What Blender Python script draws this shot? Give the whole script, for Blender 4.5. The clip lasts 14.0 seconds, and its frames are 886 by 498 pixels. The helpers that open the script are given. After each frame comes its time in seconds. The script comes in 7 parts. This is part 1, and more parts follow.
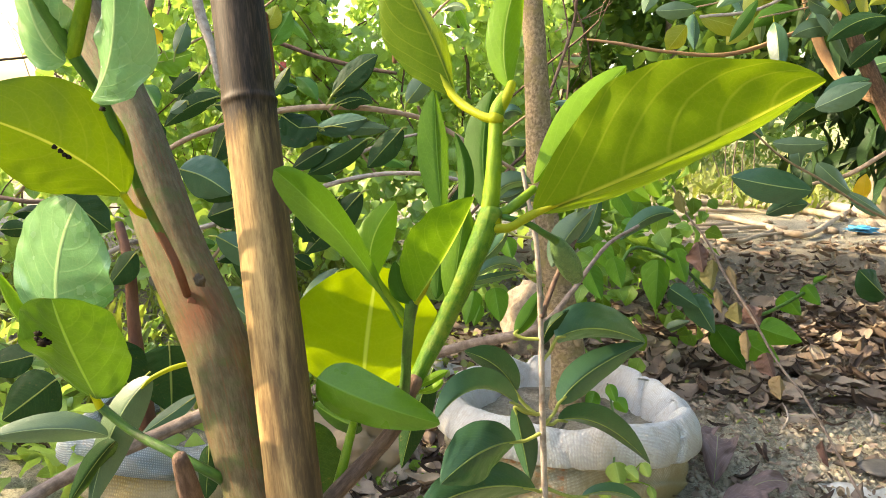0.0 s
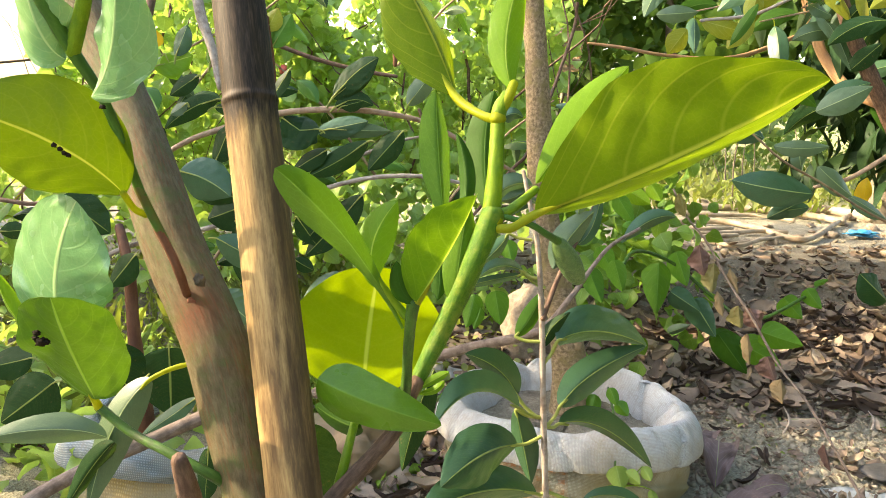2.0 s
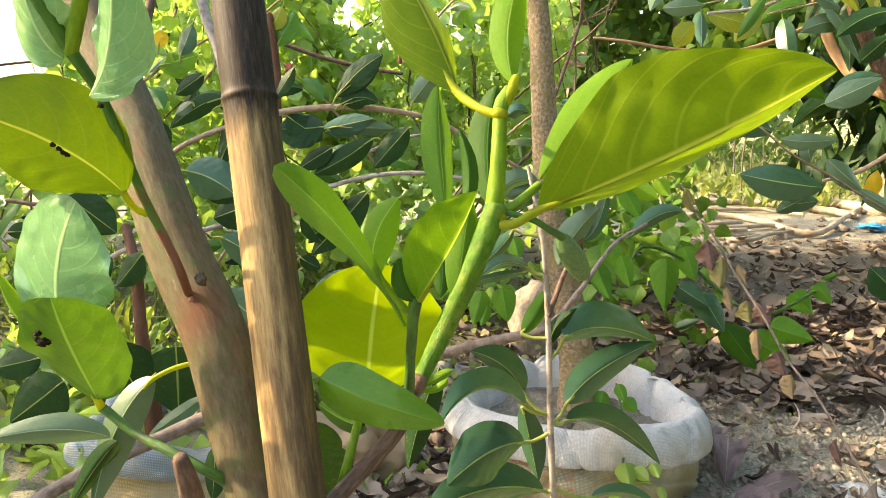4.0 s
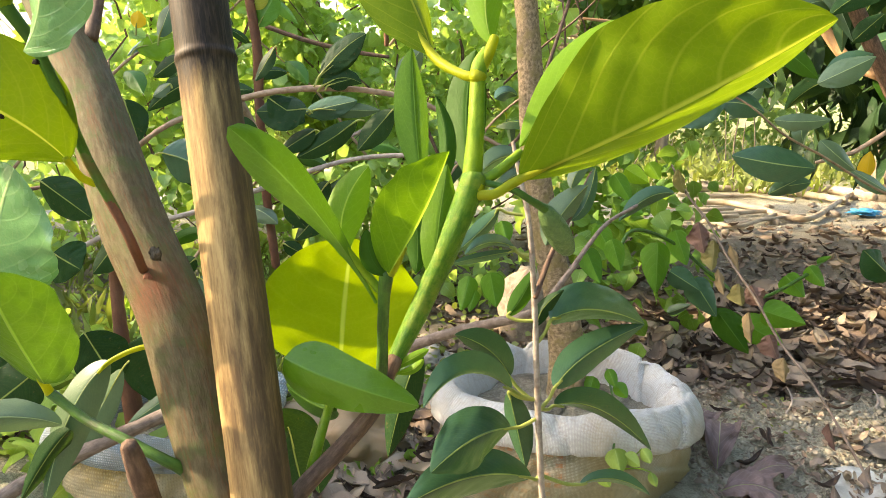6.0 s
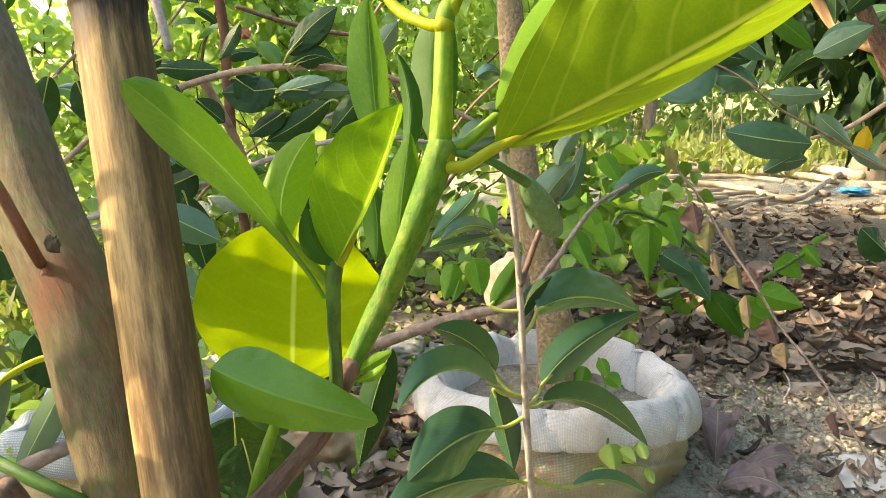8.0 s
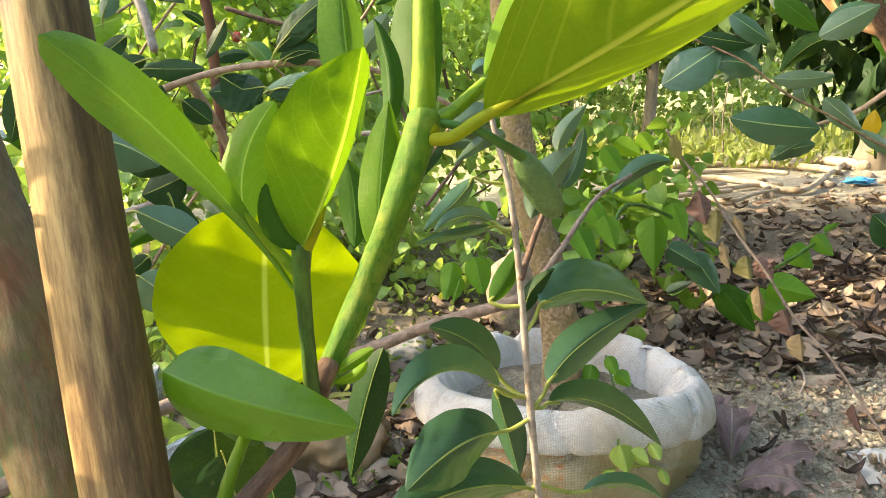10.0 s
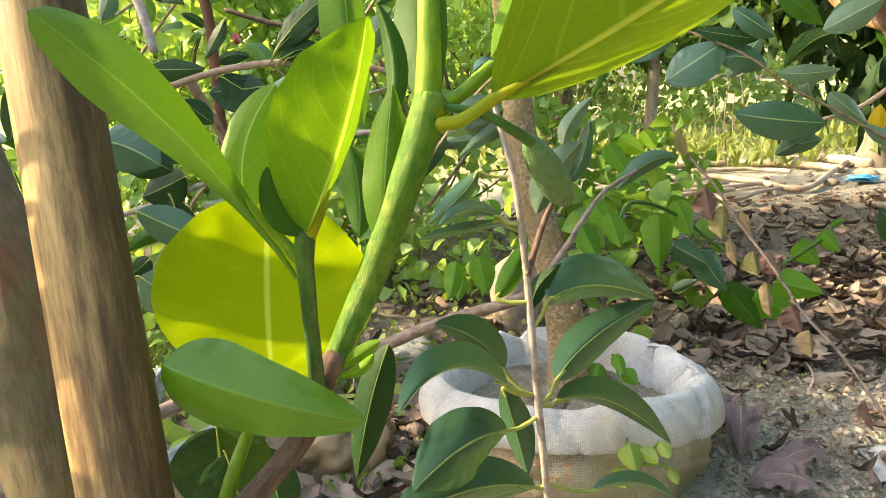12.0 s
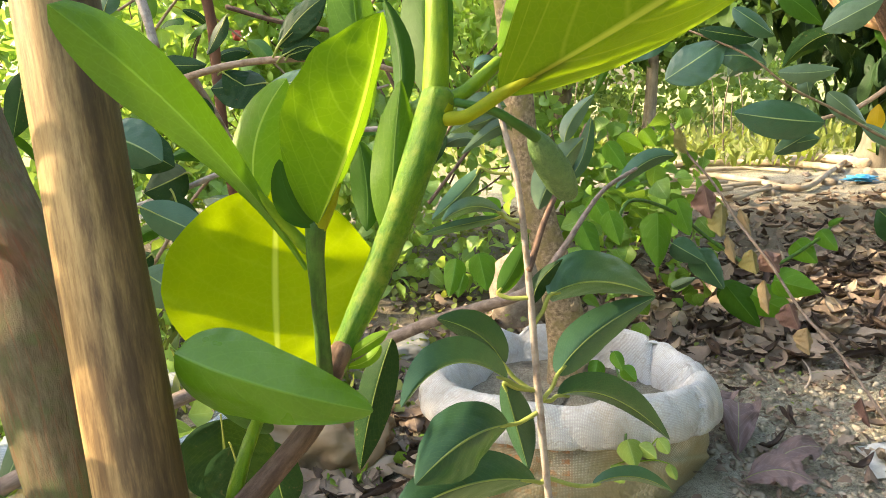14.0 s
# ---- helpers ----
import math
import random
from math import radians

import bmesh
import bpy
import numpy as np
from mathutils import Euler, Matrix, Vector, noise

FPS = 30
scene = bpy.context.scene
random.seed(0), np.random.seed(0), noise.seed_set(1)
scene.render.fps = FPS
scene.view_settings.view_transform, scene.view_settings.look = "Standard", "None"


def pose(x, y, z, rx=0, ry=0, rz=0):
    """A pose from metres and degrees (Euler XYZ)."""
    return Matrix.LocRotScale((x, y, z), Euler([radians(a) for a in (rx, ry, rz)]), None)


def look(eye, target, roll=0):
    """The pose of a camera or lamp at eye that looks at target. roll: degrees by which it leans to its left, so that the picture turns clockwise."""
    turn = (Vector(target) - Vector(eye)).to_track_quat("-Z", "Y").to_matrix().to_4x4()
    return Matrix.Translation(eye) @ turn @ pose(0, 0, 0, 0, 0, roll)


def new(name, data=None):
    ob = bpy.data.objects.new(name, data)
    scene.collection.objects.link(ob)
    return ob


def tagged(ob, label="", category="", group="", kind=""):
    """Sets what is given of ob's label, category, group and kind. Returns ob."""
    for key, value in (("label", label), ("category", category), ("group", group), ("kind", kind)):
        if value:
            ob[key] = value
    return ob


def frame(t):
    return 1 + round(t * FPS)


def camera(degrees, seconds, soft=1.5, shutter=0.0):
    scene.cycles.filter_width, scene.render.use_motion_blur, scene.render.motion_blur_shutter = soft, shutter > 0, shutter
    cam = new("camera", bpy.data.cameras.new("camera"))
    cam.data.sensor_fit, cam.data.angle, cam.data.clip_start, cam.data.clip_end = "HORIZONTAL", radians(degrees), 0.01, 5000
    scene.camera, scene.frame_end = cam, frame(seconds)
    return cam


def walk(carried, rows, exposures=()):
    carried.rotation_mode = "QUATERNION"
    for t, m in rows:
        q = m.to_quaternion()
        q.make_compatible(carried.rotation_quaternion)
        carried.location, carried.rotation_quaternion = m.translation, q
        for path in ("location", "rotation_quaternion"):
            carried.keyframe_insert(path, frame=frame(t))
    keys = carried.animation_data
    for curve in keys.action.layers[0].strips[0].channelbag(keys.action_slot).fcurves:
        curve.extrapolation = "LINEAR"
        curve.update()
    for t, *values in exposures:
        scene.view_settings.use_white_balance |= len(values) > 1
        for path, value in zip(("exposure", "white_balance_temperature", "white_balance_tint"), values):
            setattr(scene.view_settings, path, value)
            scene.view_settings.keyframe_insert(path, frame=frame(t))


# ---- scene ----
cam = camera(66.0, 14.0, soft=0.9)
PATH = [
    (0, (0.005, 0.041, 0.642), (-0.013, 1.996, 0.222), 1.2),
    (0.5, (0.004, 0.041, 0.641), (-0.016, 1.997, 0.223), 1.3),
    (1, (0.003, 0.041, 0.64), (-0.018, 1.997, 0.225), 1.4),
    (1.5, (0.003, 0.044, 0.639), (-0.013, 2.001, 0.227), 1.5),
    (2, (0.004, 0.043, 0.639), (-0.014, 2.001, 0.231), 1.3),
    (2.5, (0.005, 0.044, 0.64), (-0.023, 2.001, 0.23), 1.1),
    (5, (0.011, 0.053, 0.632), (-0.031, 2.007, 0.206), 0.6),
    (5.5, (0.014, 0.061, 0.627), (-0.017, 2.013, 0.192), 0.6),
    (6, (0.018, 0.071, 0.622), (-0.002, 2.021, 0.178), 0.4),
    (6.5, (0.02, 0.081, 0.616), (0.011, 2.031, 0.173), 0.3),
    (7, (0.02, 0.105, 0.614), (0.023, 2.055, 0.169), 0.4),
    (7.5, (0.019, 0.123, 0.606), (0.032, 2.069, 0.146), 0.2),
    (8, (0.03, 0.134, 0.605), (0.043, 2.076, 0.126), -0.5),
    (10.5, (0.038, 0.174, 0.581), (0.04, 2.121, 0.12), -2.5),
    (11, (0.038, 0.176, 0.579), (0.038, 2.123, 0.123), -2.8),
    (11.5, (0.035, 0.177, 0.579), (0.033, 2.124, 0.125), -2.8),
    (12, (0.035, 0.178, 0.577), (0.033, 2.126, 0.12), -2.8),
    (12.5, (0.034, 0.178, 0.575), (0.03, 2.124, 0.115), -2.8),
    (13, (0.035, 0.183, 0.573), (0.038, 2.128, 0.108), -2.8),
    (13.5, (0.037, 0.182, 0.575), (0.043, 2.127, 0.109), -2.7),
    (14, (0.031, 0.173, 0.576), (0.035, 2.119, 0.114), -2.5),
]
walk(cam, [(t, look(eye, target, roll)) for t, eye, target, roll in PATH], [(0, 2.36, 6950, 12), (5, 2.36, 6950, 12), (10.5, 2.43, 6950, 12), (14, 2.43, 6950, 12)])

# ---------------------------------------------------------------- light
SUN_TO = Vector((-0.85, 0.07, 0.52)).normalized()
world = bpy.data.worlds.new("sky")
scene.world = world
world.use_nodes = True
wn = world.node_tree.nodes
sky = wn.new("ShaderNodeTexSky")
sky.sky_type = "NISHITA"
sky.sun_disc = False
sky.sun_elevation = math.asin(SUN_TO.z)
sky.sun_rotation = math.atan2(SUN_TO.x, SUN_TO.y)
sky.air_density = 1.4
sky.dust_density = 3.0
world.node_tree.links.new(sky.outputs[0], wn["Background"].inputs[0])
wn["Background"].inputs[1].default_value = 0.15
sun = new("sun", bpy.data.lights.new("sun", "SUN"))
sun.data.energy = 2.9
sun.data.angle = radians(1.0)
sun.data.color = (1.0, 0.84, 0.58)
sun.rotation_euler = SUN_TO.to_track_quat("Z", "Y").to_euler()

# ---------------------------------------------------------------- materials
def rgb(c):
    return (c[0], c[1], c[2], 1.0)


def base_mat(name):
    m = bpy.data.materials.new(name)
    m.use_nodes = True
    nt = m.node_tree
    nt.nodes.clear()
    return m, nt.nodes, nt.links


def math_node(n, l, op, a, b=None, clamp=False):
    k = n.new("ShaderNodeMath")
    k.operation = op
    k.use_clamp = clamp
    for i, v in enumerate((a, b)):
        if v is None:
            continue
        if isinstance(v, (int, float)):
            k.inputs[i].default_value = v
        else:
            l.new(v, k.inputs[i])
    return k.outputs[0]


def mix_col(n, l, fac, a, b, mode="MIX"):
    k = n.new("ShaderNodeMix")
    k.data_type = "RGBA"
    k.blend_type = mode
    for s, v in ((k.inputs[0], fac), (k.inputs[6], a), (k.inputs[7], b)):
        if isinstance(v, (int, float)):
            s.default_value = v
        elif isinstance(v, tuple):
            s.default_value = rgb(v)
        else:
            l.new(v, s)
    return k.outputs[2]


def noise_tex(n, l, scale, detail=4, coord=None, rough=0.6):
    k = n.new("ShaderNodeTexNoise")
    k.inputs["Scale"].default_value = scale
    k.inputs["Detail"].default_value = detail
    k.inputs["Roughness"].default_value = rough
    if coord is not None:
        l.new(coord, k.inputs["Vector"])
    return k.outputs[0]


def ramp(n, l, fac, lo, hi):
    k = n.new("ShaderNodeMapRange")
    k.inputs[1].default_value = lo
    k.inputs[2].default_value = hi
    l.new(fac, k.inputs[0])
    return k.outputs[0]


def finish(n, l, col, rough, bump=None, strength=0.3, dist=0.002, trans=0.0, trans_col=None, spec=0.5, metal=0.0):
    p = n.new("ShaderNodeBsdfPrincipled")
    if isinstance(col, tuple):
        p.inputs["Base Color"].default_value = rgb(col)
    else:
        l.new(col, p.inputs["Base Color"])
    if isinstance(rough, (int, float)):
        p.inputs["Roughness"].default_value = rough
    else:
        l.new(rough, p.inputs["Roughness"])
    p.inputs["Specular IOR Level"].default_value = spec
    p.inputs["Metallic"].default_value = metal
    if bump is not None:
        b = n.new("ShaderNodeBump")
        b.inputs["Strength"].default_value = strength
        b.inputs["Distance"].default_value = dist
        l.new(bump, b.inputs["Height"])
        l.new(b.outputs[0], p.inputs["Normal"])
    out = n.new("ShaderNodeOutputMaterial")
    if trans > 0:
        t = n.new("ShaderNodeBsdfTranslucent")
        if isinstance(trans_col, tuple):
            t.inputs[0].default_value = rgb(trans_col)
        else:
            l.new(trans_col, t.inputs[0])
        mx = n.new("ShaderNodeMixShader")
        mx.inputs[0].default_value = trans
        l.new(p.outputs[0], mx.inputs[1])
        l.new(t.outputs[0], mx.inputs[2])
        l.new(mx.outputs[0], out.inputs[0])
    else:
        l.new(p.outputs[0], out.inputs[0])


def leaf_mat(name, col, col2, vein, trans, tcol, rough=0.4, veins=7, vein_amt=0.6, island=False, spots=0.0, spec=0.5, mid_w=0.026, side_amt=None, slant=1.5, net_amt=0.10):
    """A leaf: blade colour that varies from leaf to leaf and in patches, midrib and side veins from the blade's own coordinates, light through it."""
    m, n, l = base_mat(name)
    # living leaves lean to yellow-green
    col, col2, tcol = ((c[0] + 0.16 * max(0.0, c[1] - c[0]), c[1], c[2] if c[0] > c[1] else 0.7 * c[2]) if c[2] < 0.22 * c[1] else c for c in (col, col2, tcol))
    uv = n.new("ShaderNodeUVMap")
    sep = n.new("ShaderNodeSeparateXYZ")
    l.new(uv.outputs[0], sep.inputs[0])
    u, v = sep.outputs[0], sep.outputs[1]
    av = math_node(n, l, "ABSOLUTE", math_node(n, l, "SUBTRACT", v, 0.5))
    mid = ramp(n, l, av, mid_w, mid_w * 0.35)
    ph = math_node(n, l, "SUBTRACT", u, math_node(n, l, "ADD", math_node(n, l, "MULTIPLY", av, 0.2), math_node(n, l, "MULTIPLY", math_node(n, l, "MULTIPLY", av, av), slant)))
    wave = math_node(n, l, "ABSOLUTE", math_node(n, l, "SINE", math_node(n, l, "MULTIPLY", ph, veins * math.pi)))
    if side_amt is None:
        side_amt = 0.55 * vein_amt
    side = math_node(n, l, "MULTIPLY", ramp(n, l, wave, 0.22, 0.0), side_amt)
    vm = math_node(n, l, "MAXIMUM", math_node(n, l, "MULTIPLY", mid, vein_amt), side, True)
    if island:
        rnd = n.new("ShaderNodeNewGeometry").outputs["Random Per Island"]
    else:
        rnd = n.new("ShaderNodeObjectInfo").outputs["Random"]
    co = n.new("ShaderNodeTexCoord").outputs["Object"]
    big = noise_tex(n, l, 35, 3, co)
    fac = math_node(n, l, "ADD", math_node(n, l, "MULTIPLY", rnd, 0.6), math_node(n, l, "MULTIPLY", big, 0.4))
    blade = mix_col(n, l, fac, col, col2)
    blot = math_node(n, l, "MULTIPLY", ramp(n, l, noise_tex(n, l, 70, 4, co, 0.65), 0.42, 0.72), 0.32)
    blade = mix_col(n, l, blot, blade, tuple(0.55 * x for x in col))
    if spots:
        sp = ramp(n, l, noise_tex(n, l, 160, 2, co), 0.66, 0.72)
        blade = mix_col(n, l, math_node(n, l, "MULTIPLY", sp, spots), blade, (0.16, 0.10, 0.04))
    vor = n.new("ShaderNodeTexVoronoi")
    vor.feature = "DISTANCE_TO_EDGE"
    vor.inputs["Scale"].default_value = 260
    l.new(co, vor.inputs["Vector"])
    net = ramp(n, l, vor.outputs["Distance"], 0.10, 0.0)
    blade = mix_col(n, l, math_node(n, l, "MULTIPLY", net, net_amt), blade, vein)
    c = mix_col(n, l, vm, blade, vein)
    fine = noise_tex(n, l, 700, 2, co)
    height = math_node(n, l, "ADD", math_node(n, l, "MULTIPLY", fine, 0.25), math_node(n, l, "MULTIPLY", vm, -0.8))
    rg = math_node(n, l, "ADD", rough - 0.08, math_node(n, l, "MULTIPLY", big, 0.2))
    tc = mix_col(n, l, 0.75, c, tcol, "MIX")
    tc = mix_col(n, l, math_node(n, l, "MULTIPLY", vm, 0.8), tc, tuple(min(1.0, 1.5 * x) for x in vein))
    finish(n, l, c, rg, height, 0.45, 0.0014, trans, tc, 0.5 * spec)
    return m


def bark_mat(name, c1, c2, c3, scale=60, stretch=0.12, rough=0.8, patches=None, bump=0.5, trans=0.0, stain=None):
    """Bark or stem: streaks along the length, blotches and fine relief."""
    m, n, l = base_mat(name)
    uv = n.new("ShaderNodeUVMap").outputs[0]
    mp = n.new("ShaderNodeMapping")
    mp.inputs["Scale"].default_value = (1.0, stretch, 1.0)
    l.new(uv, mp.inputs[0])
    st = noise_tex(n, l, scale, 6, mp.outputs[0], 0.65)
    bl = noise_tex(n, l, scale * 0.22, 4, uv)
    co = n.new("ShaderNodeTexCoord").outputs["Object"]
    fi = noise_tex(n, l, scale * 9, 3, co)
    c = mix_col(n, l, ramp(n, l, st, 0.40, 0.60), c1, c2)
    c = mix_col(n, l, ramp(n, l, bl, 0.48, 0.66), c, c3)
    if patches:
        mp3 = n.new("ShaderNodeMapping")
        mp3.inputs["Scale"].default_value = (1.0, 0.045, 1.0)
        l.new(uv, mp3.inputs[0])
        red = ramp(n, l, noise_tex(n, l, scale * 2.2, 3, mp3.outputs[0]), 0.54, 0.63)
        c = mix_col(n, l, math_node(n, l, "MULTIPLY", red, 0.5), c, patches)
        c = mix_col(n, l, math_node(n, l, "MULTIPLY", ramp(n, l, noise_tex(n, l, scale * 0.1, 3, uv), 0.52, 0.78), 0.3), c, patches)
    if stain:
        # a red sap stain running down from the scar
        geo = n.new("ShaderNodeNewGeometry").outputs["Position"]
        mv = n.new("ShaderNodeMapping")
        mv.inputs["Location"].default_value = (-stain[0], -stain[1], -stain[2] * 0.55)
        mv.inputs["Scale"].default_value = (1.0, 1.0, 0.55)
        l.new(geo, mv.inputs[0])
        ln = n.new("ShaderNodeVectorMath")
        ln.operation = "LENGTH"
        l.new(mv.outputs[0], ln.inputs[0])
        d = math_node(n, l, "ADD", ln.outputs["Value"], math_node(n, l, "MULTIPLY", st, 0.03))
        c = mix_col(n, l, math_node(n, l, "MULTIPLY", ramp(n, l, d, 0.034, 0.019), math_node(n, l, "ADD", 0.25, math_node(n, l, "MULTIPLY", ramp(n, l, st, 0.42, 0.56), 0.6))), c, (0.17, 0.032, 0.010))
    c = mix_col(n, l, math_node(n, l, "MULTIPLY", ramp(n, l, fi, 0.5, 0.75), 0.3), c, tuple(0.5 * x for x in c1))
    h = math_node(n, l, "ADD", st, math_node(n, l, "MULTIPLY", fi, 0.4))
    finish(n, l, c, rough, h, bump, 0.002, trans, c, spec=0.25)
    return m


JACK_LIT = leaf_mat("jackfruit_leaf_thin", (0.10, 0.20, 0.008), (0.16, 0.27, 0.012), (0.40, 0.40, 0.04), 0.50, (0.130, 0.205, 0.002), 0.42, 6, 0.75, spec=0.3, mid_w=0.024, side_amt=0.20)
# round leaf: through-colour raised well above the other leaves to stand for sun
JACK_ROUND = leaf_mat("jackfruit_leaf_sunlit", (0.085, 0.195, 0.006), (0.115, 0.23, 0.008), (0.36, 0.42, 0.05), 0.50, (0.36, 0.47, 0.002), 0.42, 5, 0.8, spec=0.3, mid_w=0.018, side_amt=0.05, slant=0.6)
JACK_YOUNG = leaf_mat("jackfruit_leaf_young", (0.08, 0.24, 0.02), (0.15, 0.33, 0.025), (0.40, 0.50, 0.07), 0.42, (0.26, 0.48, 0.006), 0.34, 6, 0.85, spec=0.4, mid_w=0.026, side_amt=0.10)
JACK_GREEN = leaf_mat("jackfruit_leaf_green", (0.065, 0.185, 0.013), (0.105, 0.25, 0.018), (0.20, 0.36, 0.06), 0.28, (0.09, 0.24, 0.008), 0.28, 6, 0.35, side_amt=0.08, spec=1.0)
JACK_DARK = leaf_mat("jackfruit_leaf_deep_green", (0.014, 0.070, 0.010), (0.030, 0.115, 0.016), (0.12, 0.23, 0.04), 0.25, (0.07, 0.22, 0.01), 0.50, 6, 0.5, side_amt=0.08, spec=0.25, net_amt=0.04)
# real gloss, plus a base colour paled to stand for the sky's sheen
JACK_PALE = leaf_mat("jackfruit_leaf_glossy_sky_sheen", (0.13, 0.29, 0.10), (0.18, 0.36, 0.14), (0.40, 0.55, 0.22), 0.22, (0.20, 0.42, 0.04), 0.24, 6, 0.8, spec=1.8, side_amt=0.2)
JACK_OLIVE = leaf_mat("jackfruit_leaf_olive", (0.09, 0.17, 0.008), (0.13, 0.21, 0.012), (0.30, 0.32, 0.04), 0.45, (0.105, 0.185, 0.002), 0.42, 6, 0.7, spec=0.3, mid_w=0.016, side_amt=0.08)
# mid green with shade put into the colour; the lime copy below is brightened
JACK_MID = leaf_mat("jackfruit_leaf_mid_green", (0.045, 0.145, 0.012), (0.075, 0.20, 0.018), (0.22, 0.36, 0.05), 0.35, (0.085, 0.22, 0.005), 0.36, 6, 0.55, spec=0.4, mid_w=0.020, side_amt=0.10)
JACK_MIDLIT = leaf_mat("jackfruit_leaf_lime", (0.060, 0.175, 0.009), (0.090, 0.22, 0.012), (0.34, 0.44, 0.05), 0.46, (0.135, 0.28, 0.003), 0.38, 6, 0.8, spec=0.3, mid_w=0.026, side_amt=0.10)
JACK_CUP = leaf_mat("jackfruit_leaf_curled", (0.010, 0.060, 0.008), (0.020, 0.095, 0.012), (0.05, 0.13, 0.03), 0.20, (0.04, 0.16, 0.01), 0.40, 6, 0.2, spec=0.25, side_amt=0.0, net_amt=0.0)
JACK_YELL = leaf_mat("leaf_olive_yellow", (0.16, 0.20, 0.02), (0.28, 0.30, 0.03), (0.40, 0.40, 0.10), 0.35, (0.45, 0.42, 0.02), 0.40, 7, 0.5)
RUB_DARK = leaf_mat("rubber_leaf_dark", (0.009, 0.030, 0.009), (0.022, 0.062, 0.017), (0.30, 0.36, 0.08), 0.12, (0.06, 0.15, 0.012), 0.45, 16, 0.75, spots=0.35, spec=0.22, mid_w=0.020, side_amt=0.05, net_amt=0.03)
RUB_SPRIG = leaf_mat("rubber_leaf_deep_blue_green", (0.020, 0.062, 0.026), (0.036, 0.092, 0.040), (0.32, 0.40, 0.12), 0.12, (0.06, 0.15, 0.02), 0.32, 16, 0.75, spots=0.2, spec=0.9, mid_w=0.022, side_amt=0.06, net_amt=0.03)
RUB_TOP = leaf_mat("rubber_leaf_blue_green", (0.034, 0.090, 0.040), (0.058, 0.128, 0.058), (0.34, 0.42, 0.14), 0.10, (0.07, 0.17, 0.03), 0.30, 16, 0.8, spec=1.0, spots=0.15, mid_w=0.022, side_amt=0.06, net_amt=0.03)
RUB_PALE = leaf_mat("rubber_leaf_grey_green", (0.070, 0.120, 0.056), (0.115, 0.168, 0.080), (0.36, 0.45, 0.18), 0.13, (0.11, 0.22, 0.05), 0.34, 16, 0.7, spec=0.9, mid_w=0.022, side_amt=0.06, net_amt=0.03)
VINE = leaf_mat("vine_leaf", (0.05, 0.18, 0.025), (0.09, 0.26, 0.03), (0.22, 0.40, 0.08), 0.35, (0.18, 0.45, 0.02), 0.40, 5, 0.35)
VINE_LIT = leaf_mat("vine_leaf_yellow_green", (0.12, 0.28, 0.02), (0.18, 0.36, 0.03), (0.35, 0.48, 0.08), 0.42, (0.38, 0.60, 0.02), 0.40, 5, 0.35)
VINE_DARK = leaf_mat("vine_leaf_deep_green", (0.03, 0.14, 0.025), (0.06, 0.20, 0.03), (0.15, 0.30, 0.06), 0.30, (0.10, 0.30, 0.02), 0.40, 5, 0.3)
YELLOW = leaf_mat("leaf_turned_yellow", (0.60, 0.36, 0.01), (0.70, 0.46, 0.02), (0.60, 0.45, 0.10), 0.35, (0.80, 0.50, 0.01), 0.45, 12, 0.3)
DRY_PINK = leaf_mat("withered_leaf_brown_pink", (0.11, 0.06, 0.052), (0.19, 0.11, 0.085), (0.28, 0.18, 0.12), 0.15, (0.25, 0.12, 0.08), 0.7, 8, 0.5, spots=0.6)
DRY_GREEN = leaf_mat("withered_leaf_olive", (0.16, 0.15, 0.05), (0.25, 0.21, 0.08), (0.32, 0.26, 0.12), 0.25, (0.32, 0.28, 0.06), 0.6, 8, 0.5, spots=0.9)
DRY_TAN = leaf_mat("withered_leaf_tan", (0.24, 0.17, 0.09), (0.34, 0.25, 0.13), (0.35, 0.27, 0.14), 0.2, (0.36, 0.25, 0.10), 0.7, 8, 0.5, spots=0.8)
HEDGE = leaf_mat("hedge_vine_leaf", (0.05, 0.165, 0.018), (0.46, 0.64, 0.20), (0.50, 0.66, 0.24), 0.45, (0.52, 0.74, 0.12), 0.32, 5, 0.3, island=True, spec=1.0)
LOW_VINE = leaf_mat("low_vine_leaf", (0.05, 0.16, 0.025), (0.15, 0.30, 0.06), (0.3, 0.45, 0.12), 0.38, (0.26, 0.45, 0.05), 0.4, 5, 0.35, island=True, spec=0.5)
WEED = leaf_mat("pale_weed_leaf", (0.13, 0.24, 0.05), (0.22, 0.32, 0.08), (0.32, 0.42, 0.14), 0.35, (0.36, 0.50, 0.08), 0.5, 5, 0.5, spots=0.3)
# bright copy of the distant leaf, with sunlight put into its colour
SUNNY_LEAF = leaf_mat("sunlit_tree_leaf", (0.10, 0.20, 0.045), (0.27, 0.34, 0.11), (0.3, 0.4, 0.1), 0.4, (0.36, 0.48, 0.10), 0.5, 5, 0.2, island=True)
# dark copy of the tree leaf, with shade put into its colour
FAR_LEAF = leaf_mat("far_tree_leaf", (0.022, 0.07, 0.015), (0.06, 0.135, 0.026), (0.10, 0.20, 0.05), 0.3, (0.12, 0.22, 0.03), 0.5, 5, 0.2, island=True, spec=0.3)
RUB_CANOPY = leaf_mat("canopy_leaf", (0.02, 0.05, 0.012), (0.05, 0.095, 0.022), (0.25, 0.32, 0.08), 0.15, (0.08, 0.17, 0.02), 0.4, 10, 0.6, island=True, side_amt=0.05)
# narrow leaf coloured close to black, so the shrub's deep shade is painted in
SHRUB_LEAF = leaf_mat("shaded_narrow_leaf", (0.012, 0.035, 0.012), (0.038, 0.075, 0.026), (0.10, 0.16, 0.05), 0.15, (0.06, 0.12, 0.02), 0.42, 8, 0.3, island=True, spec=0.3)
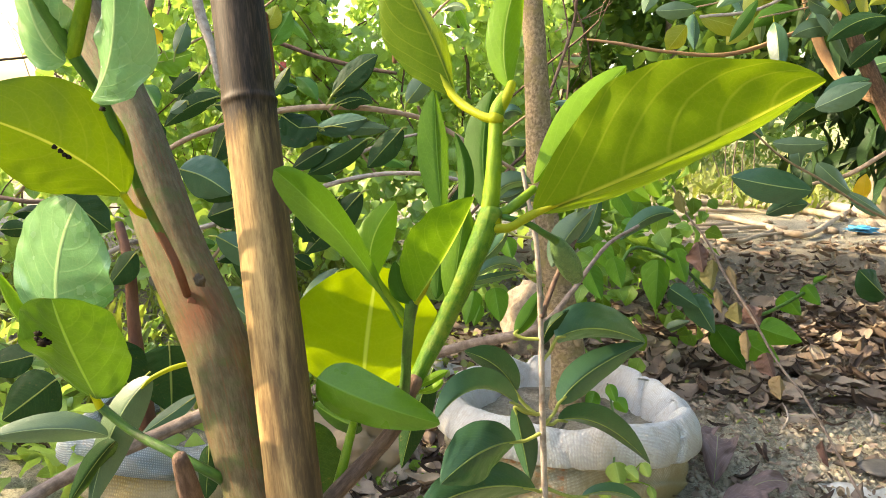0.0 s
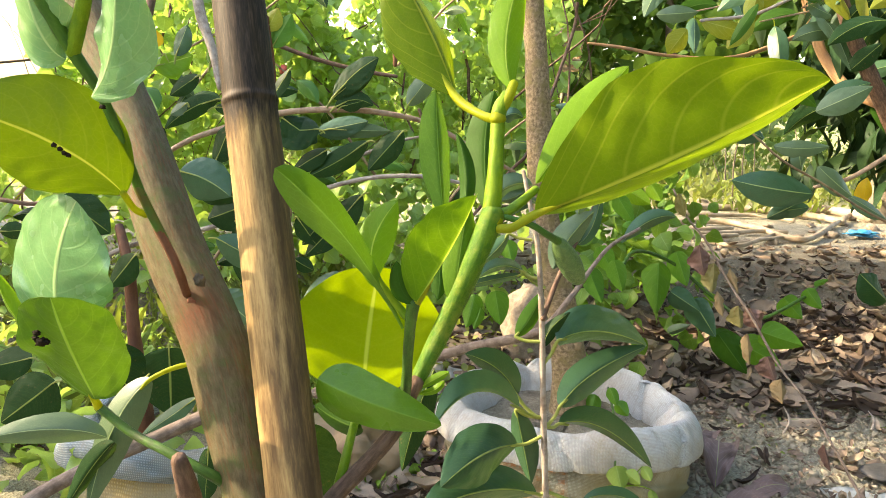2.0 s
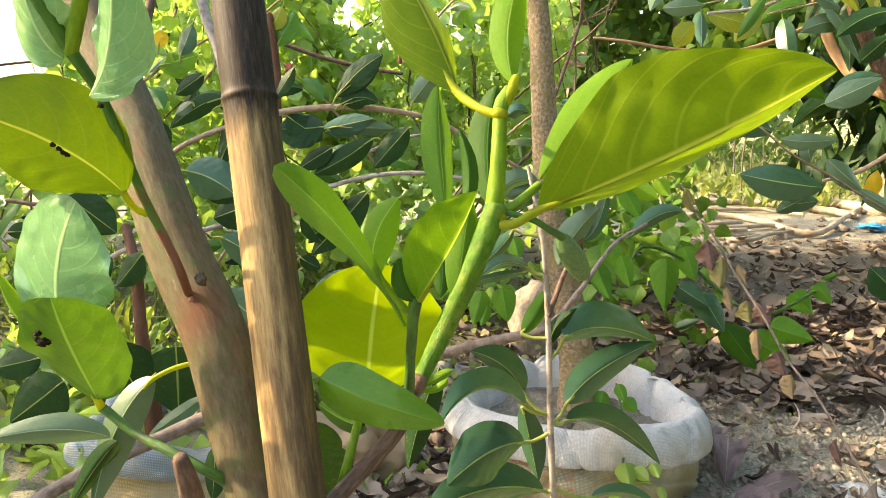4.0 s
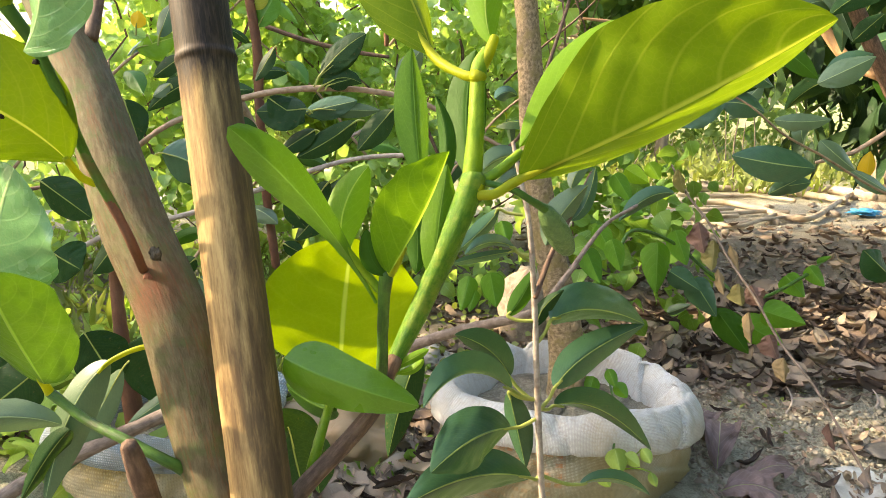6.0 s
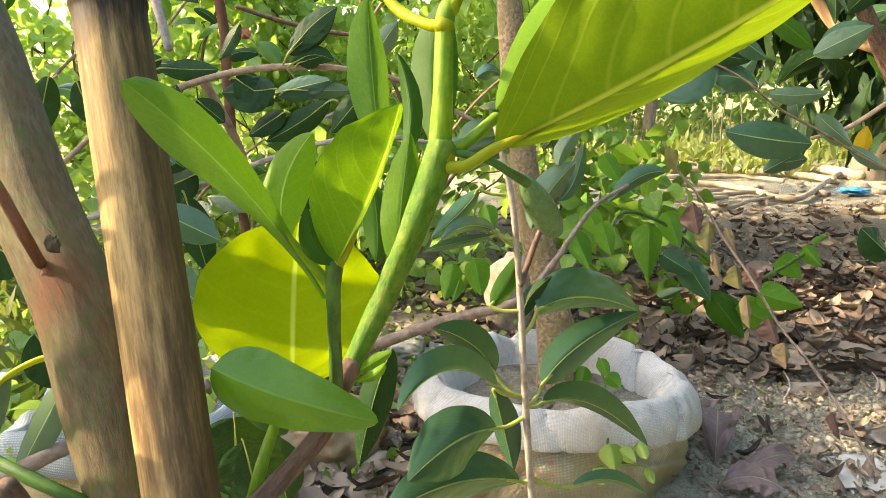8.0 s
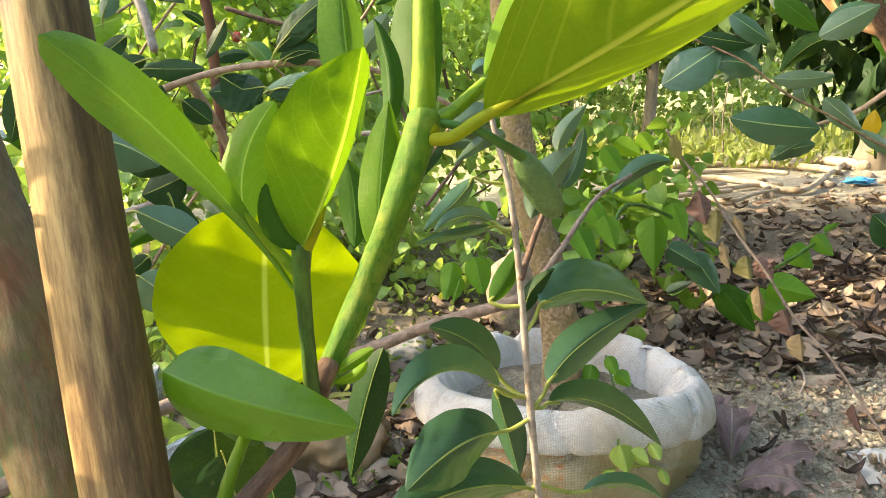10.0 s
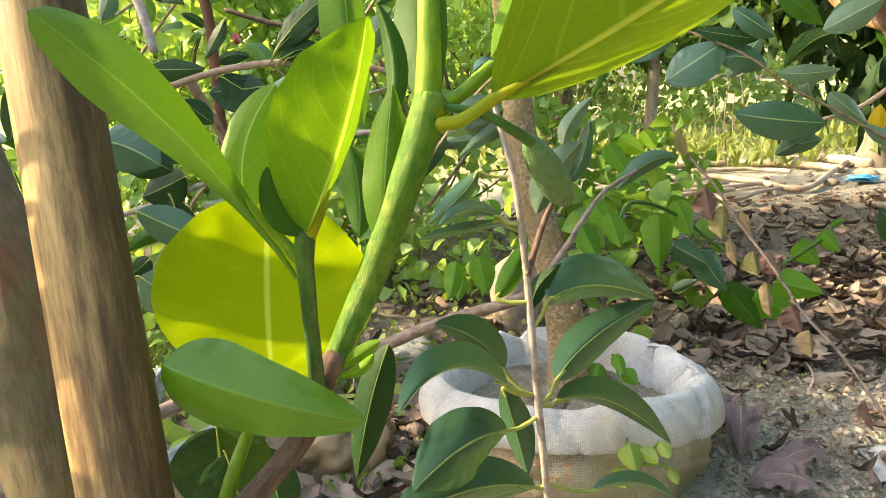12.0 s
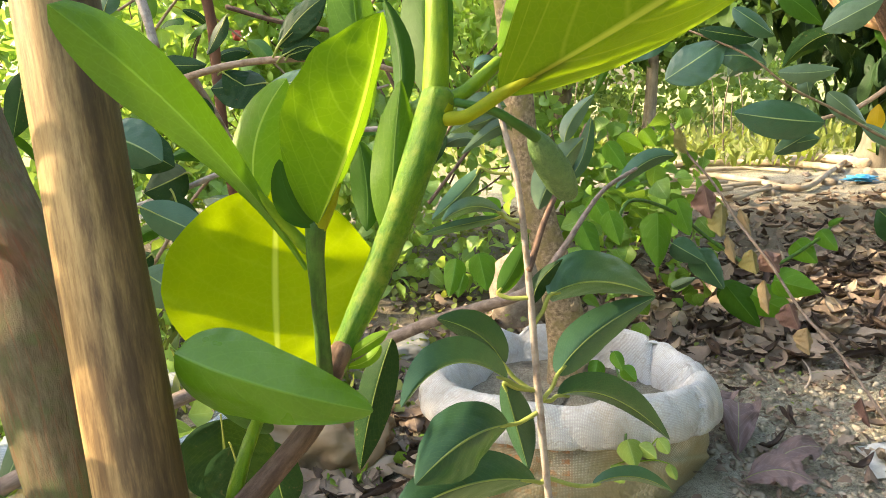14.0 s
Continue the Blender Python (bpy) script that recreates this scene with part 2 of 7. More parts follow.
GRASS = leaf_mat("grass_and_weeds", (0.08, 0.16, 0.025), (0.27, 0.27, 0.10), (0.28, 0.34, 0.10), 0.4, (0.30, 0.36, 0.05), 0.5, 3, 0.1, island=True)
LITTER = leaf_mat("dead_leaf", (0.075, 0.050, 0.036), (0.30, 0.225, 0.165), (0.22, 0.16, 0.11), 0.06, (0.2, 0.1, 0.04), 0.75, 10, 0.5, island=True, spots=0.6)
LITTER_TAN = leaf_mat("dead_leaf_tan", (0.22, 0.16, 0.10), (0.52, 0.41, 0.29), (0.36, 0.27, 0.18), 0.10, (0.3, 0.18, 0.08), 0.7, 10, 0.5, island=True, spots=0.4)
LITTER_PINK = leaf_mat("dead_leaf_pinkish", (0.15, 0.103, 0.072), (0.35, 0.275, 0.205), (0.32, 0.25, 0.18), 0.08, (0.25, 0.12, 0.07), 0.7, 10, 0.5, island=True, spots=0.4)
LITTER_DARK = leaf_mat("dead_leaf_dark", (0.025, 0.017, 0.013), (0.10, 0.068, 0.05), (0.12, 0.08, 0.06), 0.04, (0.12, 0.06, 0.03), 0.7, 10, 0.5, island=True, spots=0.4)
LITTER_PALE = leaf_mat("pale_leaf_bits", (0.24, 0.18, 0.12), (0.55, 0.46, 0.34), (0.4, 0.3, 0.2), 0.08, (0.3, 0.2, 0.1), 0.8, 6, 0.3, island=True)
LITTER_ONE = leaf_mat("dead_leaf_grey_brown", (0.26, 0.185, 0.125), (0.48, 0.38, 0.28), (0.32, 0.24, 0.17), 0.08, (0.25, 0.14, 0.06), 0.75, 10, 0.5, spots=0.4)
LITTER_PURPLE = leaf_mat("dead_leaf_purple_brown", (0.115, 0.075, 0.068), (0.19, 0.130, 0.118), (0.36, 0.28, 0.24), 0.05, (0.2, 0.1, 0.06), 0.55, 9, 0.7)
RIB = bark_mat("petiole_yellow_green", (0.40, 0.43, 0.014), (0.47, 0.49, 0.022), (0.30, 0.38, 0.015), 200, 0.3, 0.5, bump=0.1, trans=0.5)
PETIOLE = bark_mat("pale_yellow_green_petiole", (0.30, 0.33, 0.075), (0.37, 0.39, 0.10), (0.22, 0.27, 0.05), 200, 0.3, 0.5, bump=0.1, trans=0.2)
MIDRIB = bark_mat("pale_green_midrib", (0.22, 0.29, 0.07), (0.28, 0.34, 0.09), (0.17, 0.24, 0.06), 200, 0.3, 0.5, bump=0.1, trans=0.3)
STEM_YOUNG = bark_mat("young_green_stem", (0.16, 0.275, 0.008), (0.23, 0.345, 0.014), (0.10, 0.215, 0.01), 260, 0.25, 0.45, bump=0.35, trans=0.2)
STEM_LOWER = bark_mat("green_stem_with_pale_specks", (0.055, 0.155, 0.006), (0.115, 0.225, 0.010), (0.20, 0.27, 0.025), 300, 0.35, 0.42, bump=0.5, trans=0.12)
STEM_DARK = bark_mat("dark_green_stem", (0.035, 0.085, 0.012), (0.07, 0.15, 0.02), (0.05, 0.07, 0.02), 260, 0.25, 0.5, bump=0.35)
STEM_GREEN = bark_mat("green_shoot_bark", (0.040, 0.110, 0.012), (0.075, 0.170, 0.020), (0.055, 0.105, 0.018), 180, 0.25, 0.5, bump=0.25)
STEM_RED = bark_mat("green_stem_with_red_bark", (0.07, 0.13, 0.02), (0.10, 0.17, 0.03), (0.12, 0.07, 0.025), 120, 0.3, 0.5, bump=0.2)
BARK_BROWN = bark_mat("brown_bark", (0.10, 0.055, 0.035), (0.19, 0.115, 0.075), (0.07, 0.042, 0.03), 260, 0.2, 0.7)
BARK_RED = bark_mat("red_brown_bark", (0.130, 0.050, 0.024), (0.19, 0.085, 0.042), (0.10, 0.050, 0.032), 60, 0.3, 0.7)
BARK_ORANGE = bark_mat("orange_brown_bark", (0.34, 0.18, 0.08), (0.42, 0.25, 0.12), (0.20, 0.12, 0.07), 60, 0.3, 0.7)
BARK_JACK = bark_mat("jackfruit_bark", (0.080, 0.060, 0.025), (0.130, 0.106, 0.053), (0.080, 0.090, 0.026), 330, 0.22, 0.75, patches=(0.15, 0.065, 0.024), bump=0.6, stain=(-0.148, 0.440, 0.506))
BARK_RUBBER = bark_mat("pale_grey_brown_bark", (0.15, 0.108, 0.060), (0.36, 0.265, 0.165), (0.22, 0.17, 0.070), 190, 0.9, 0.8, bump=0.9)
TWIG = bark_mat("grey_brown_twig", (0.32, 0.26, 0.21), (0.42, 0.35, 0.29), (0.22, 0.16, 0.12), 240, 0.25, 0.7)
BARK_TWIG = bark_mat("orange_brown_twig", (0.20, 0.13, 0.07), (0.30, 0.20, 0.11), (0.14, 0.09, 0.05), 240, 0.25, 0.6)
TWIG_DRY = bark_mat("dry_brown_twig", (0.18, 0.13, 0.10), (0.27, 0.20, 0.155), (0.12, 0.085, 0.06), 240, 0.25, 0.7)
TWIG_WARM = bark_mat("warm_brown_twig", (0.34, 0.22, 0.14), (0.42, 0.29, 0.19), (0.24, 0.15, 0.09), 240, 0.25, 0.6)
POLE_WOOD = bark_mat("peeled_pale_wood", (0.34, 0.27, 0.19), (0.44, 0.36, 0.26), (0.22, 0.16, 0.11), 40, 0.15, 0.75)


def bamboo_mat():
    m, n, l = base_mat("weathered_bamboo")
    uv = n.new("ShaderNodeUVMap").outputs[0]
    mp = n.new("ShaderNodeMapping")
    mp.inputs["Scale"].default_value = (1.0, 0.07, 1.0)
    l.new(uv, mp.inputs[0])
    st = noise_tex(n, l, 260, 6, mp.outputs[0], 0.7)
    fine = noise_tex(n, l, 900, 3, mp.outputs[0], 0.6)
    mp2 = n.new("ShaderNodeMapping")
    mp2.inputs["Scale"].default_value = (1.0, 0.13, 1.0)
    l.new(uv, mp2.inputs[0])
    bl = noise_tex(n, l, 85, 6, mp2.outputs[0], 0.7)
    sep = n.new("ShaderNodeSeparateXYZ")
    l.new(uv, sep.inputs[0])
    c = mix_col(n, l, ramp(n, l, st, 0.30, 0.70), (0.28, 0.168, 0.066), (0.52, 0.350, 0.145))
    c = mix_col(n, l, math_node(n, l, "MULTIPLY", ramp(n, l, fine, 0.5, 0.7), 0.6), c, (0.20, 0.11, 0.045))
    c = mix_col(n, l, math_node(n, l, "MULTIPLY", ramp(n, l, bl, 0.42, 0.60), 0.75), c, (0.085, 0.050, 0.026))
    # dark brown streak down one flank, its edges broken by noise
    flank = math_node(n, l, "ADD", sep.outputs[0], math_node(n, l, "MULTIPLY", math_node(n, l, "SUBTRACT", bl, 0.5), 0.03))
    flank = math_node(n, l, "MULTIPLY", ramp(n, l, flank, 0.055, 0.073), ramp(n, l, flank, 0.096, 0.082))
    c = mix_col(n, l, math_node(n, l, "MULTIPLY", flank, 0.82), c, (0.045, 0.028, 0.018))
    # charred band: a stain that starts a little above the node
    along = math_node(n, l, "ADD", sep.outputs[1], math_node(n, l, "MULTIPLY", bl, 0.05))
    char = ramp(n, l, along, 0.692, 0.711)
    c = mix_col(n, l, math_node(n, l, "MULTIPLY", char, 0.93), c, mix_col(n, l, ramp(n, l, fine, 0.46, 0.66), (0.009, 0.007, 0.006), (0.055, 0.036, 0.024)))
    finish(n, l, c, 0.6, math_node(n, l, "ADD", st, bl), 0.25, 0.001, spec=0.18)
    return m


BAMBOO = bamboo_mat()


def soil_mat(name, far):
    m, n, l = base_mat(name)
    co = n.new("ShaderNodeTexCoord").outputs["Object"]
    a = noise_tex(n, l, 1.3, 4, co)
    b = noise_tex(n, l, 14, 6, co, 0.7)
    d = noise_tex(n, l, 130, 5, co, 0.7)
    c = mix_col(n, l, ramp(n, l, b, 0.35, 0.68), (0.265, 0.238, 0.165), (0.48, 0.450, 0.335))
    c = mix_col(n, l, ramp(n, l, a, 0.5, 0.7), c, (0.20, 0.165, 0.115))
    c = mix_col(n, l, math_node(n, l, "MULTIPLY", ramp(n, l, d, 0.45, 0.7), 0.65), c, (0.11, 0.08, 0.056))
    e = noise_tex(n, l, 420, 4, co, 0.75)
    c = mix_col(n, l, math_node(n, l, "MULTIPLY", ramp(n, l, e, 0.52, 0.62), 0.75), c, (0.09, 0.064, 0.044))
    c = mix_col(n, l, math_node(n, l, "MULTIPLY", ramp(n, l, e, 0.45, 0.36), 0.6), c, (0.56, 0.48, 0.37))
    if far:
        # humus under the fallen leaves: a dark uneven belt behind the sack
        sep0 = n.new("ShaderNodeSeparateXYZ")
        l.new(co, sep0.inputs[0])
        edge = math_node(n, l, "ADD", sep0.outputs[1], math_node(n, l, "MULTIPLY", noise_tex(n, l, 5, 4, co), 0.7))
        belt = math_node(n, l, "MULTIPLY", ramp(n, l, edge, 1.62, 1.95), ramp(n, l, edge, 3.9, 3.3))
        c = mix_col(n, l, math_node(n, l, "MULTIPLY", belt, 0.75), c, mix_col(n, l, ramp(n, l, d, 0.4, 0.65), (0.075, 0.055, 0.038), (0.20, 0.150, 0.105)))
        sep = n.new("ShaderNodeSeparateXYZ")
        l.new(co, sep.inputs[0])
        g = math_node(n, l, "ADD", sep.outputs[1], math_node(n, l, "MULTIPLY", b, 2.2))
        c = mix_col(n, l, ramp(n, l, g, 5.2, 6.6), c, (0.26, 0.25, 0.09))
    else:
        c = mix_col(n, l, ramp(n, l, b, 0.38, 0.62), c, (0.10, 0.080, 0.050))
    h = math_node(n, l, "ADD", b, math_node(n, l, "MULTIPLY", d, 0.5))
    finish(n, l, c, 0.9, h, 1.0, 0.02)
    return m


SOIL = soil_mat("dry_soil", True)
POT_SOIL = soil_mat("pot_soil", False)


def sack_mat(name, c1, c2, dirt, cells=1.0, bars=None, gap=0.62):
    """Woven plastic sacking: crossing tapes, dust and stains."""
    m, n, l = base_mat(name)
    uv = n.new("ShaderNodeUVMap").outputs[0]
    w1 = n.new("ShaderNodeTexWave")
    w1.bands_direction = "X"
    w2 = n.new("ShaderNodeTexWave")
    w2.bands_direction = "Y"
    for w in (w1, w2):
        w.inputs["Scale"].default_value = 100 * cells
        w.inputs["Distortion"].default_value = 0.7
        l.new(uv, w.inputs["Vector"])
    weave = math_node(n, l, "MULTIPLY", w1.outputs["Fac"], w2.outputs["Fac"])
    co = n.new("ShaderNodeTexCoord").outputs["Object"]
    a = noise_tex(n, l, 9, 5, co, 0.65)
    b = noise_tex(n, l, 60, 4, co)
    c = mix_col(n, l, weave, tuple(gap * x for x in c1), c2)
    if bars:
        # rows of worn printed bars on one stretch of the cloth
        u0, u1, v0, v1, ink = bars
        su = n.new("ShaderNodeSeparateXYZ")
        l.new(uv, su.inputs[0])
        inside = 1.0
        for k, lo, hi in ((0, u0, u1), (1, v0, v1)):
            g1 = math_node(n, l, "GREATER_THAN", su.outputs[k], lo)
            g2 = math_node(n, l, "LESS_THAN", su.outputs[k], hi)
            inside = math_node(n, l, "MULTIPLY", inside, math_node(n, l, "MULTIPLY", g1, g2))
        rows = math_node(n, l, "GREATER_THAN", math_node(n, l, "SINE", math_node(n, l, "MULTIPLY", su.outputs[1], 420.0)), 0.1)
        cols = math_node(n, l, "GREATER_THAN", math_node(n, l, "SINE", math_node(n, l, "MULTIPLY", su.outputs[0], 360.0)), -0.5)
        worn = math_node(n, l, "MULTIPLY", ramp(n, l, noise_tex(n, l, 45, 4, co), 0.35, 0.55), 0.7)
        inked = math_node(n, l, "MULTIPLY", inside, math_node(n, l, "ADD", 0.25, math_node(n, l, "MULTIPLY", math_node(n, l, "MULTIPLY", rows, cols), 0.75)))
        c = mix_col(n, l, math_node(n, l, "MULTIPLY", inked, worn), c, ink)
    c = mix_col(n, l, math_node(n, l, "MULTIPLY", ramp(n, l, a, 0.46, 0.68), 0.75), c, dirt)
    c = mix_col(n, l, math_node(n, l, "MULTIPLY", ramp(n, l, b, 0.55, 0.75), 0.35), c, dirt)
    sep = n.new("ShaderNodeSeparateXYZ")
    l.new(co, sep.inputs[0])
    low = math_node(n, l, "ADD", sep.outputs[2], math_node(n, l, "MULTIPLY", a, -0.09))
    c = mix_col(n, l, math_node(n, l, "MULTIPLY", ramp(n, l, low, 0.055, 0.02), 0.7), c, dirt)
    crease = math_node(n, l, "ABSOLUTE", math_node(n, l, "SUBTRACT", noise_tex(n, l, 16, 3, co, 0.5), 0.5))
    crease2 = math_node(n, l, "ABSOLUTE", math_node(n, l, "SUBTRACT", noise_tex(n, l, 38, 3, co, 0.5), 0.5))
    h = math_node(n, l, "ADD", math_node(n, l, "MULTIPLY", weave, 0.16), math_node(n, l, "ADD", math_node(n, l, "MULTIPLY", crease, 1.8), math_node(n, l, "MULTIPLY", crease2, 0.35)))
    c = mix_col(n, l, math_node(n, l, "MULTIPLY", ramp(n, l, crease2, 0.035, 0.0), 0.35), c, dirt)
    finish(n, l, c, 0.6, h, 0.85, 0.0055, spec=0.3)
    return m


SACK = sack_mat("white_woven_sacking", (0.58, 0.57, 0.545), (0.70, 0.69, 0.665), (0.36, 0.30, 0.215), 1.6, None, 0.80)
SACK_BODY = sack_mat("dusty_woven_sacking", (0.56, 0.50, 0.36), (0.76, 0.70, 0.53), (0.29, 0.235, 0.115), 1.5, (0.80, 1.01, 0.045, 0.150, (0.62, 0.22, 0.07)))
SACK_BLUE = sack_mat("blue_white_woven_sacking", (0.34, 0.42, 0.46), (0.62, 0.66, 0.66), (0.30, 0.26, 0.20), 0.9)
SACK_OCHRE = sack_mat("ochre_printed_plastic", (0.62, 0.38, 0.08), (0.70, 0.50, 0.18), (0.42, 0.34, 0.22), 0.6)
SACK_TAN = sack_mat("soiled_tan_sacking", (0.42, 0.32, 0.20), (0.58, 0.46, 0.31), (0.26, 0.18, 0.10), 1.6)


def plain_mat(name, c1, c2, rough=0.7, scale=30, bump=0.3, trans=0.0, spec=0.5):
    m, n, l = base_mat(name)
    co = n.new("ShaderNodeTexCoord").outputs["Object"]
    a = noise_tex(n, l, scale, 5, co, 0.65)
    c = mix_col(n, l, ramp(n, l, a, 0.35, 0.68), c1, c2)
    finish(n, l, c, rough, a, bump, 0.004, trans, c2, spec)
    return m


BLUE_PLASTIC = plain_mat("blue_plastic", (0.03, 0.24, 0.50), (0.06, 0.36, 0.62), 0.35, 30)
STONE = plain_mat("pale_stone", (0.17, 0.125, 0.085), (0.36, 0.285, 0.205), 0.85, 60, 0.9)
CLOD = plain_mat("soil_clod", (0.18, 0.148, 0.102), (0.39, 0.340, 0.25), 0.9, 40, 0.6)
PAPER = plain_mat("dirty_white_paper", (0.36, 0.34, 0.29), (0.56, 0.54, 0.49), 0.8, 40)
SLATE = plain_mat("dark_slate", (0.03, 0.03, 0.03), (0.07, 0.065, 0.06), 0.6, 60)
FRUIT = plain_mat("young_jackfruit_skin", (0.070, 0.135, 0.035), (0.12, 0.20, 0.055), 0.5, 300, 0.5)
RED_CLOTH = plain_mat("red_plastic_scrap", (0.55, 0.06, 0.04), (0.65, 0.12, 0.08), 0.5, 30)
CANE = plain_mat("cane", (0.30, 0.20, 0.11), (0.42, 0.29, 0.17), 0.7, 60)
CUT_WOOD = plain_mat("scar_bark", (0.13, 0.035, 0.015), (0.22, 0.085, 0.035), 0.8, 120)
KNOT = plain_mat("knot_bark", (0.07, 0.055, 0.038), (0.16, 0.13, 0.095), 0.9, 300, 0.8, spec=0.1)
BLACK_SPOT = plain_mat("black_spot", (0.008, 0.006, 0.004), (0.022, 0.015, 0.008), 0.85, 200, spec=0.1)
TREE_BARK = bark_mat("grey_tree_bark", (0.13, 0.105, 0.075), (0.22, 0.18, 0.13), (0.09, 0.065, 0.045), 25, 0.2, 0.85)

# ---------------------------------------------------------------- builders
rng = random.Random(7)
nrng = np.random.default_rng(11)


def thing(name, at, label, category, group="", kind=""):
    e = new(name)
    e.location = at
    e.empty_display_size = 0.02
    return tagged(e, label, category, group, kind)


def mesh_ob(name, verts, faces, mat, parent=None, at=(0, 0, 0), uvs=None, smooth=True, label=""):
    """One mesh object. verts in world metres; at is the place of its own origin."""
    me = bpy.data.meshes.new(name)
    v = np.asarray(verts, float) - np.asarray(at, float)
    me.from_pydata(v.tolist(), [], faces)
    if uvs is not None:
        lay = me.uv_layers.new(name="UVMap")
        idx = np.empty(len(me.loops), dtype=np.int32)
        me.loops.foreach_get("vertex_index", idx)
        lay.data.foreach_set("uv", np.asarray(uvs, float)[idx].ravel())
    me.materials.append(mat)
    if smooth:
        me.polygons.foreach_set("use_smooth", [True] * len(me.polygons))
    ob = new(name, me)
    if parent is not None:
        ob.parent = parent
        ob.location = Vector(at) - parent.location
    else:
        ob.location = at
    if label:
        tagged(ob, label)
    return ob


def spline(pts, steps):
    """Points of a smooth line through pts (Catmull-Rom), any number of columns."""
    p = np.asarray(pts, float)
    p = np.vstack([2 * p[0] - p[1], p, 2 * p[-1] - p[-2]])
    res = []
    for i in range(1, len(p) - 2):
        for k in range(steps):
            t = k / steps
            a, b, c, d = p[i - 1], p[i], p[i + 1], p[i + 2]
            res.append(0.5 * (2 * b + (c - a) * t + (2 * a - 5 * b + 4 * c - d) * t * t + (3 * b - a - 3 * c + d) * t**3))
    res.append(p[-2])
    return np.array(res)


def tube(name, parent, pts, radii, mat, sides=12, lumps=0.05, steps=6, label=""):
    """A round, slightly uneven stem through pts."""
    line = spline(np.column_stack([np.asarray(pts, float), radii]), steps)
    a, b = line[0], line[-1]
    da, db = a[:3] - line[1][:3], b[:3] - line[-2][:3]
    da, db = da / np.linalg.norm(da), db / np.linalg.norm(db)
    caps = lambda p, d: [np.r_[p[:3] + d * p[3] * k, p[3] * q] for k, q in ((0.45, 0.86), (0.75, 0.5))]
    line = np.vstack([caps(a, da)[::-1], line, caps(b, db)])
    c, r = line[:, :3], line[:, 3]
    tan = np.gradient(c, axis=0)
    tan /= np.linalg.norm(tan, axis=1)[:, None]
    ref = np.array([0.13, 0.9, 0.21]) if abs(tan[0] @ np.array([0.13, 0.9, 0.21])) < 0.85 else np.array([1.0, 0.1, 0.2])
    verts, uvs, faces = [], [], []
    run = 0.0
    for i in range(len(c)):
        if i:
            run += np.linalg.norm(c[i] - c[i - 1])
        a = ref - tan[i] * (ref @ tan[i])
        a /= np.linalg.norm(a)
        b = np.cross(tan[i], a)
        for k in range(sides + 1):
            th = 2 * math.pi * k / sides
            q = Vector(((math.cos(th) * 1.3 + c[0][0] * 40), math.sin(th) * 1.3, run / max(r[i], 1e-4) * 0.35))
            rr = r[i] * (1 + lumps * 2 * noise.noise(q)) if k < sides else None
            if rr is None:
                verts.append(verts[-sides])
            else:
                verts.append(c[i] + rr * (math.cos(th) * a + math.sin(th) * b))
            uvs.append((k / sides * 2 * math.pi * r.mean(), run))
    n = sides + 1
    for i in range(len(c) - 1):
        for k in range(sides):
            faces.append((i * n + k, i * n + k + 1, (i + 1) * n + k + 1, (i + 1) * n + k))
    faces.append(tuple(range(sides))[::-1])
    faces.append(tuple((len(c) - 1) * n + k for k in range(sides)))
    return mesh_ob(name, verts, faces, mat, parent, tuple(c[0]), uvs, label=label)


SHAPES = {
    "jack": lambda u: math.sin(math.pi * u**1.15) ** 0.65,
    "jack3": lambda u: math.sin(math.pi * u**1.15) ** 0.58,
    "big": lambda u: math.sin(math.pi * u**1.106) ** 0.629,
    "paddle": lambda u: (0.08 + 0.92 * (lambda k: k**1.3 * k * (3 - 2 * k))(min(u / 0.76, 1.0))) * math.sqrt(max(0.0, 1 - (max(0.0, u - 0.70) / 0.30) ** 2)),
    "egg": lambda u: math.sin(math.pi * u**0.64) ** 0.52,
    "round": lambda u: math.sin(math.pi * u**0.9) ** 0.5,
    "rub": lambda u: math.sin(math.pi * u**0.92) ** 0.65 * (1 - 0.25 * max(0, u - 0.8) / 0.2),
    "heart": lambda u: math.sin(math.pi * u**0.60) ** 0.72,
}


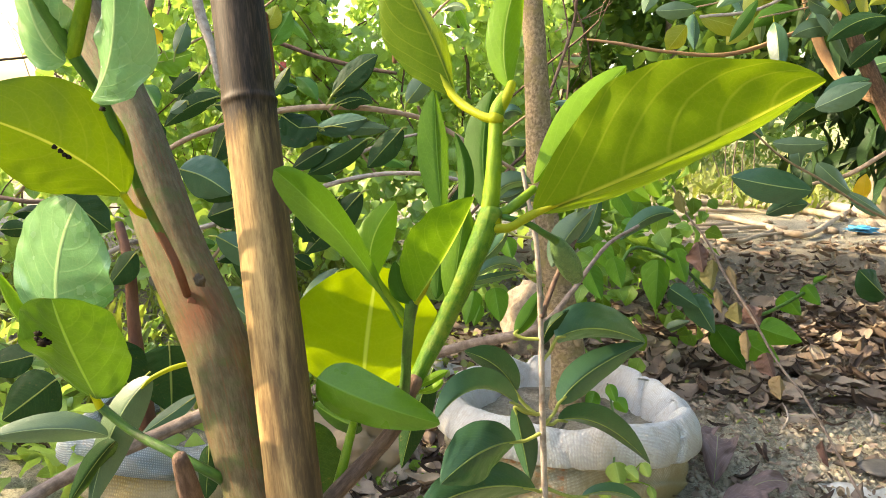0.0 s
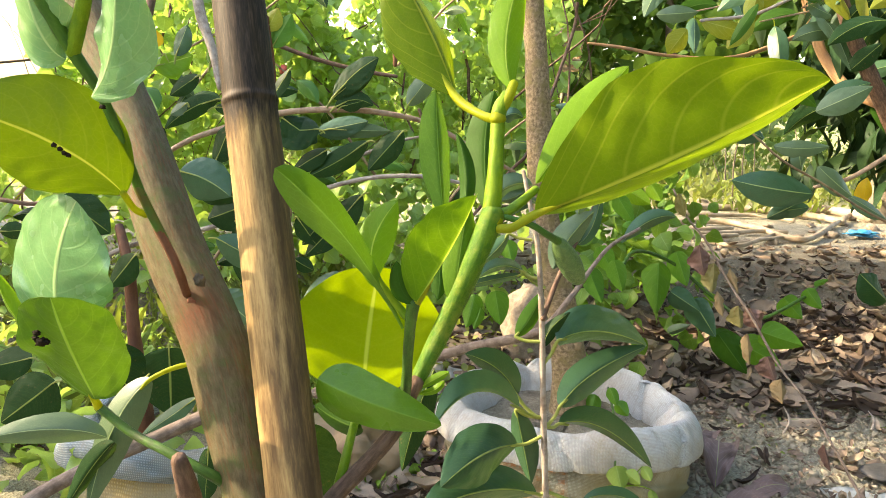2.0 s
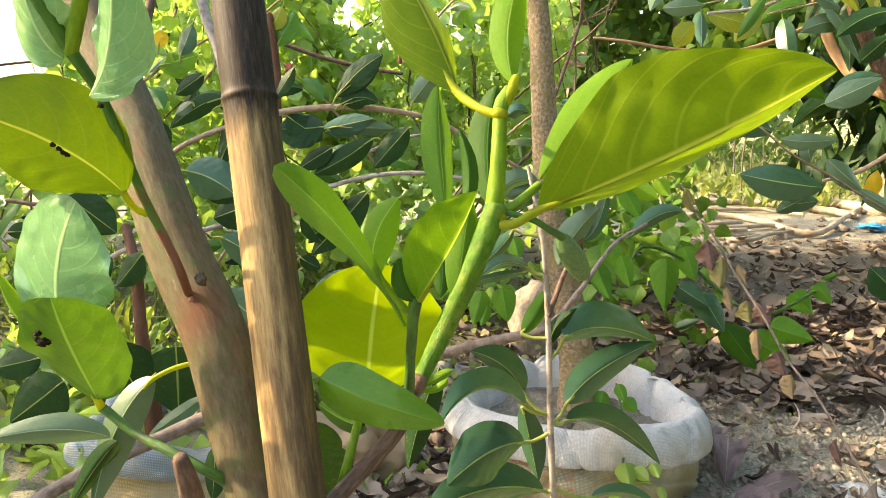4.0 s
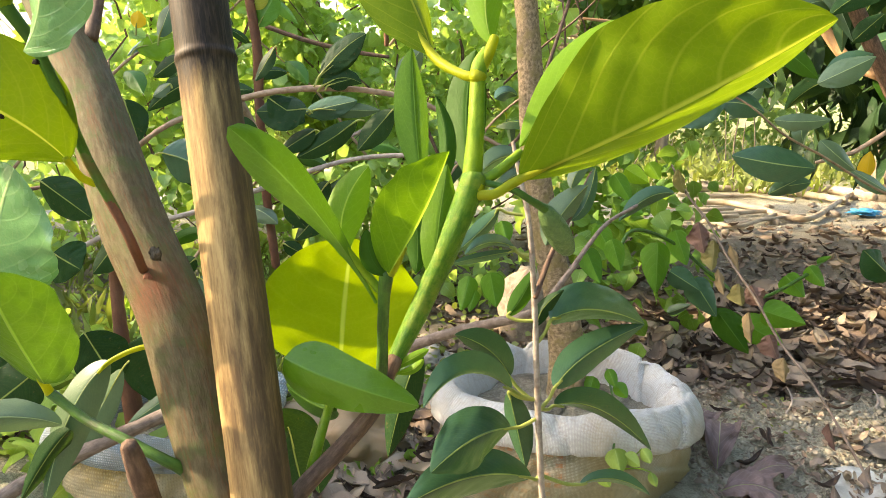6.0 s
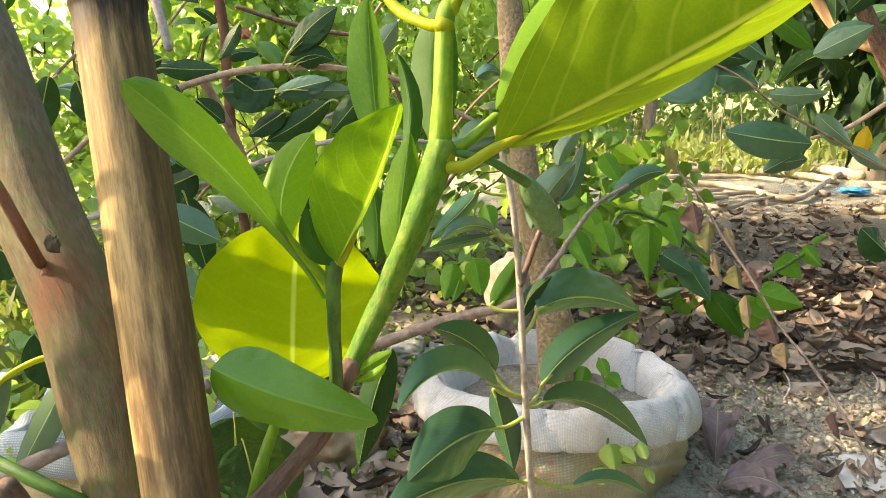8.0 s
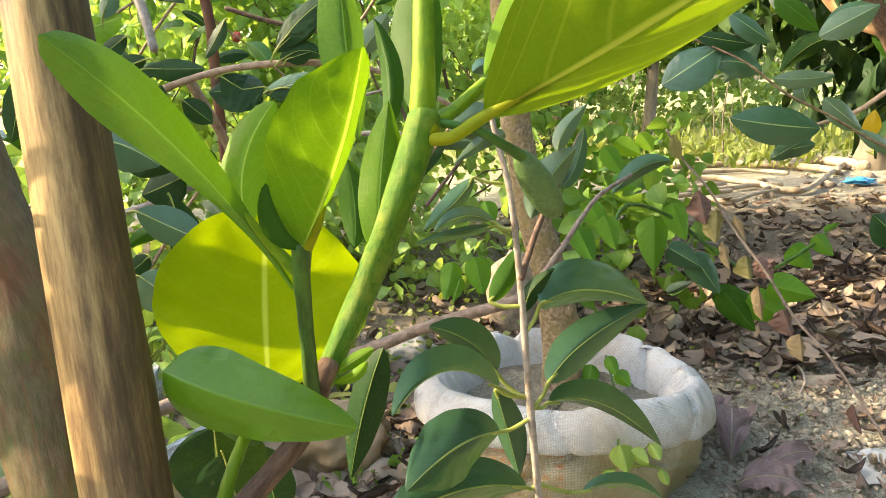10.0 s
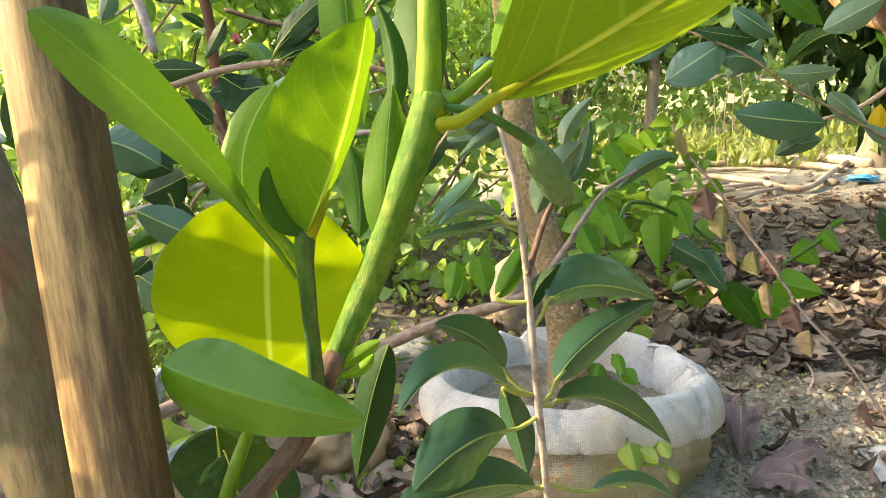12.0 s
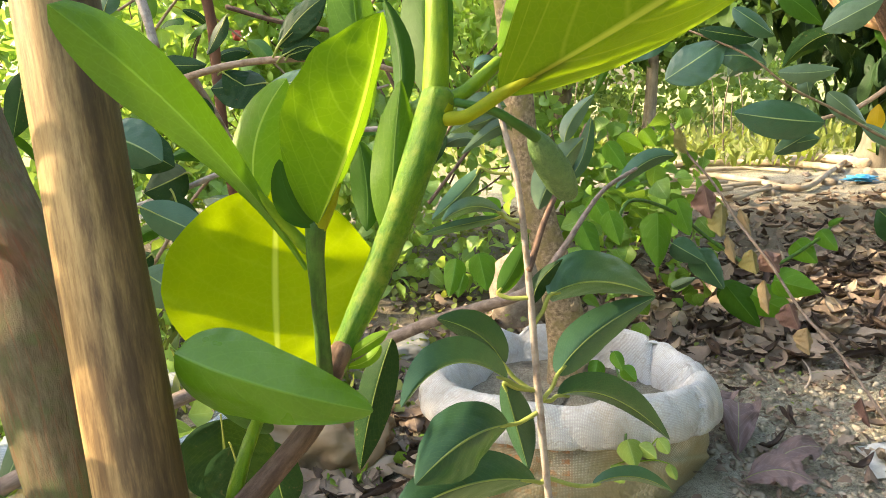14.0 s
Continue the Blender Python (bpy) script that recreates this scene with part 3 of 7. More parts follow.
def leaf(parent, base, mid, tip, w, fold_l, fold_r, mat, shape, rib=0.0, name="leaf", face=(0, -1, 0.22), curl=0.12, label="", wav=1.0, ribbed=None):
    """A leaf blade along a bowed midrib, its halves folded back by their own angles, edges curled and a little wavy."""
    b, m, t = (np.asarray(p, float) for p in (base, mid, tip))
    ctrl = 2 * m - 0.5 * (b + t)
    nu, nv = (48, 10) if w > 0.024 else (18, 5) if w > 0.010 else (12, 3)
    quilt = 0.055 if w > 0.024 else 0.0
    if ribbed is not None:
        quilt, nu, nv = ribbed, 40, 8
    seed = rng.random() * 100
    f0 = np.asarray(face, float)
    verts, uvs, faces, spine = [], [], [], []
    for i in range(nu + 1):
        u = 0.35 * i / nu + 0.65 * (0.5 - 0.5 * math.cos(math.pi * i / nu))
        p = (1 - u) ** 2 * b + 2 * u * (1 - u) * ctrl + u * u * t
        tg = 2 * (1 - u) * (ctrl - b) + 2 * u * (t - ctrl)
        tg /= np.linalg.norm(tg) + 1e-9
        f = f0 - tg * (f0 @ tg)
        f /= np.linalg.norm(f) + 1e-9
        left = np.cross(f, tg)
        spine.append(p + f * rib * 0.2)
        wu = w * max(SHAPES[shape](min(max(u, 0.0), 1.0)), 0.012)
        for k in range(-nv, nv + 1):
            s = abs(k) / nv
            ang = radians(fold_l if k > 0 else fold_r)
            side = left if k > 0 else -left
            ripple = noise.noise((u * 3.1, seed, 1.7 * (k > 0))) * 0.2 * s * s * wav + noise.noise((u * 8.0, seed + 9, k * 0.4)) * 0.06 * s * wav
            d = math.cos(ang) * s * (1 - 0.04 * s)
            h = -math.sin(ang) * s - curl * s * s + ripple + quilt * s * (1 - 0.6 * s) * (abs(math.sin(math.pi * 6 * (u - 0.275 * s))) - 0.6)
            edge = 1 + 0.045 * noise.noise((u * 6.0, seed + 31, 3.0 * (k > 0)))
            verts.append(p + wu * edge * (side * d + f * h))
            uvs.append((u, 0.5 + 0.5 * k / nv))
    n = 2 * nv + 1
    for i in range(nu):
        for k in range(n - 1):
            faces.append((i * n + k, i * n + k + 1, (i + 1) * n + k + 1, (i + 1) * n + k))
    ob = mesh_ob(name, verts, faces, mat, parent, tuple(b), uvs, label=label)
    if rib and mat in (RUB_DARK, RUB_TOP, RUB_PALE, LITTER_ONE, LITTER_PURPLE, RUB_SPRIG):
        pts = spine[:-1:3]
        rr = [0.8 * rib * (1 - 0.85 * i / (len(pts) - 1)) for i in range(len(pts))]
        rb = tube("midrib", parent, pts, rr, MIDRIB, 8, 0.0, 3)
        rb.parent = ob
        rb.location = Vector(pts[0]) - Vector(b)
    return ob


def fruit(parent, a, b, r):
    """A small warty oval fruit that hangs from a to b."""
    a, b = Vector(a), Vector(b)
    bm = bmesh.new()
    bmesh.ops.create_uvsphere(bm, u_segments=32, v_segments=20, radius=1.0)
    ax = (b - a)
    rot = ax.to_track_quat("Z", "Y").to_matrix().to_4x4()
    for v in bm.verts:
        z = v.co.z
        k = 1.0 - 0.22 * (0.5 - 0.5 * z)
        v.co = Vector((v.co.x * r * k, v.co.y * r * k, z * ax.length / 2))
        v.co *= 1 + 0.022 * noise.noise(v.co * 900) + 0.03 * noise.noise(v.co * 120)
        v.co = rot @ v.co
    me = bpy.data.meshes.new("fruit")
    bm.to_mesh(me)
    bm.free()
    me.materials.append(FRUIT)
    me.polygons.foreach_set("use_smooth", [True] * len(me.polygons))
    ob = new("fruit", me)
    ob.parent = parent
    ob.location = (a + b) / 2 - parent.location
    return tagged(ob, "small grey-green unripe fruit")


def blob(name, parent, at, size, mat, rough=0.25, freq=1.5, seg=3, label="", flat=0.0):
    """A lumpy rounded mass."""
    bm = bmesh.new()
    bmesh.ops.create_icosphere(bm, subdivisions=seg, radius=1.0)
    off = Vector((at[0] * 31, at[1] * 17, at[2] * 23))
    for v in bm.verts:
        v.co *= 1 + rough * noise.fractal(v.co * freq + off, 1.0, 2.0, 4)
        v.co = Vector((v.co.x * size[0], v.co.y * size[1], max(v.co.z, -1 + flat) * size[2]))
    me = bpy.data.meshes.new(name)
    bm.to_mesh(me)
    bm.free()
    me.materials.append(mat)
    me.polygons.foreach_set("use_smooth", [True] * len(me.polygons))
    ob = new(name, me)
    if parent:
        ob.parent = parent
        ob.location = Vector(at) - parent.location
    else:
        ob.location = at
    if label:
        tagged(ob, label)
    return ob


def knob(parent, at, r):
    blob("knot", parent, at, (r, r * 0.5, r * 1.1), KNOT, 0.5, 2.5, 3, "small grey bark knot")


def spot(parent, at, r):
    blob("black_spot", parent, at, (r, r * 0.3, r * 0.75), BLACK_SPOT, 0.7, 2.4, 3)


def scar(parent, at, r):
    blob("scar", parent, at, (r, r * 0.35, r * 1.5), CUT_WOOD, 0.25, 2.2, 4, "rough red-brown scar where the shoot sprouts")


def leaf_template(shape, nu=5, nv=2, fold=0.25, curl=0.3, width=0.42):
    """Verts, faces and uvs of a unit leaf from the origin along +x, facing +z."""
    v, uv, fc = [], [], []
    for i in range(nu + 1):
        u = i / nu
        wu = width * max(SHAPES[shape](u), 0.02)
        for k in range(-nv, nv + 1):
            s = k / nv
            v.append((u - 0.06 * abs(s) * (u < 0.2), wu * s, fold * wu * abs(s) - curl * (u - 0.3) ** 2 + 0.04 * math.sin(9 * u + 3 * s)))
            uv.append((u, 0.5 + 0.5 * s))
    n = 2 * nv + 1
    for i in range(nu):
        for k in range(n - 1):
            fc.append((i * n + k, i * n + k + 1, (i + 1) * n + k + 1, (i + 1) * n + k))
    return np.array(v), np.array(fc), np.array(uv)


def rotations(yaw, pitch, roll):
    cy, sy, cp, sp, cr, sr = np.cos(yaw), np.sin(yaw), np.cos(pitch), np.sin(pitch), np.cos(roll), np.sin(roll)
    z, o = np.zeros_like(cy), np.ones_like(cy)
    rz = np.stack([np.stack([cy, -sy, z], -1), np.stack([sy, cy, z], -1), np.stack([z, z, o], -1)], -2)
    ry = np.stack([np.stack([cp, z, sp], -1), np.stack([z, o, z], -1), np.stack([-sp, z, cp], -1)], -2)
    rx = np.stack([np.stack([o, z, z], -1), np.stack([z, cr, -sr], -1), np.stack([z, sr, cr], -1)], -2)
    return rz @ ry @ rx


def scatter(name, template, places, sizes, yaw, pitch, roll, mat, label, category, parent=None, kind="stuff"):
    """Many small leaves (or clods) in one mesh."""
    tv, tf, tu = template
    r = rotations(yaw, pitch, roll)
    v = np.einsum("nij,kj->nki", r, tv) * sizes[:, None, None] + places[:, None, :]
    f = tf[None] + (np.arange(len(places)) * len(tv))[:, None, None]
    uv = np.tile(tu, (len(places), 1))
    ob = mesh_ob(name, v.reshape(-1, 3), f.reshape(-1, tf.shape[1]).tolist(), mat, parent, (0, 0, 0), uv)
    tagged(ob, label, category, "", kind)
    return ob


def ground_z(x, y):
    return 0.022 * noise.noise((x * 1.1, y * 1.1, 0.3)) + 0.012 * noise.noise((x * 4.2, y * 4.2, 2.0)) + 0.006 * noise.noise((x * 13.0, y * 13.0, 5.0))


# ---------------------------------------------------------------- ground
def build_ground():
    n = 190
    s = np.linspace(-1, 1, n)
    g = 3.2 * s + 60 * np.sign(s) * np.abs(s) ** 7
    xs, ys = 0.5 + g, 2.2 + g
    verts = []
    for y in ys:
        for x in xs:
            k = math.exp(-max(0.0, math.hypot(x, y - 2) - 6) / 4)
            z = ground_z(x, y) * k
            verts.append((x, y, z))
    faces = [(j * n + i, j * n + i + 1, (j + 1) * n + i + 1, (j + 1) * n + i) for j in range(n - 1) for i in range(n - 1)]
    ob = mesh_ob("ground", verts, faces, SOIL)
    tagged(ob, "dry grey-brown garden soil with bare patches and dust", "ground", "", "structure")


build_ground()


def build_clods():
    t = (1 + 5**0.5) / 2
    bm = bmesh.new()
    bmesh.ops.create_icosphere(bm, subdivisions=1, radius=0.5)
    for v in bm.verts:
        v.co *= 1 + 0.8 * noise.noise(v.co * 2.3)
        v.co.z *= 0.6
    tv = np.array([v.co[:] for v in bm.verts])
    tf = np.array([[v.index for v in f.verts] for f in bm.faces])
    bm.free()
    for num, xr, yr, top in ((1800, (-1.4, 2.4), (0.75, 4.2), 0.018), (8500, (0.40, 1.45), (0.90, 2.2), 0.010), (1200, (-0.3, 0.5), (1.1, 1.7), 0.012), (2400, (0.42, 1.15), (0.88, 1.5), 0.017)):
        x = nrng.uniform(*xr, num)
        y = nrng.uniform(*yr, num)
        sz = 0.003 + top * nrng.random(num) ** 3
        z = np.array([ground_z(a, b) for a, b in zip(x, y)]) + sz * 0.1
        scatter("soil_clods", (tv, tf, np.zeros((len(tv), 2))), np.column_stack([x, y, z]), sz, nrng.uniform(0, 6.28, num), nrng.normal(0, 0.3, num), nrng.normal(0, 0.3, num), CLOD,
                "crumbs and clods of dry soil", "soil")


build_clods()


def litter_patch(name, num, xr, yr, lo, hi, mat, tmpl, label, tilt=0.35, lift=0.012):
    x = nrng.uniform(*xr, num)
    y = nrng.uniform(*yr, num)
    sz = nrng.uniform(lo, hi, num)
    z = np.array([ground_z(a, b) for a, b in zip(x, y)]) + lift * nrng.random(num) + 0.01
    scatter(name, tmpl, np.column_stack([x, y, z]), sz, nrng.uniform(0, 6.28, num), nrng.normal(0, tilt, num), nrng.normal(0, tilt, num), mat, label, "leaf litter")


def crumpled_template(seed, width, curl, roll):
    """A dead leaf, curled along and across and buckled, with a ragged edge."""
    v, uv, fc = [], [], []
    nu, nv = 9, 3
    for i in range(nu + 1):
        u = i / nu
        for k in range(-nv, nv + 1):
            q = k / nv
            wu = width * max(SHAPES["rub"](u), 0.03) * (1 + 0.35 * noise.noise((u * 5, seed, 2.0 * (k > 0))))
            a = q * roll
            y = wu * (math.sin(a) / roll if abs(roll) > 0.05 else q)
            z = wu * ((1 - math.cos(a)) / roll if abs(roll) > 0.05 else 0.0) + curl * (u - 0.5) ** 2
            z += 0.10 * noise.noise((u * 4, q * 2.0, seed)) + 0.05 * noise.noise((u * 9, q * 4.0, seed + 5))
            v.append((u - 0.5 + 0.06 * noise.noise((u * 3, q, seed + 2)), y, z))
            uv.append((u, 0.5 + 0.5 * q))
    n = 2 * nv + 1
    for i in range(nu):
        for k in range(n - 1):
            fc.append((i * n + k, i * n + k + 1, (i + 1) * n + k + 1, (i + 1) * n + k))
    return np.array(v), np.array(fc), np.array(uv)


for k, (width, curl, roll) in enumerate(((0.26, 0.5, 1.0), (0.22, 0.9, 1.5), (0.30, -0.4, -0.9), (0.20, 0.3, 2.2), (0.28, 0.7, -1.4), (0.34, 0.2, 0.6), (0.18, 1.1, 1.8), (0.25, -0.7, 0.8))):
    tm = crumpled_template(k * 3.7 + 1, width, curl, roll)
    mat = (LITTER, LITTER_TAN, LITTER, LITTER_DARK, LITTER, LITTER_PINK, LITTER_DARK, LITTER_PINK)[k]
    label = "curled and broken brown dead leaves lying on the soil"
    litter_patch("leaf_litter", 105, (0.25, 1.35), (1.42, 2.2), 0.04, 0.11, mat, tm, label, 0.25, 0.022)
    litter_patch("leaf_litter", 75, (0.3, 2.4), (2.0, 3.3), 0.025, 0.085, mat, tm, label, 0.25, 0.02)
    litter_patch("leaf_litter", 80, (0.2, 1.8), (1.32, 2.9), 0.02, 0.05, mat, tm, label, 0.35, 0.02)
    litter_patch("leaf_litter", 12, (0.5, 1.4), (1.0, 1.42), 0.015, 0.06, mat, tm, label, 0.2, 0.008)
    litter_patch("leaf_litter", 34, (-0.9, 0.25), (1.0, 2.2), 0.03, 0.09, mat, tm, label, 0.2, 0.012)
    litter_patch("leaf_litter", 16, (-0.22, 0.02), (0.93, 1.35), 0.03, 0.075, mat, tm, label, 0.25, 0.02)
    litter_patch("leaf_litter", 30, (0.0, 0.35), (1.3, 1.9), 0.02, 0.07, mat, tm, label, 0.25, 0.012)
litter_patch("leaf_crumbs", 1500, (0.3, 1.7), (0.95, 2.6), 0.005, 0.02, LITTER, leaf_template("heart", 4, 1, 0.4, 0.5, 0.35), "crumbled bits of dead leaves on the soil", 0.3, 0.006)
litter_patch("leaf_crumbs", 1600, (0.45, 1.5), (0.95, 2.4), 0.004, 0.013, LITTER_PALE, leaf_template("heart", 4, 1, 0.4, 0.5, 0.35), "pale bits of straw and dead leaf on the soil", 0.3, 0.004)
litter_patch("leaf_crumbs", 900, (0.42, 1.2), (0.9, 1.5), 0.005, 0.022, LITTER, crumpled_template(4.4, 0.25, 0.8, 1.2), "torn bits of dead leaves trodden into the soil", 0.3, 0.006)
litter_patch("leaf_crumbs", 500, (-0.5, 0.1), (0.95, 1.6), 0.006, 0.025, LITTER, leaf_template("heart", 4, 1, 0.4, 0.5, 0.35), "crumbled bits of dead leaves among weeds", 0.3, 0.006)
litter_patch("ground_weeds", 3600, (-2.0, 0.25), (1.25, 3.2), 0.007, 0.026, GRASS, leaf_template("heart", 4, 1, 0.2, 0.2, 0.45), "small green weeds low on the ground", 0.5, 0.06)
litter_patch("ground_weeds", 160, (0.55, 1.1), (1.2, 2.1), 0.006, 0.016, GRASS, leaf_template("rub", 3, 1, 0.2, 0.2, 0.35), "tiny green seedlings on the soil", 0.5, 0.012)


def fallen(at, length, width, yaw, lift, mat, label, curl=0.5, shape="rub", wav=4.0, ribbed=None):
    """One fallen leaf, bowed off the ground."""
    x, y = at
    z = ground_z(x, y) + 0.004
    d = Vector((math.cos(yaw), math.sin(yaw), 0)) * length
    b = (x, y, z + 0.004)
    t = (x + d.x, y + d.y, z + 0.006 + lift * 0.4)
    m = (x + d.x / 2, y + d.y / 2, z + lift)
    e = thing("fallen_leaf", (x, y, z), label, "leaf", "fallen leaves")
    leaf(e, b, m, t, width, 12, 12, mat, shape, face=(0.05, -0.2, 1), curl=curl, rib=0.0006, name="blade", wav=wav, ribbed=ribbed)


for at, ln, w, yaw, lift in (((0.70, 1.37), 0.10, 0.022, 0.05, 0.012), ((0.66, 1.56), 0.06, 0.014, 0.2, 0.014), ((1.02, 1.62), 0.13, 0.03, 0.1, 0.03), ((1.0, 2.0), 0.12, 0.026, 0.15, 0.02),
                             ((0.62, 1.9), 0.12, 0.03, 2.6, 0.03), ((0.50, 1.78), 0.11, 0.03, 0.6, 0.035), ((0.9, 1.35), 0.05, 0.012, 1.2, 0.01), ((0.80, 1.55), 0.08, 0.016, -0.4, 0.02),
                             ((1.15, 1.85), 0.10, 0.022, 2.8, 0.02), ((0.42, 1.62), 0.10, 0.028, -0.3, 0.04), ((0.56, 1.66), 0.09, 0.025, 1.0, 0.03)):
    fallen(at, ln, w, yaw, lift, LITTER_ONE, "grey-brown dead leaf lying curled on dry soil")
for k in range(26):
    x, y, a, ln = rng.uniform(0.35, 1.5), rng.uniform(1.1, 2.6), rng.uniform(0, 6.28), rng.uniform(0.06, 0.22)
    e = thing("fallen_twig", (x, y, ground_z(x, y)), "thin dry brown twig lying on the soil", "twig", "fallen twigs")
    pts = [(x + ln * f * math.cos(a + 0.4 * f), y + ln * f * math.sin(a + 0.4 * f), ground_z(x, y) + 0.006 + 0.012 * f) for f in (0, 0.35, 0.7, 1)]
    tube("wood", e, pts, [0.0026, 0.0024, 0.002, 0.0012], TWIG, 6, 0.05, 3)
for at, ln, w, yaw, lift, wav in (((0.465, 1.10), 0.10, 0.034, 1.2, 0.06, 9.0), ((0.475, 1.045), 0.115, 0.026, 0.35, 0.03, 6.0), ((0.45, 1.19), 0.08, 0.026, 0.7, 0.05, 9.0), ((0.44, 1.03), 0.09, 0.03, -0.4, 0.03, 8.0), ((0.50, 1.20), 0.07, 0.022, 2.2, 0.04, 9.0)):
    fallen(at, ln, w, yaw, lift, LITTER_PURPLE, "crumpled purple-brown dead leaf beside the white sack", 0.1, "jack", wav, 0.16)
for at, ln, w, yaw, lift in (((-0.17, 1.08), 0.07, 0.022, 0.3, 0.02), ((-0.10, 1.07), 0.07, 0.024, 0.7, 0.03), ((-0.06, 1.12), 0.06, 0.02, 2.4, 0.02), ((-0.03, 1.06), 0.06, 0.02, 1.3, 0.03), ((-0.12, 1.15), 0.07, 0.02, 0.1, 0.03), ((-0.01, 1.16), 0.06, 0.018, 0.5, 0.02),
                             ((-0.14, 1.03), 0.08, 0.024, -0.2, 0.02), ((-0.22, 1.03), 0.07, 0.022, 0.9, 0.03), ((-0.05, 1.28), 0.08, 0.02, 0.2, 0.03), ((0.0, 1.4), 0.07, 0.018, 2.0, 0.02)):
    fallen(at, ln, w, yaw, lift, LITTER_ONE, "pale brown dead leaf lying among weeds")

# ---------------------------------------------------------------- hedge and distance
def cloud(num, boxes, weights):
    """Places inside a set of boxes (x0, x1, y0, y1, z0, z1), thinned into clumps."""
    picks = nrng.choice(len(boxes), num * 2, p=np.array(weights) / sum(weights))
    b = np.array(boxes)[picks]
    r = nrng.random((num * 2, 3))
    p = b[:, 0::2] + r * (b[:, 1::2] - b[:, 0::2])
    keep = np.array([noise.noise((q[0] * 2.6, q[1] * 2.6, q[2] * 2.6)) + 0.5 * noise.noise((q[0] * 7, q[1] * 7, q[2] * 7)) > -0.12 for q in p])
    return p[keep][:num]


def foliage(name, num, boxes, weights, lo, hi, mat, tmpl, label, category, droop=0.5, turn=1.1):
    p = cloud(num, boxes, weights)
    n = len(p)
    scatter(name, tmpl, p, nrng.uniform(lo, hi, n), nrng.uniform(0, 6.28, n), nrng.normal(droop, 0.45, n), nrng.normal(0, turn, n), mat, label, category)


HEART = leaf_template("heart", 5, 2, 0.25, 0.35, 0.5)
OVAL = leaf_template("rub", 5, 1, 0.25, 0.4, 0.28)
foliage("vine_hedge", 13000, [(-1.28, -0.3, 2.1, 3.0, 0.30, 1.12), (-0.6, 0.42, 2.3, 3.2, 0.40, 1.15), (-1.65, 0.50, 3.0, 4.0, 0.1, 1.3), (-2.2, 0.3, 1.9, 2.6, 0.02, 0.5)], [3, 2, 1.8, 1.6], 0.022, 0.056, HEDGE, HEART,
        "dense tangle of bright green heart-shaped vine leaves", "hedge")
foliage("vine_hedge", 260, [(0.35, 0.8, 2.0, 2.9, 0.1, 0.5)], [1], 0.03, 0.06, LOW_VINE, HEART, "low clump of bright green vine leaves", "hedge")
foliage("vine_undergrowth", 220, [(0.28, 0.62, 1.55, 2.1, 0.05, 0.42)], [1], 0.025, 0.055, LOW_VINE, HEART, "green vine leaves on thin stems near the ground", "vine")
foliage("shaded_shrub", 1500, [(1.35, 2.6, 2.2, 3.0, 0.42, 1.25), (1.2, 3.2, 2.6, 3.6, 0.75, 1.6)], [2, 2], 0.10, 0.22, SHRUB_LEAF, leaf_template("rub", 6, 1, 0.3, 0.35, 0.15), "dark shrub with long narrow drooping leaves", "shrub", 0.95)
foliage("olive_shrub", 900, [(0.85, 2.2, 2.5, 3.4, 0.8, 1.5)], [1], 0.05, 0.12, FAR_LEAF, OVAL, "mid-green leafy branches overhead", "shrub", 0.4)
# unseen leaves added overhead to darken the right side and its ground
foliage("tree_canopy", 1000, [(0.9, 3.2, 1.7, 4.0, 1.5, 2.2)], [1], 0.09, 0.18, RUB_CANOPY, OVAL, "unseen canopy of dark leathery leaves added overhead for shade", "tree crown", 0.5)
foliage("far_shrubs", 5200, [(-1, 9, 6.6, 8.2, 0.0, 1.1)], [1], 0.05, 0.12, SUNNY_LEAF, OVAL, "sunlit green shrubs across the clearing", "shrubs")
# out-of-view foliage added behind and beside the camera to cut skylight
foliage("trees_behind", 5200, [(-5, 6, -4.2, -2.2, 0.0, 1.5), (1.9, 4.2, -3, 1.4, 0.0, 3.6), (-5.5, -3.4, -3, 4, 0.0, 2.2)], [1.5, 3, 1], 0.25, 0.5, FAR_LEAF, OVAL, "unseen green trees added around the garden to block skylight", "trees")
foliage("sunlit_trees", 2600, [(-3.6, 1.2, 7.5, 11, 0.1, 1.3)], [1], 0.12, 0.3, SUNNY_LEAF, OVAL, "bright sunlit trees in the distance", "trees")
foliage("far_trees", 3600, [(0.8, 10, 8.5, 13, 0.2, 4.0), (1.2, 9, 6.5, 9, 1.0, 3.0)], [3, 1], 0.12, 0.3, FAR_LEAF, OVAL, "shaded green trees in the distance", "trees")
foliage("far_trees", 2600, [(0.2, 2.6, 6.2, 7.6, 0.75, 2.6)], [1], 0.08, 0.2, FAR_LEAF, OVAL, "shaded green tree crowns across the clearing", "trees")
# unseen crown set in the sun's path to shade the sack and soil
foliage("neighbour_tree_crown", 520, [(-2.8, -2.1, 1.08, 1.95, 1.3, 3.0)], [1], 0.12, 0.22, FAR_LEAF, OVAL, "unseen leafy crown added at the left to shade the sack and soil", "tree crown")
foliage("ground_creeper", 520, [(-1.2, -0.25, 0.95, 1.7, 0.0, 0.13)], [1], 0.025, 0.06, HEDGE, HEART, "low green creeper leaves covering the soil", "creeper", 0.3)
foliage("low_weeds", 230, [(-0.30, 0.05, 1.0, 1.6, 0.0, 0.05)], [1], 0.008, 0.024, LOW_VINE, HEART, "small round-leaved weeds among dead leaves", "weeds", 0.3)
foliage("grass_tufts", 1500, [(-1.5, -0.1, 1.15, 2.4, 0.0, 0.10)], [1], 0.04, 0.11, GRASS, leaf_template("rub", 4, 1, 0.2, 0.3, 0.07), "tufts of bright green grass among the weeds", "grass", -0.9)
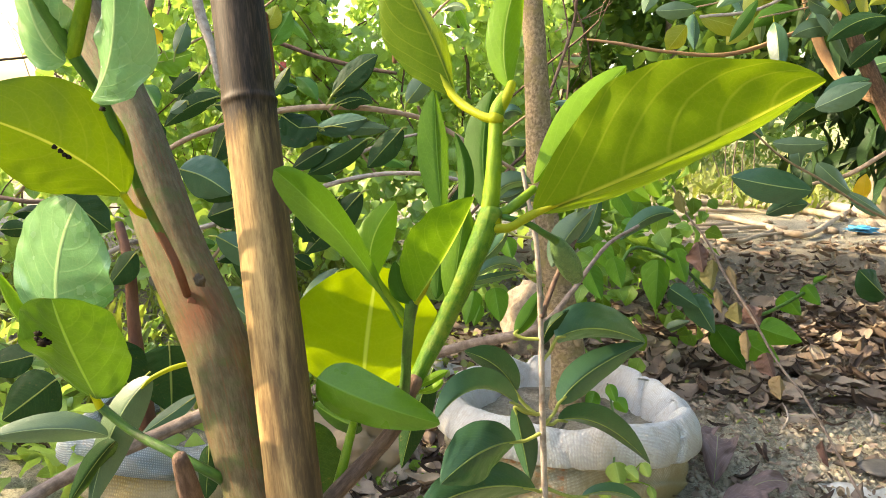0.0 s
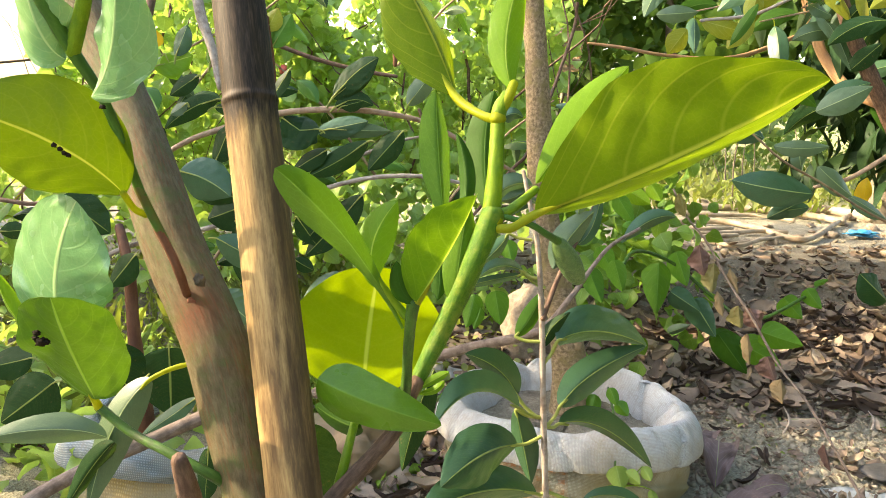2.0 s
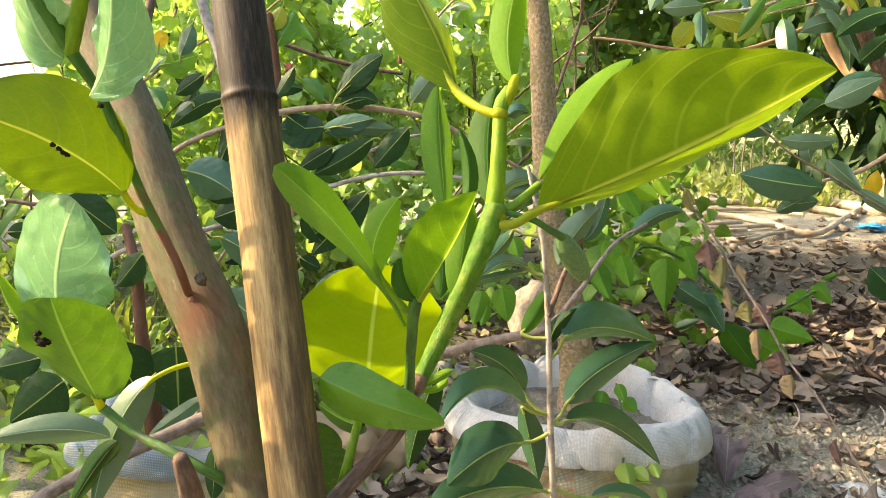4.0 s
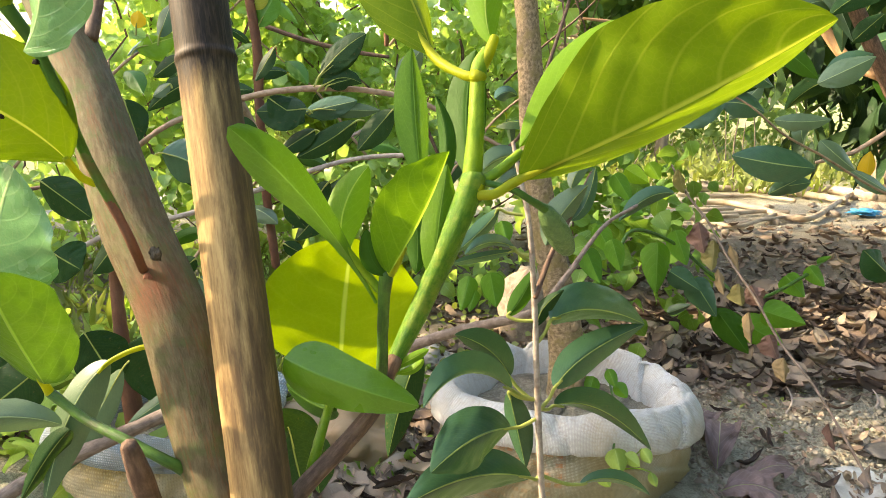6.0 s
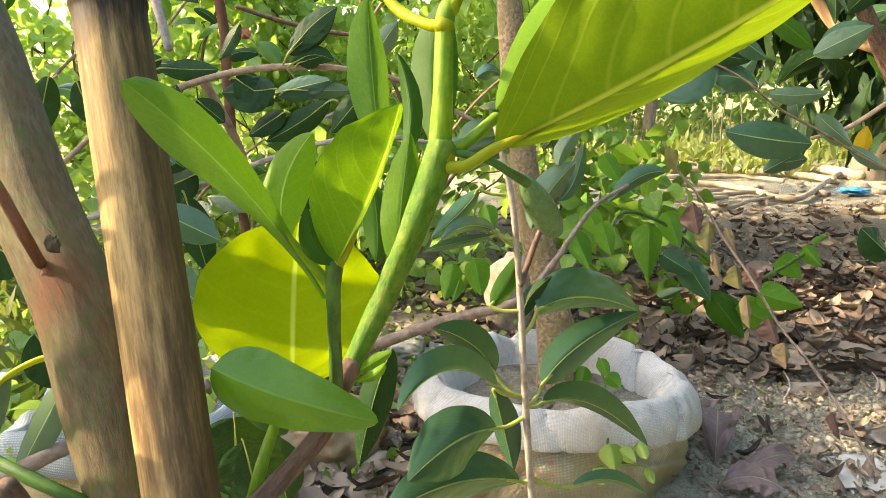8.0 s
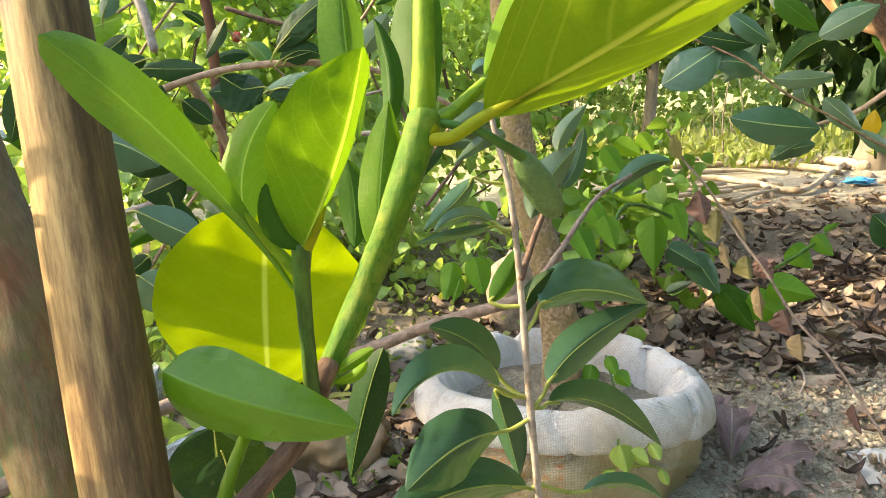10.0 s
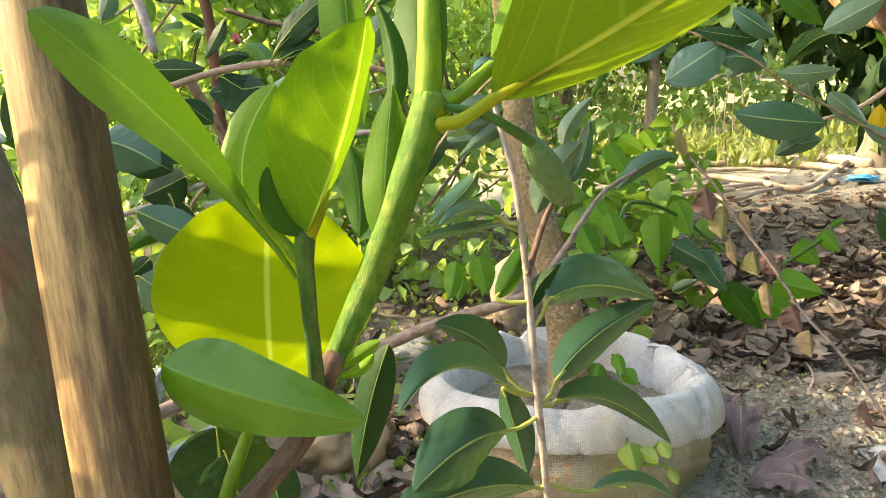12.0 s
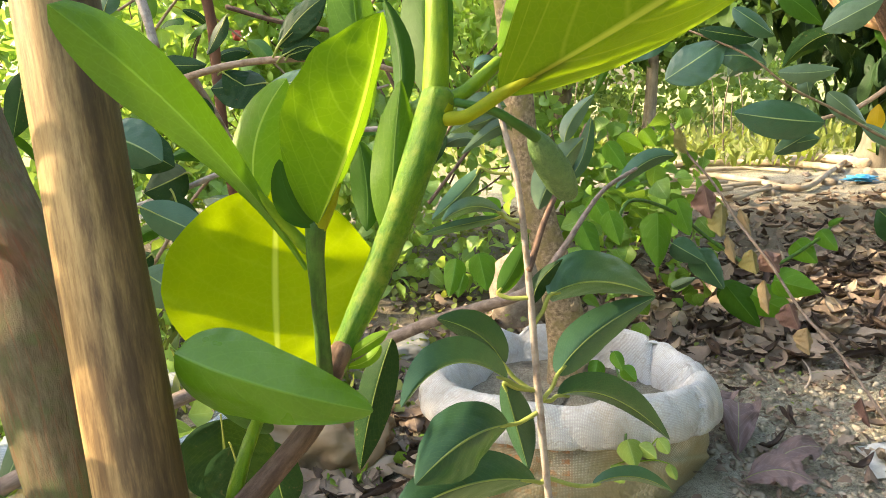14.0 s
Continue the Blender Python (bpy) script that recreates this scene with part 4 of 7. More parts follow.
foliage("grass", 5200, [(-4, 7, 4.6, 9.5, 0.0, 0.16), (0.6, 4.5, 4.2, 6.0, 0.0, 0.10)], [2, 1], 0.04, 0.13, GRASS, leaf_template("rub", 3, 1, 0.2, 0.2, 0.14), "sunlit yellow-green grass and weeds", "grass", -0.9)

def build_vine_stems():
    """Thin brown runners through the hedge, joined."""
    verts, faces = [], []
    for k in range(90):
        x, y, z = rng.uniform(-1.5, 0.5), rng.uniform(2.1, 3.2), rng.uniform(0.05, 0.7)
        r = rng.uniform(0.0025, 0.006)
        d = Vector((rng.uniform(-0.5, 0.5), rng.uniform(-0.1, 0.1), rng.uniform(0.2, 0.7)))
        pts = [Vector((x, y, z)) + d * f + Vector((noise.noise((f * 3, k, 0)), noise.noise((f * 3, k, 5)), noise.noise((f * 3, k, 9)))) * 0.09 for f in np.linspace(0, 1.2, 9)]
        base = len(verts)
        for i, p in enumerate(pts):
            rr = r * (1 - 0.06 * i)
            verts += [(p.x + rr * math.cos(a), p.y, p.z + rr * math.sin(a)) if abs(d.x) < abs(d.z) * 0.5 else (p.x, p.y + rr * math.cos(a), p.z + rr * math.sin(a)) for a in (0, 1.57, 3.14, 4.71)]
        for i in range(len(pts) - 1):
            for q in range(4):
                faces.append((base + i * 4 + q, base + i * 4 + (q + 1) % 4, base + i * 4 + 4 + (q + 1) % 4, base + i * 4 + 4 + q))
    ob = mesh_ob("vine_runners", verts, faces, BARK_BROWN, uvs=[(v[0], v[2]) for v in verts])
    tagged(ob, "thin brown vine stems tangled through the hedge", "vine stems", "", "stuff")


build_vine_stems()

# ---------------------------------------------------------------- sack with the young tree
def facets(r, count):
    """Random values round a circle, joined by straight runs, as stiff cloth creases."""
    a = np.sort(r.uniform(0, 2 * math.pi, count))
    v = r.uniform(-1, 1, count)
    return lambda th: float(np.interp(th % (2 * math.pi), np.r_[a - 2 * math.pi, a, a + 2 * math.pi], np.r_[v, v, v]))


def revolve_sack(name, parent, centre, profile, mat, seed, wob=0.06, lumps=0.05, label="", seg=220, squash=(1, 1)):
    """A soft bag turned round an upright axis, with folds and sagging."""
    prof = spline(profile, 8)
    cr = np.random.default_rng(int(seed * 10))
    f1, f2, f3, f4 = facets(cr, 15), facets(cr, 26), facets(cr, 22), facets(cr, 40)
    verts, uvs, faces = [], [], []
    n = seg + 1
    run = 0.0
    for i, (r, z) in enumerate(prof):
        if i:
            run += math.hypot(r - prof[i - 1][0], z - prof[i - 1][1])
        for k in range(n):
            th = 2 * math.pi * (k % seg) / seg
            c, s = math.cos(th), math.sin(th)
            big = noise.noise((c * 1.9 + seed, s * 1.9, z * 3)) * wob
            fold = lumps * (0.55 * f1(th + run * 3.5) + 0.40 * f2(th - run * 5.0) + 0.22 * f3(th + run * 12.0) + 0.14 * f4(th - run * 9.0 + 0.5))
            sag = noise.noise((c * 1.1, s * 1.1, seed + 4)) * 0.03 * (z / 0.14)
            rr = r * (1 + big) + 0.2 * fold
            verts.append((centre[0] + rr * c * squash[0], centre[1] + rr * s * squash[1], centre[2] + z + sag + 0.12 * fold * (z > 0.02)))
            uvs.append((th * 0.22, run))
    for i in range(len(prof) - 1):
        for k in range(seg):
            faces.append((i * n + k, i * n + k + 1, (i + 1) * n + k + 1, (i + 1) * n + k))
    return mesh_ob(name, verts, faces, mat, parent, centre, uvs, label=label)


SC = (0.212, 1.115, -0.005)


def rolled_rim(parent, centre, mat, seed, squash):
    """The mouth of a sack folded outwards into a cuff: flat runs between bends, a soft top edge, a few doubled creases."""
    cr = np.random.default_rng(seed)
    prof = spline([(0.150, 0.112), (0.156, 0.135), (0.167, 0.158), (0.181, 0.172), (0.196, 0.173), (0.208, 0.160), (0.215, 0.146), (0.219, 0.128), (0.217, 0.118), (0.204, 0.116)], 4)
    nth = 280
    f1, f2, f3 = facets(cr, 9), facets(cr, 12), facets(cr, 26)
    creases = [(0.62, 0.014, 0.05, 0.9), (0.15, 0.007, 0.04, -0.8), (5.75, 0.013, 0.06, -1.0), (5.2, 0.006, 0.05, 0.9), (4.45, 0.008, 0.05, 0.7), (3.35, 0.008, 0.04, -0.5), (2.3, 0.007, 0.05, 0.6), (1.45, 0.008, 0.05, -0.4)]
    fine = [(a, cr.uniform(0.0008, 0.0026), cr.uniform(0.012, 0.04), cr.uniform(-1.5, 1.5)) for a in cr.uniform(0, 2 * math.pi, 46)]
    verts, uvs, faces = [], [], []
    turn = lambda d: (d + math.pi) % (2 * math.pi) - math.pi
    mid_r = 0.184
    for i in range(nth + 1):
        th = 2 * math.pi * (i % nth) / nth
        c, s = math.cos(th), math.sin(th)
        grow = 1 + 0.035 * f1(th)
        thick = 1 + 0.22 * f2(th)
        drop = -0.016 * max(0.0, c) ** 2 + 0.010 * f2(th + 2.0)
        run = 0.0
        for k, (r, z) in enumerate(prof):
            if k:
                run += math.hypot(r - prof[k - 1][0], z - prof[k - 1][1])
            d = 0.0025 * f3(th + run * 4)
            for at, depth, width, lean in creases:
                q = turn(th - at - lean * (run - 0.06) * 3)
                d -= depth * math.exp(-abs(q) / width) * (1.0 if q < 0 else 0.2)
            for at, depth, width, lean in fine:
                q = turn(th - at - lean * (run - 0.06) * 2.5)
                d -= depth * math.exp(-((q / width) ** 2))
            out = 1.0 if r > mid_r else -0.6
            rr = (mid_r + (r - mid_r) * thick) * grow + d * out
            zz = 0.104 + (z - 0.104) * (1 + 0.18 * f2(th + 4.0)) + drop + 0.5 * d * (z > 0.15) + 0.014 * max(0.0, -s)
            verts.append((centre[0] + rr * c * squash[0], centre[1] + rr * s * squash[1], centre[2] + zz))
            uvs.append((th * 0.2, run))
    n = len(prof)
    for i in range(nth):
        for k in range(n - 1):
            faces.append((i * n + k, (i + 1) * n + k, (i + 1) * n + k + 1, i * n + k + 1))
    return mesh_ob("rolled_rim", verts, faces, mat, parent, centre, uvs, label="white turned-down rim with soft creases")


sack = thing("grow_sack", SC, "white woven plastic sack with rolled rim, filled with soil", "sack")
revolve_sack("bag", sack, SC, [(0.17, -0.01), (0.190, 0.012), (0.203, 0.05), (0.204, 0.085), (0.196, 0.110), (0.185, 0.128)], SACK_BODY, 3.1, 0.05, 0.10, "dusty tan lower part of the sack", squash=(1, 0.78))
rolled_rim(sack, SC, SACK, 8, (1, 0.78))
revolve_sack("soil", sack, SC, [(0.175, 0.122), (0.13, 0.124), (0.07, 0.127), (0.02, 0.13), (0.0, 0.13)], POT_SOIL, 1.2, 0.02, 0.06, "dry grey soil inside the sack", squash=(1, 0.78))

tree = thing("sack_tree", (0.215, 1.15, 0.11), "young tree with smooth grey-brown trunk growing in the sack", "tree")
tube('trunk', tree, [(0.219, 1.150, 0.085), (0.218, 1.150, 0.149), (0.216, 1.150, 0.211), (0.195, 1.150, 0.312), (0.171, 1.150, 0.409), (0.152, 1.150, 0.512), (0.141, 1.150, 0.629), (0.133, 1.150, 0.716), (0.124, 1.150, 0.799), (0.113, 1.150, 0.920), (0.099, 1.150, 1.035)], [0.0377, 0.0324, 0.0301, 0.0258, 0.0234, 0.0216, 0.0198, 0.0177, 0.0165, 0.0153, 0.0133], BARK_RUBBER, lumps=0.05, sides=20)
for at, r in (((0.232, 1.122, 0.155), 0.009), ((0.205, 1.124, 0.20), 0.007), ((0.222, 1.123, 0.255), 0.006), ((0.20, 1.126, 0.33), 0.006)):
    blob("knot", tree, at, (r, r * 0.6, r * 1.4), BARK_RUBBER, 0.5, 2.2, 3, "small rough knot on the bark")

# second and third sacks
def heap_sack(name, at, size, mat, label, seed):
    e = thing(name, (at[0], at[1], 0), label, "sack")
    blob("bag", e, at, size, mat, 0.35, 1.6, 5, "", 0.35)
    return e


LS = (-0.44, 1.10, 0.0)
left_sack = thing("torn_sack", LS, "ochre plastic sack with a rolled blue and white woven rim", "sack")
revolve_sack("bag", left_sack, LS, [(0.14, -0.01), (0.16, 0.01), (0.172, 0.05), (0.168, 0.085), (0.155, 0.105)], SACK_OCHRE, 5.5, 0.10, 0.12, "stained ochre plastic lower part", 90)
revolve_sack("rolled_rim", left_sack, LS, [(0.155, 0.100), (0.168, 0.092), (0.176, 0.105), (0.172, 0.130), (0.155, 0.142), (0.140, 0.128), (0.136, 0.075)], SACK_BLUE, 2.7, 0.12, 0.18, "blue and white woven rim", 90)
revolve_sack("soil", left_sack, LS, [(0.15, 0.085), (0.08, 0.09), (0.0, 0.095)], POT_SOIL, 2.2, 0.02, 0.06)
tan_sack = heap_sack("tan_sack", (-0.165, 1.15, 0.04), (0.11, 0.07, 0.075), SACK_TAN, "soiled tan sack lying half full on the ground", 2)
heap_sack("plastic_bag", (-0.045, 1.56, 0.02), (0.07, 0.06, 0.035), SACK_BLUE, "small crumpled pale plastic bag lying on the ground", 4)

# ---------------------------------------------------------------- things beyond the sack
def ground_pole(pts, radii):
    e = thing("cut_pole", pts[0], "long peeled pale branch lying on the ground", "branch", "cut branches")
    tube("wood", e, [(x, y, max(z, ground_z(x, y) + r * 0.8)) for (x, y, z), r in zip(pts, radii)], radii, POLE_WOOD, 10, 0.12, 5)


ground_pole([(1.561, 4.554, 0.020), (1.938, 4.586, 0.020), (2.220, 4.420, 0.020), (2.357, 4.109, 0.020)], [0.0254, 0.0238, 0.0222, 0.0207])
ground_pole([(1.438, 4.297, 0.020), (1.664, 4.261, 0.020), (1.908, 4.275, 0.020), (2.056, 4.096, 0.020)], [0.0137, 0.0128, 0.0120, 0.0111])
ground_pole([(1.299, 3.979, 0.020), (1.590, 3.992, 0.020), (1.713, 3.775, 0.020), (1.747, 3.487, 0.020), (1.886, 3.538, 0.020), (2.304, 4.074, 0.020), (2.619, 4.470, 0.020)], [0.0174, 0.0168, 0.0162, 0.0156, 0.0149, 0.0143, 0.0137])
ground_pole([(1.221, 3.569, 0.020), (1.463, 3.606, 0.020), (1.678, 3.699, 0.020), (1.812, 3.671, 0.020)], [0.0142, 0.0133, 0.0124, 0.0115])
ground_pole([(1.266, 3.387, 0.020), (1.370, 3.252, 0.020), (1.551, 3.421, 0.020), (1.727, 3.616, 0.020)], [0.0121, 0.0114, 0.0106, 0.0098])
ground_pole([(1.120, 3.434, 0.020), (1.272, 3.476, 0.020), (1.498, 3.553, 0.020)], [0.0136, 0.0125, 0.0114])
ground_pole([(1.360, 3.289, 0.020), (1.589, 3.445, 0.020), (1.857, 3.590, 0.020)], [0.0104, 0.0096, 0.0087])
ground_pole([(2.262, 4.503, 0.020), (2.525, 4.590, 0.020), (2.618, 4.267, 0.020)], [0.0359, 0.0329, 0.0299])
ground_pole([(1.175, 3.883, 0.020), (1.364, 3.725, 0.020), (1.567, 3.784, 0.020)], [0.0124, 0.0113, 0.0103])
def build_rubble():
    bm = bmesh.new()
    bmesh.ops.create_icosphere(bm, subdivisions=2, radius=0.5)
    for v in bm.verts:
        v.co *= 1 + 0.5 * noise.noise(v.co * 2.1)
        v.co.z *= 0.55
    tv = np.array([v.co[:] for v in bm.verts])
    tf = np.array([[v.index for v in f.verts] for f in bm.faces])
    bm.free()
    num = 150
    x, y = nrng.uniform(0.9, 3.4, num), nrng.uniform(3.0, 4.9, num)
    sz = 0.02 + 0.07 * nrng.random(num) ** 2.5
    z = np.array([ground_z(a, b) for a, b in zip(x, y)]) + sz * 0.12
    scatter("rubble", (tv, tf, np.zeros((len(tv), 2))), np.column_stack([x, y, z]), sz, nrng.uniform(0, 6.28, num), nrng.normal(0, 0.3, num), nrng.normal(0, 0.3, num), STONE, "pale stones and broken rubble on the soil", "rubble")


build_rubble()

scrap = thing("plastic_scrap", (2.2, 3.75, 0), "crumpled bright blue plastic scrap on the soil", "plastic scrap")
blob("sheet", scrap, (2.205, 3.648, 0.028), (0.075, 0.045, 0.016), BLUE_PLASTIC, 0.7, 2.4, 4)
far_trunk = thing("far_tree", (2.75, 4.35, 0), "thick grey-brown tree trunk at the edge of the clearing", "tree")
tube("trunk", far_trunk, [(2.72, 4.35, -0.02), (2.74, 4.35, 0.12), (2.76, 4.36, 0.5), (2.80, 4.38, 1.2), (2.82, 4.40, 2.4)], [0.14, 0.115, 0.10, 0.095, 0.09], TREE_BARK, 20, 0.08)
for i, (x, y, r) in enumerate(((0.85, 5.6, 0.03), (1.3, 7.4, 0.07), (-1.2, 6.5, 0.06), (2.0, 6.6, 0.05), (1.65, 9.0, 0.09), (-0.3, 8.0, 0.08))):
    e = thing("thin_tree", (x, y, 0), "slim brown tree trunk standing in the distance", "tree", "distant trunks")
    tube("trunk", e, [(x, y, -0.02), (x + 0.03, y, 0.8), (x - 0.03, y, 1.8), (x + 0.05, y, 3.4)], [r * 1.2, r, r * 0.9, r * 0.7], TREE_BARK, 14, 0.08)
for i in range(18):
    x, y = rng.uniform(0.7, 2.6), rng.uniform(4.6, 6.0)
    e = thing("bare_stem", (x, y, 0), "thin bare brown stem standing in the weeds", "stem", "bare stems")
    h = rng.uniform(0.25, 0.7)
    tube("stem", e, [(x, y, 0), (x + rng.uniform(-0.05, 0.05), y, h * 0.5), (x + rng.uniform(-0.12, 0.12), y, h)], [0.007, 0.005, 0.003], TREE_BARK, 6, 0.05, 3)


def build_basket():
    e = thing("cane_basket", (0.575, 4.05, 1.0), "woven brown cane basket hanging among the trees", "basket")
    cx, cy, z0, z1, r0, r1 = 0.575, 4.05, 0.86, 1.03, 0.13, 0.15
    for k in range(22):
        th = 2 * math.pi * k / 22
        c, s = math.cos(th), math.sin(th)
        tube("stake", e, [(cx + r0 * c, cy + r0 * s, z0), (cx + (r0 + r1) / 2 * c, cy + (r0 + r1) / 2 * s, (z0 + z1) / 2), (cx + r1 * c, cy + r1 * s, z1)], [0.006] * 3, CANE, 6, 0.0, 2)
    for j in range(8):
        f = j / 7
        r, z = r0 + (r1 - r0) * f, z0 + (z1 - z0) * f
        tube("hoop", e, [(cx + (r + 0.004) * math.cos(a), cy + (r + 0.004) * math.sin(a), z) for a in np.linspace(0, 2 * math.pi, 17)], [0.008 if j < 7 else 0.012] * 17, CANE, 6, 0.0, 2)


build_basket()
rag = thing("red_scrap", (-0.72, 2.75, 1.0), "small red plastic scrap caught in the vines", "plastic scrap")
blob("sheet", rag, (-0.50, 2.12, 0.735), (0.011, 0.008, 0.014), RED_CLOTH, 0.6, 2.0, 3)

stone = thing("pale_stone", (0.22, 1.75, 0), "rough pale brown stone lying behind the sack", "stone")
blob("block", stone, (0.215, 1.75, 0.07), (0.075, 0.06, 0.13), STONE, 0.3, 1.2, 4, "", 0.3)
slate = thing("slate_piece", (0.795, 1.17, 0), "small dark slate piece with a worn yellow edge", "slate")
blob("slab", slate, (0.795, 1.17, 0.014), (0.045, 0.032, 0.008), SLATE, 0.15, 1.0, 3)
paper = thing("paper_scrap", (0.70, 1.08, 0), "torn dirty white paper scrap lying on soil", "paper scrap")


def build_paper():
    n = 12
    verts, faces = [], []
    for j in range(n):
        for i in range(n):
            a, b = i / (n - 1) - 0.5, j / (n - 1) - 0.5
            k = 1 + 0.55 * noise.noise((a * 4, b * 4, 8.0))
            x, y = 0.715 + a * 0.15 * k + b * 0.03, 1.075 + b * 0.085 * k
            verts.append((x, y, ground_z(x, y) + 0.006 + 0.012 * abs(noise.noise((a * 6, b * 6, 1.0)))))
    for j in range(n - 1):
        for i in range(n - 1):
            if noise.noise((i * 0.45, j * 0.45, 3.3)) > -0.8:
                faces.append((j * n + i, j * n + i + 1, (j + 1) * n + i + 1, (j + 1) * n + i))
    mesh_ob("sheet", verts, faces, PAPER, paper, (0.715, 1.075, 0.0))


build_paper()

# ---------------------------------------------------------------- near plants
shoot = thing("jackfruit_shoot", (-0.06, 0.41, 0.39), "young jackfruit shoot with bright yellow-green leaves and a small fruit", "plant")
tube('branch', shoot, [(-0.070, 0.400, 0.402), (-0.059, 0.415, 0.410), (-0.030, 0.440, 0.435), (-0.022, 0.452, 0.451), (-0.015, 0.456, 0.465)], [0.0052, 0.0053, 0.0052, 0.0052, 0.0050], BARK_BROWN)
tube('stem', shoot, [(-0.018, 0.455, 0.458), (-0.008, 0.466, 0.477), (0.002, 0.477, 0.497), (0.018, 0.481, 0.533), (0.028, 0.485, 0.559), (0.032, 0.487, 0.571)], [0.0050, 0.0057, 0.0066, 0.0076, 0.0078, 0.0078], STEM_LOWER, lumps=0.045, sides=20)
tube('upper_stem', shoot, [(0.031, 0.4866, 0.566), (0.033, 0.492, 0.600), (0.034, 0.500, 0.627), (0.035, 0.502, 0.638), (0.039, 0.505, 0.648)], [0.0064, 0.0053, 0.0048, 0.0051, 0.0030], STEM_YOUNG, lumps=0.035, sides=20)
tube('stem_ring', shoot, [(0.001, 0.476, 0.494), (0.002, 0.477, 0.495), (0.003, 0.478, 0.497)], [0.0055, 0.0061, 0.0055], TWIG_WARM)
tube('side_stem', shoot, [(-0.022, 0.450, 0.450), (-0.020, 0.440, 0.484), (-0.018, 0.430, 0.512), (-0.016, 0.426, 0.527)], [0.0036, 0.0032, 0.0034, 0.0040], STEM_DARK)
tube('lower_stem', shoot, [(-0.063, 0.420, 0.399), (-0.058, 0.425, 0.419), (-0.056, 0.450, 0.431), (-0.056, 0.497, 0.433)], [0.0035, 0.0032, 0.0029, 0.0024], STEM_YOUNG)
tube('petiole', shoot, [(0.036, 0.482, 0.562), (0.045, 0.482, 0.563), (0.061, 0.486, 0.572), (0.085, 0.475, 0.586)], [0.0033, 0.0030, 0.0030, 0.0018], RIB)
tube('petiole', shoot, [(0.031, 0.487, 0.569), (0.044, 0.492, 0.573), (0.061, 0.500, 0.586)], [0.0034, 0.0034, 0.0030], STEM_YOUNG)
tube('petiole', shoot, [(0.035, 0.500, 0.632), (0.024, 0.508, 0.634), (0.007, 0.530, 0.645), (-0.008, 0.540, 0.666)], [0.0037, 0.0030, 0.0032, 0.0016], RIB)
tube('petiole', shoot, [(0.036, 0.501, 0.637), (0.040, 0.503, 0.645), (0.044, 0.506, 0.655)], [0.0034, 0.0037, 0.0030], RIB)
tube('stem_ring', shoot, [(0.033, 0.486, 0.566), (0.032, 0.487, 0.569), (0.032, 0.488, 0.572)], [0.0065, 0.0077, 0.0065], RIB)
tube('stem_ring', shoot, [(0.034, 0.500, 0.630), (0.034, 0.500, 0.632), (0.034, 0.501, 0.635)], [0.0047, 0.0056, 0.0047], RIB)
tube('petiole', shoot, [(-0.016, 0.426, 0.527), (-0.019, 0.430, 0.517), (-0.026, 0.430, 0.524), (-0.039, 0.425, 0.544)], [0.0033, 0.0027, 0.0024, 0.0016], STEM_YOUNG)
tube('petiole', shoot, [(-0.016, 0.426, 0.525), (-0.011, 0.424, 0.533), (-0.006, 0.420, 0.543)], [0.0030, 0.0026, 0.0016], RIB)
leaf(shoot, (0.060, 0.486, 0.571), (0.133, 0.445, 0.612), (0.197, 0.405, 0.657), 0.0590, 0, 56, JACK_LIT, 'big', curl=0.03, face=(0.45, -1, 0.15), wav=1.4, ribbed=0.08)
leaf(shoot, (0.061, 0.500, 0.590), (0.094, 0.520, 0.633), (0.127, 0.540, 0.670), 0.0173, 19, 31, JACK_YOUNG, 'jack')
leaf(shoot, (0.0003, 0.500, 0.5625), (-0.0048, 0.515, 0.607), (-0.008, 0.535, 0.651), 0.0140, 14, 34, JACK_MID, 'jack', rib=0.001, face=(0.3, -1, 0.1), wav=1.6)
leaf(shoot, (0.009, 0.515, 0.559), (0.015, 0.525, 0.588), (0.007, 0.540, 0.621), 0.0077, 51, 19, JACK_DARK, 'jack')
leaf(shoot, (0.033, 0.530, 0.562), (0.0285, 0.550, 0.610), (0.035, 0.565, 0.652), 0.0165, 25, 25, JACK_DARK, 'jack')
leaf(shoot, (-0.0140, 0.420, 0.529), (0.0050, 0.400, 0.5645), (0.017, 0.375, 0.597), 0.0255, 10, 62, JACK_MIDLIT, 'rub', rib=0.0010, face=(0.35, -1, -0.15), wav=1.6, ribbed=0.10)
leaf(shoot, (-0.0150, 0.424, 0.528), (-0.0225, 0.419, 0.5365), (-0.0253, 0.417, 0.5535), 0.0072, 30, 30, JACK_CUP, 'jack', curl=-0.5)
leaf(shoot, (-0.0226, 0.434, 0.508), (-0.0510, 0.415, 0.5625), (-0.0875, 0.397, 0.606), 0.0128, 14, 20, JACK_GREEN, 'paddle', rib=0.001, wav=1.6)
leaf(shoot, (-0.0416, 0.447, 0.530), (-0.0425, 0.452, 0.557), (-0.0284, 0.457, 0.582), 0.0132, 24, 14, JACK_YOUNG, 'jack')
leaf(shoot, (0.0080, 0.474, 0.511), (0.0110, 0.480, 0.543), (0.0160, 0.488, 0.580), 0.0122, 22, 22, JACK_MID, 'rub', wav=1.5)
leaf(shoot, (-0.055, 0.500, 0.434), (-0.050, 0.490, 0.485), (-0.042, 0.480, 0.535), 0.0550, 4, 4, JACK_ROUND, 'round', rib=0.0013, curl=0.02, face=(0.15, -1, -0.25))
leaf(shoot, (-0.070, 0.412, 0.484), (-0.039, 0.408, 0.4715), (0.002, 0.414, 0.456), 0.0172, 16, 20, JACK_GREEN, 'egg', rib=0.001, curl=0.2, face=(0.05, -1, 0.35), wav=2.0, ribbed=0.06)
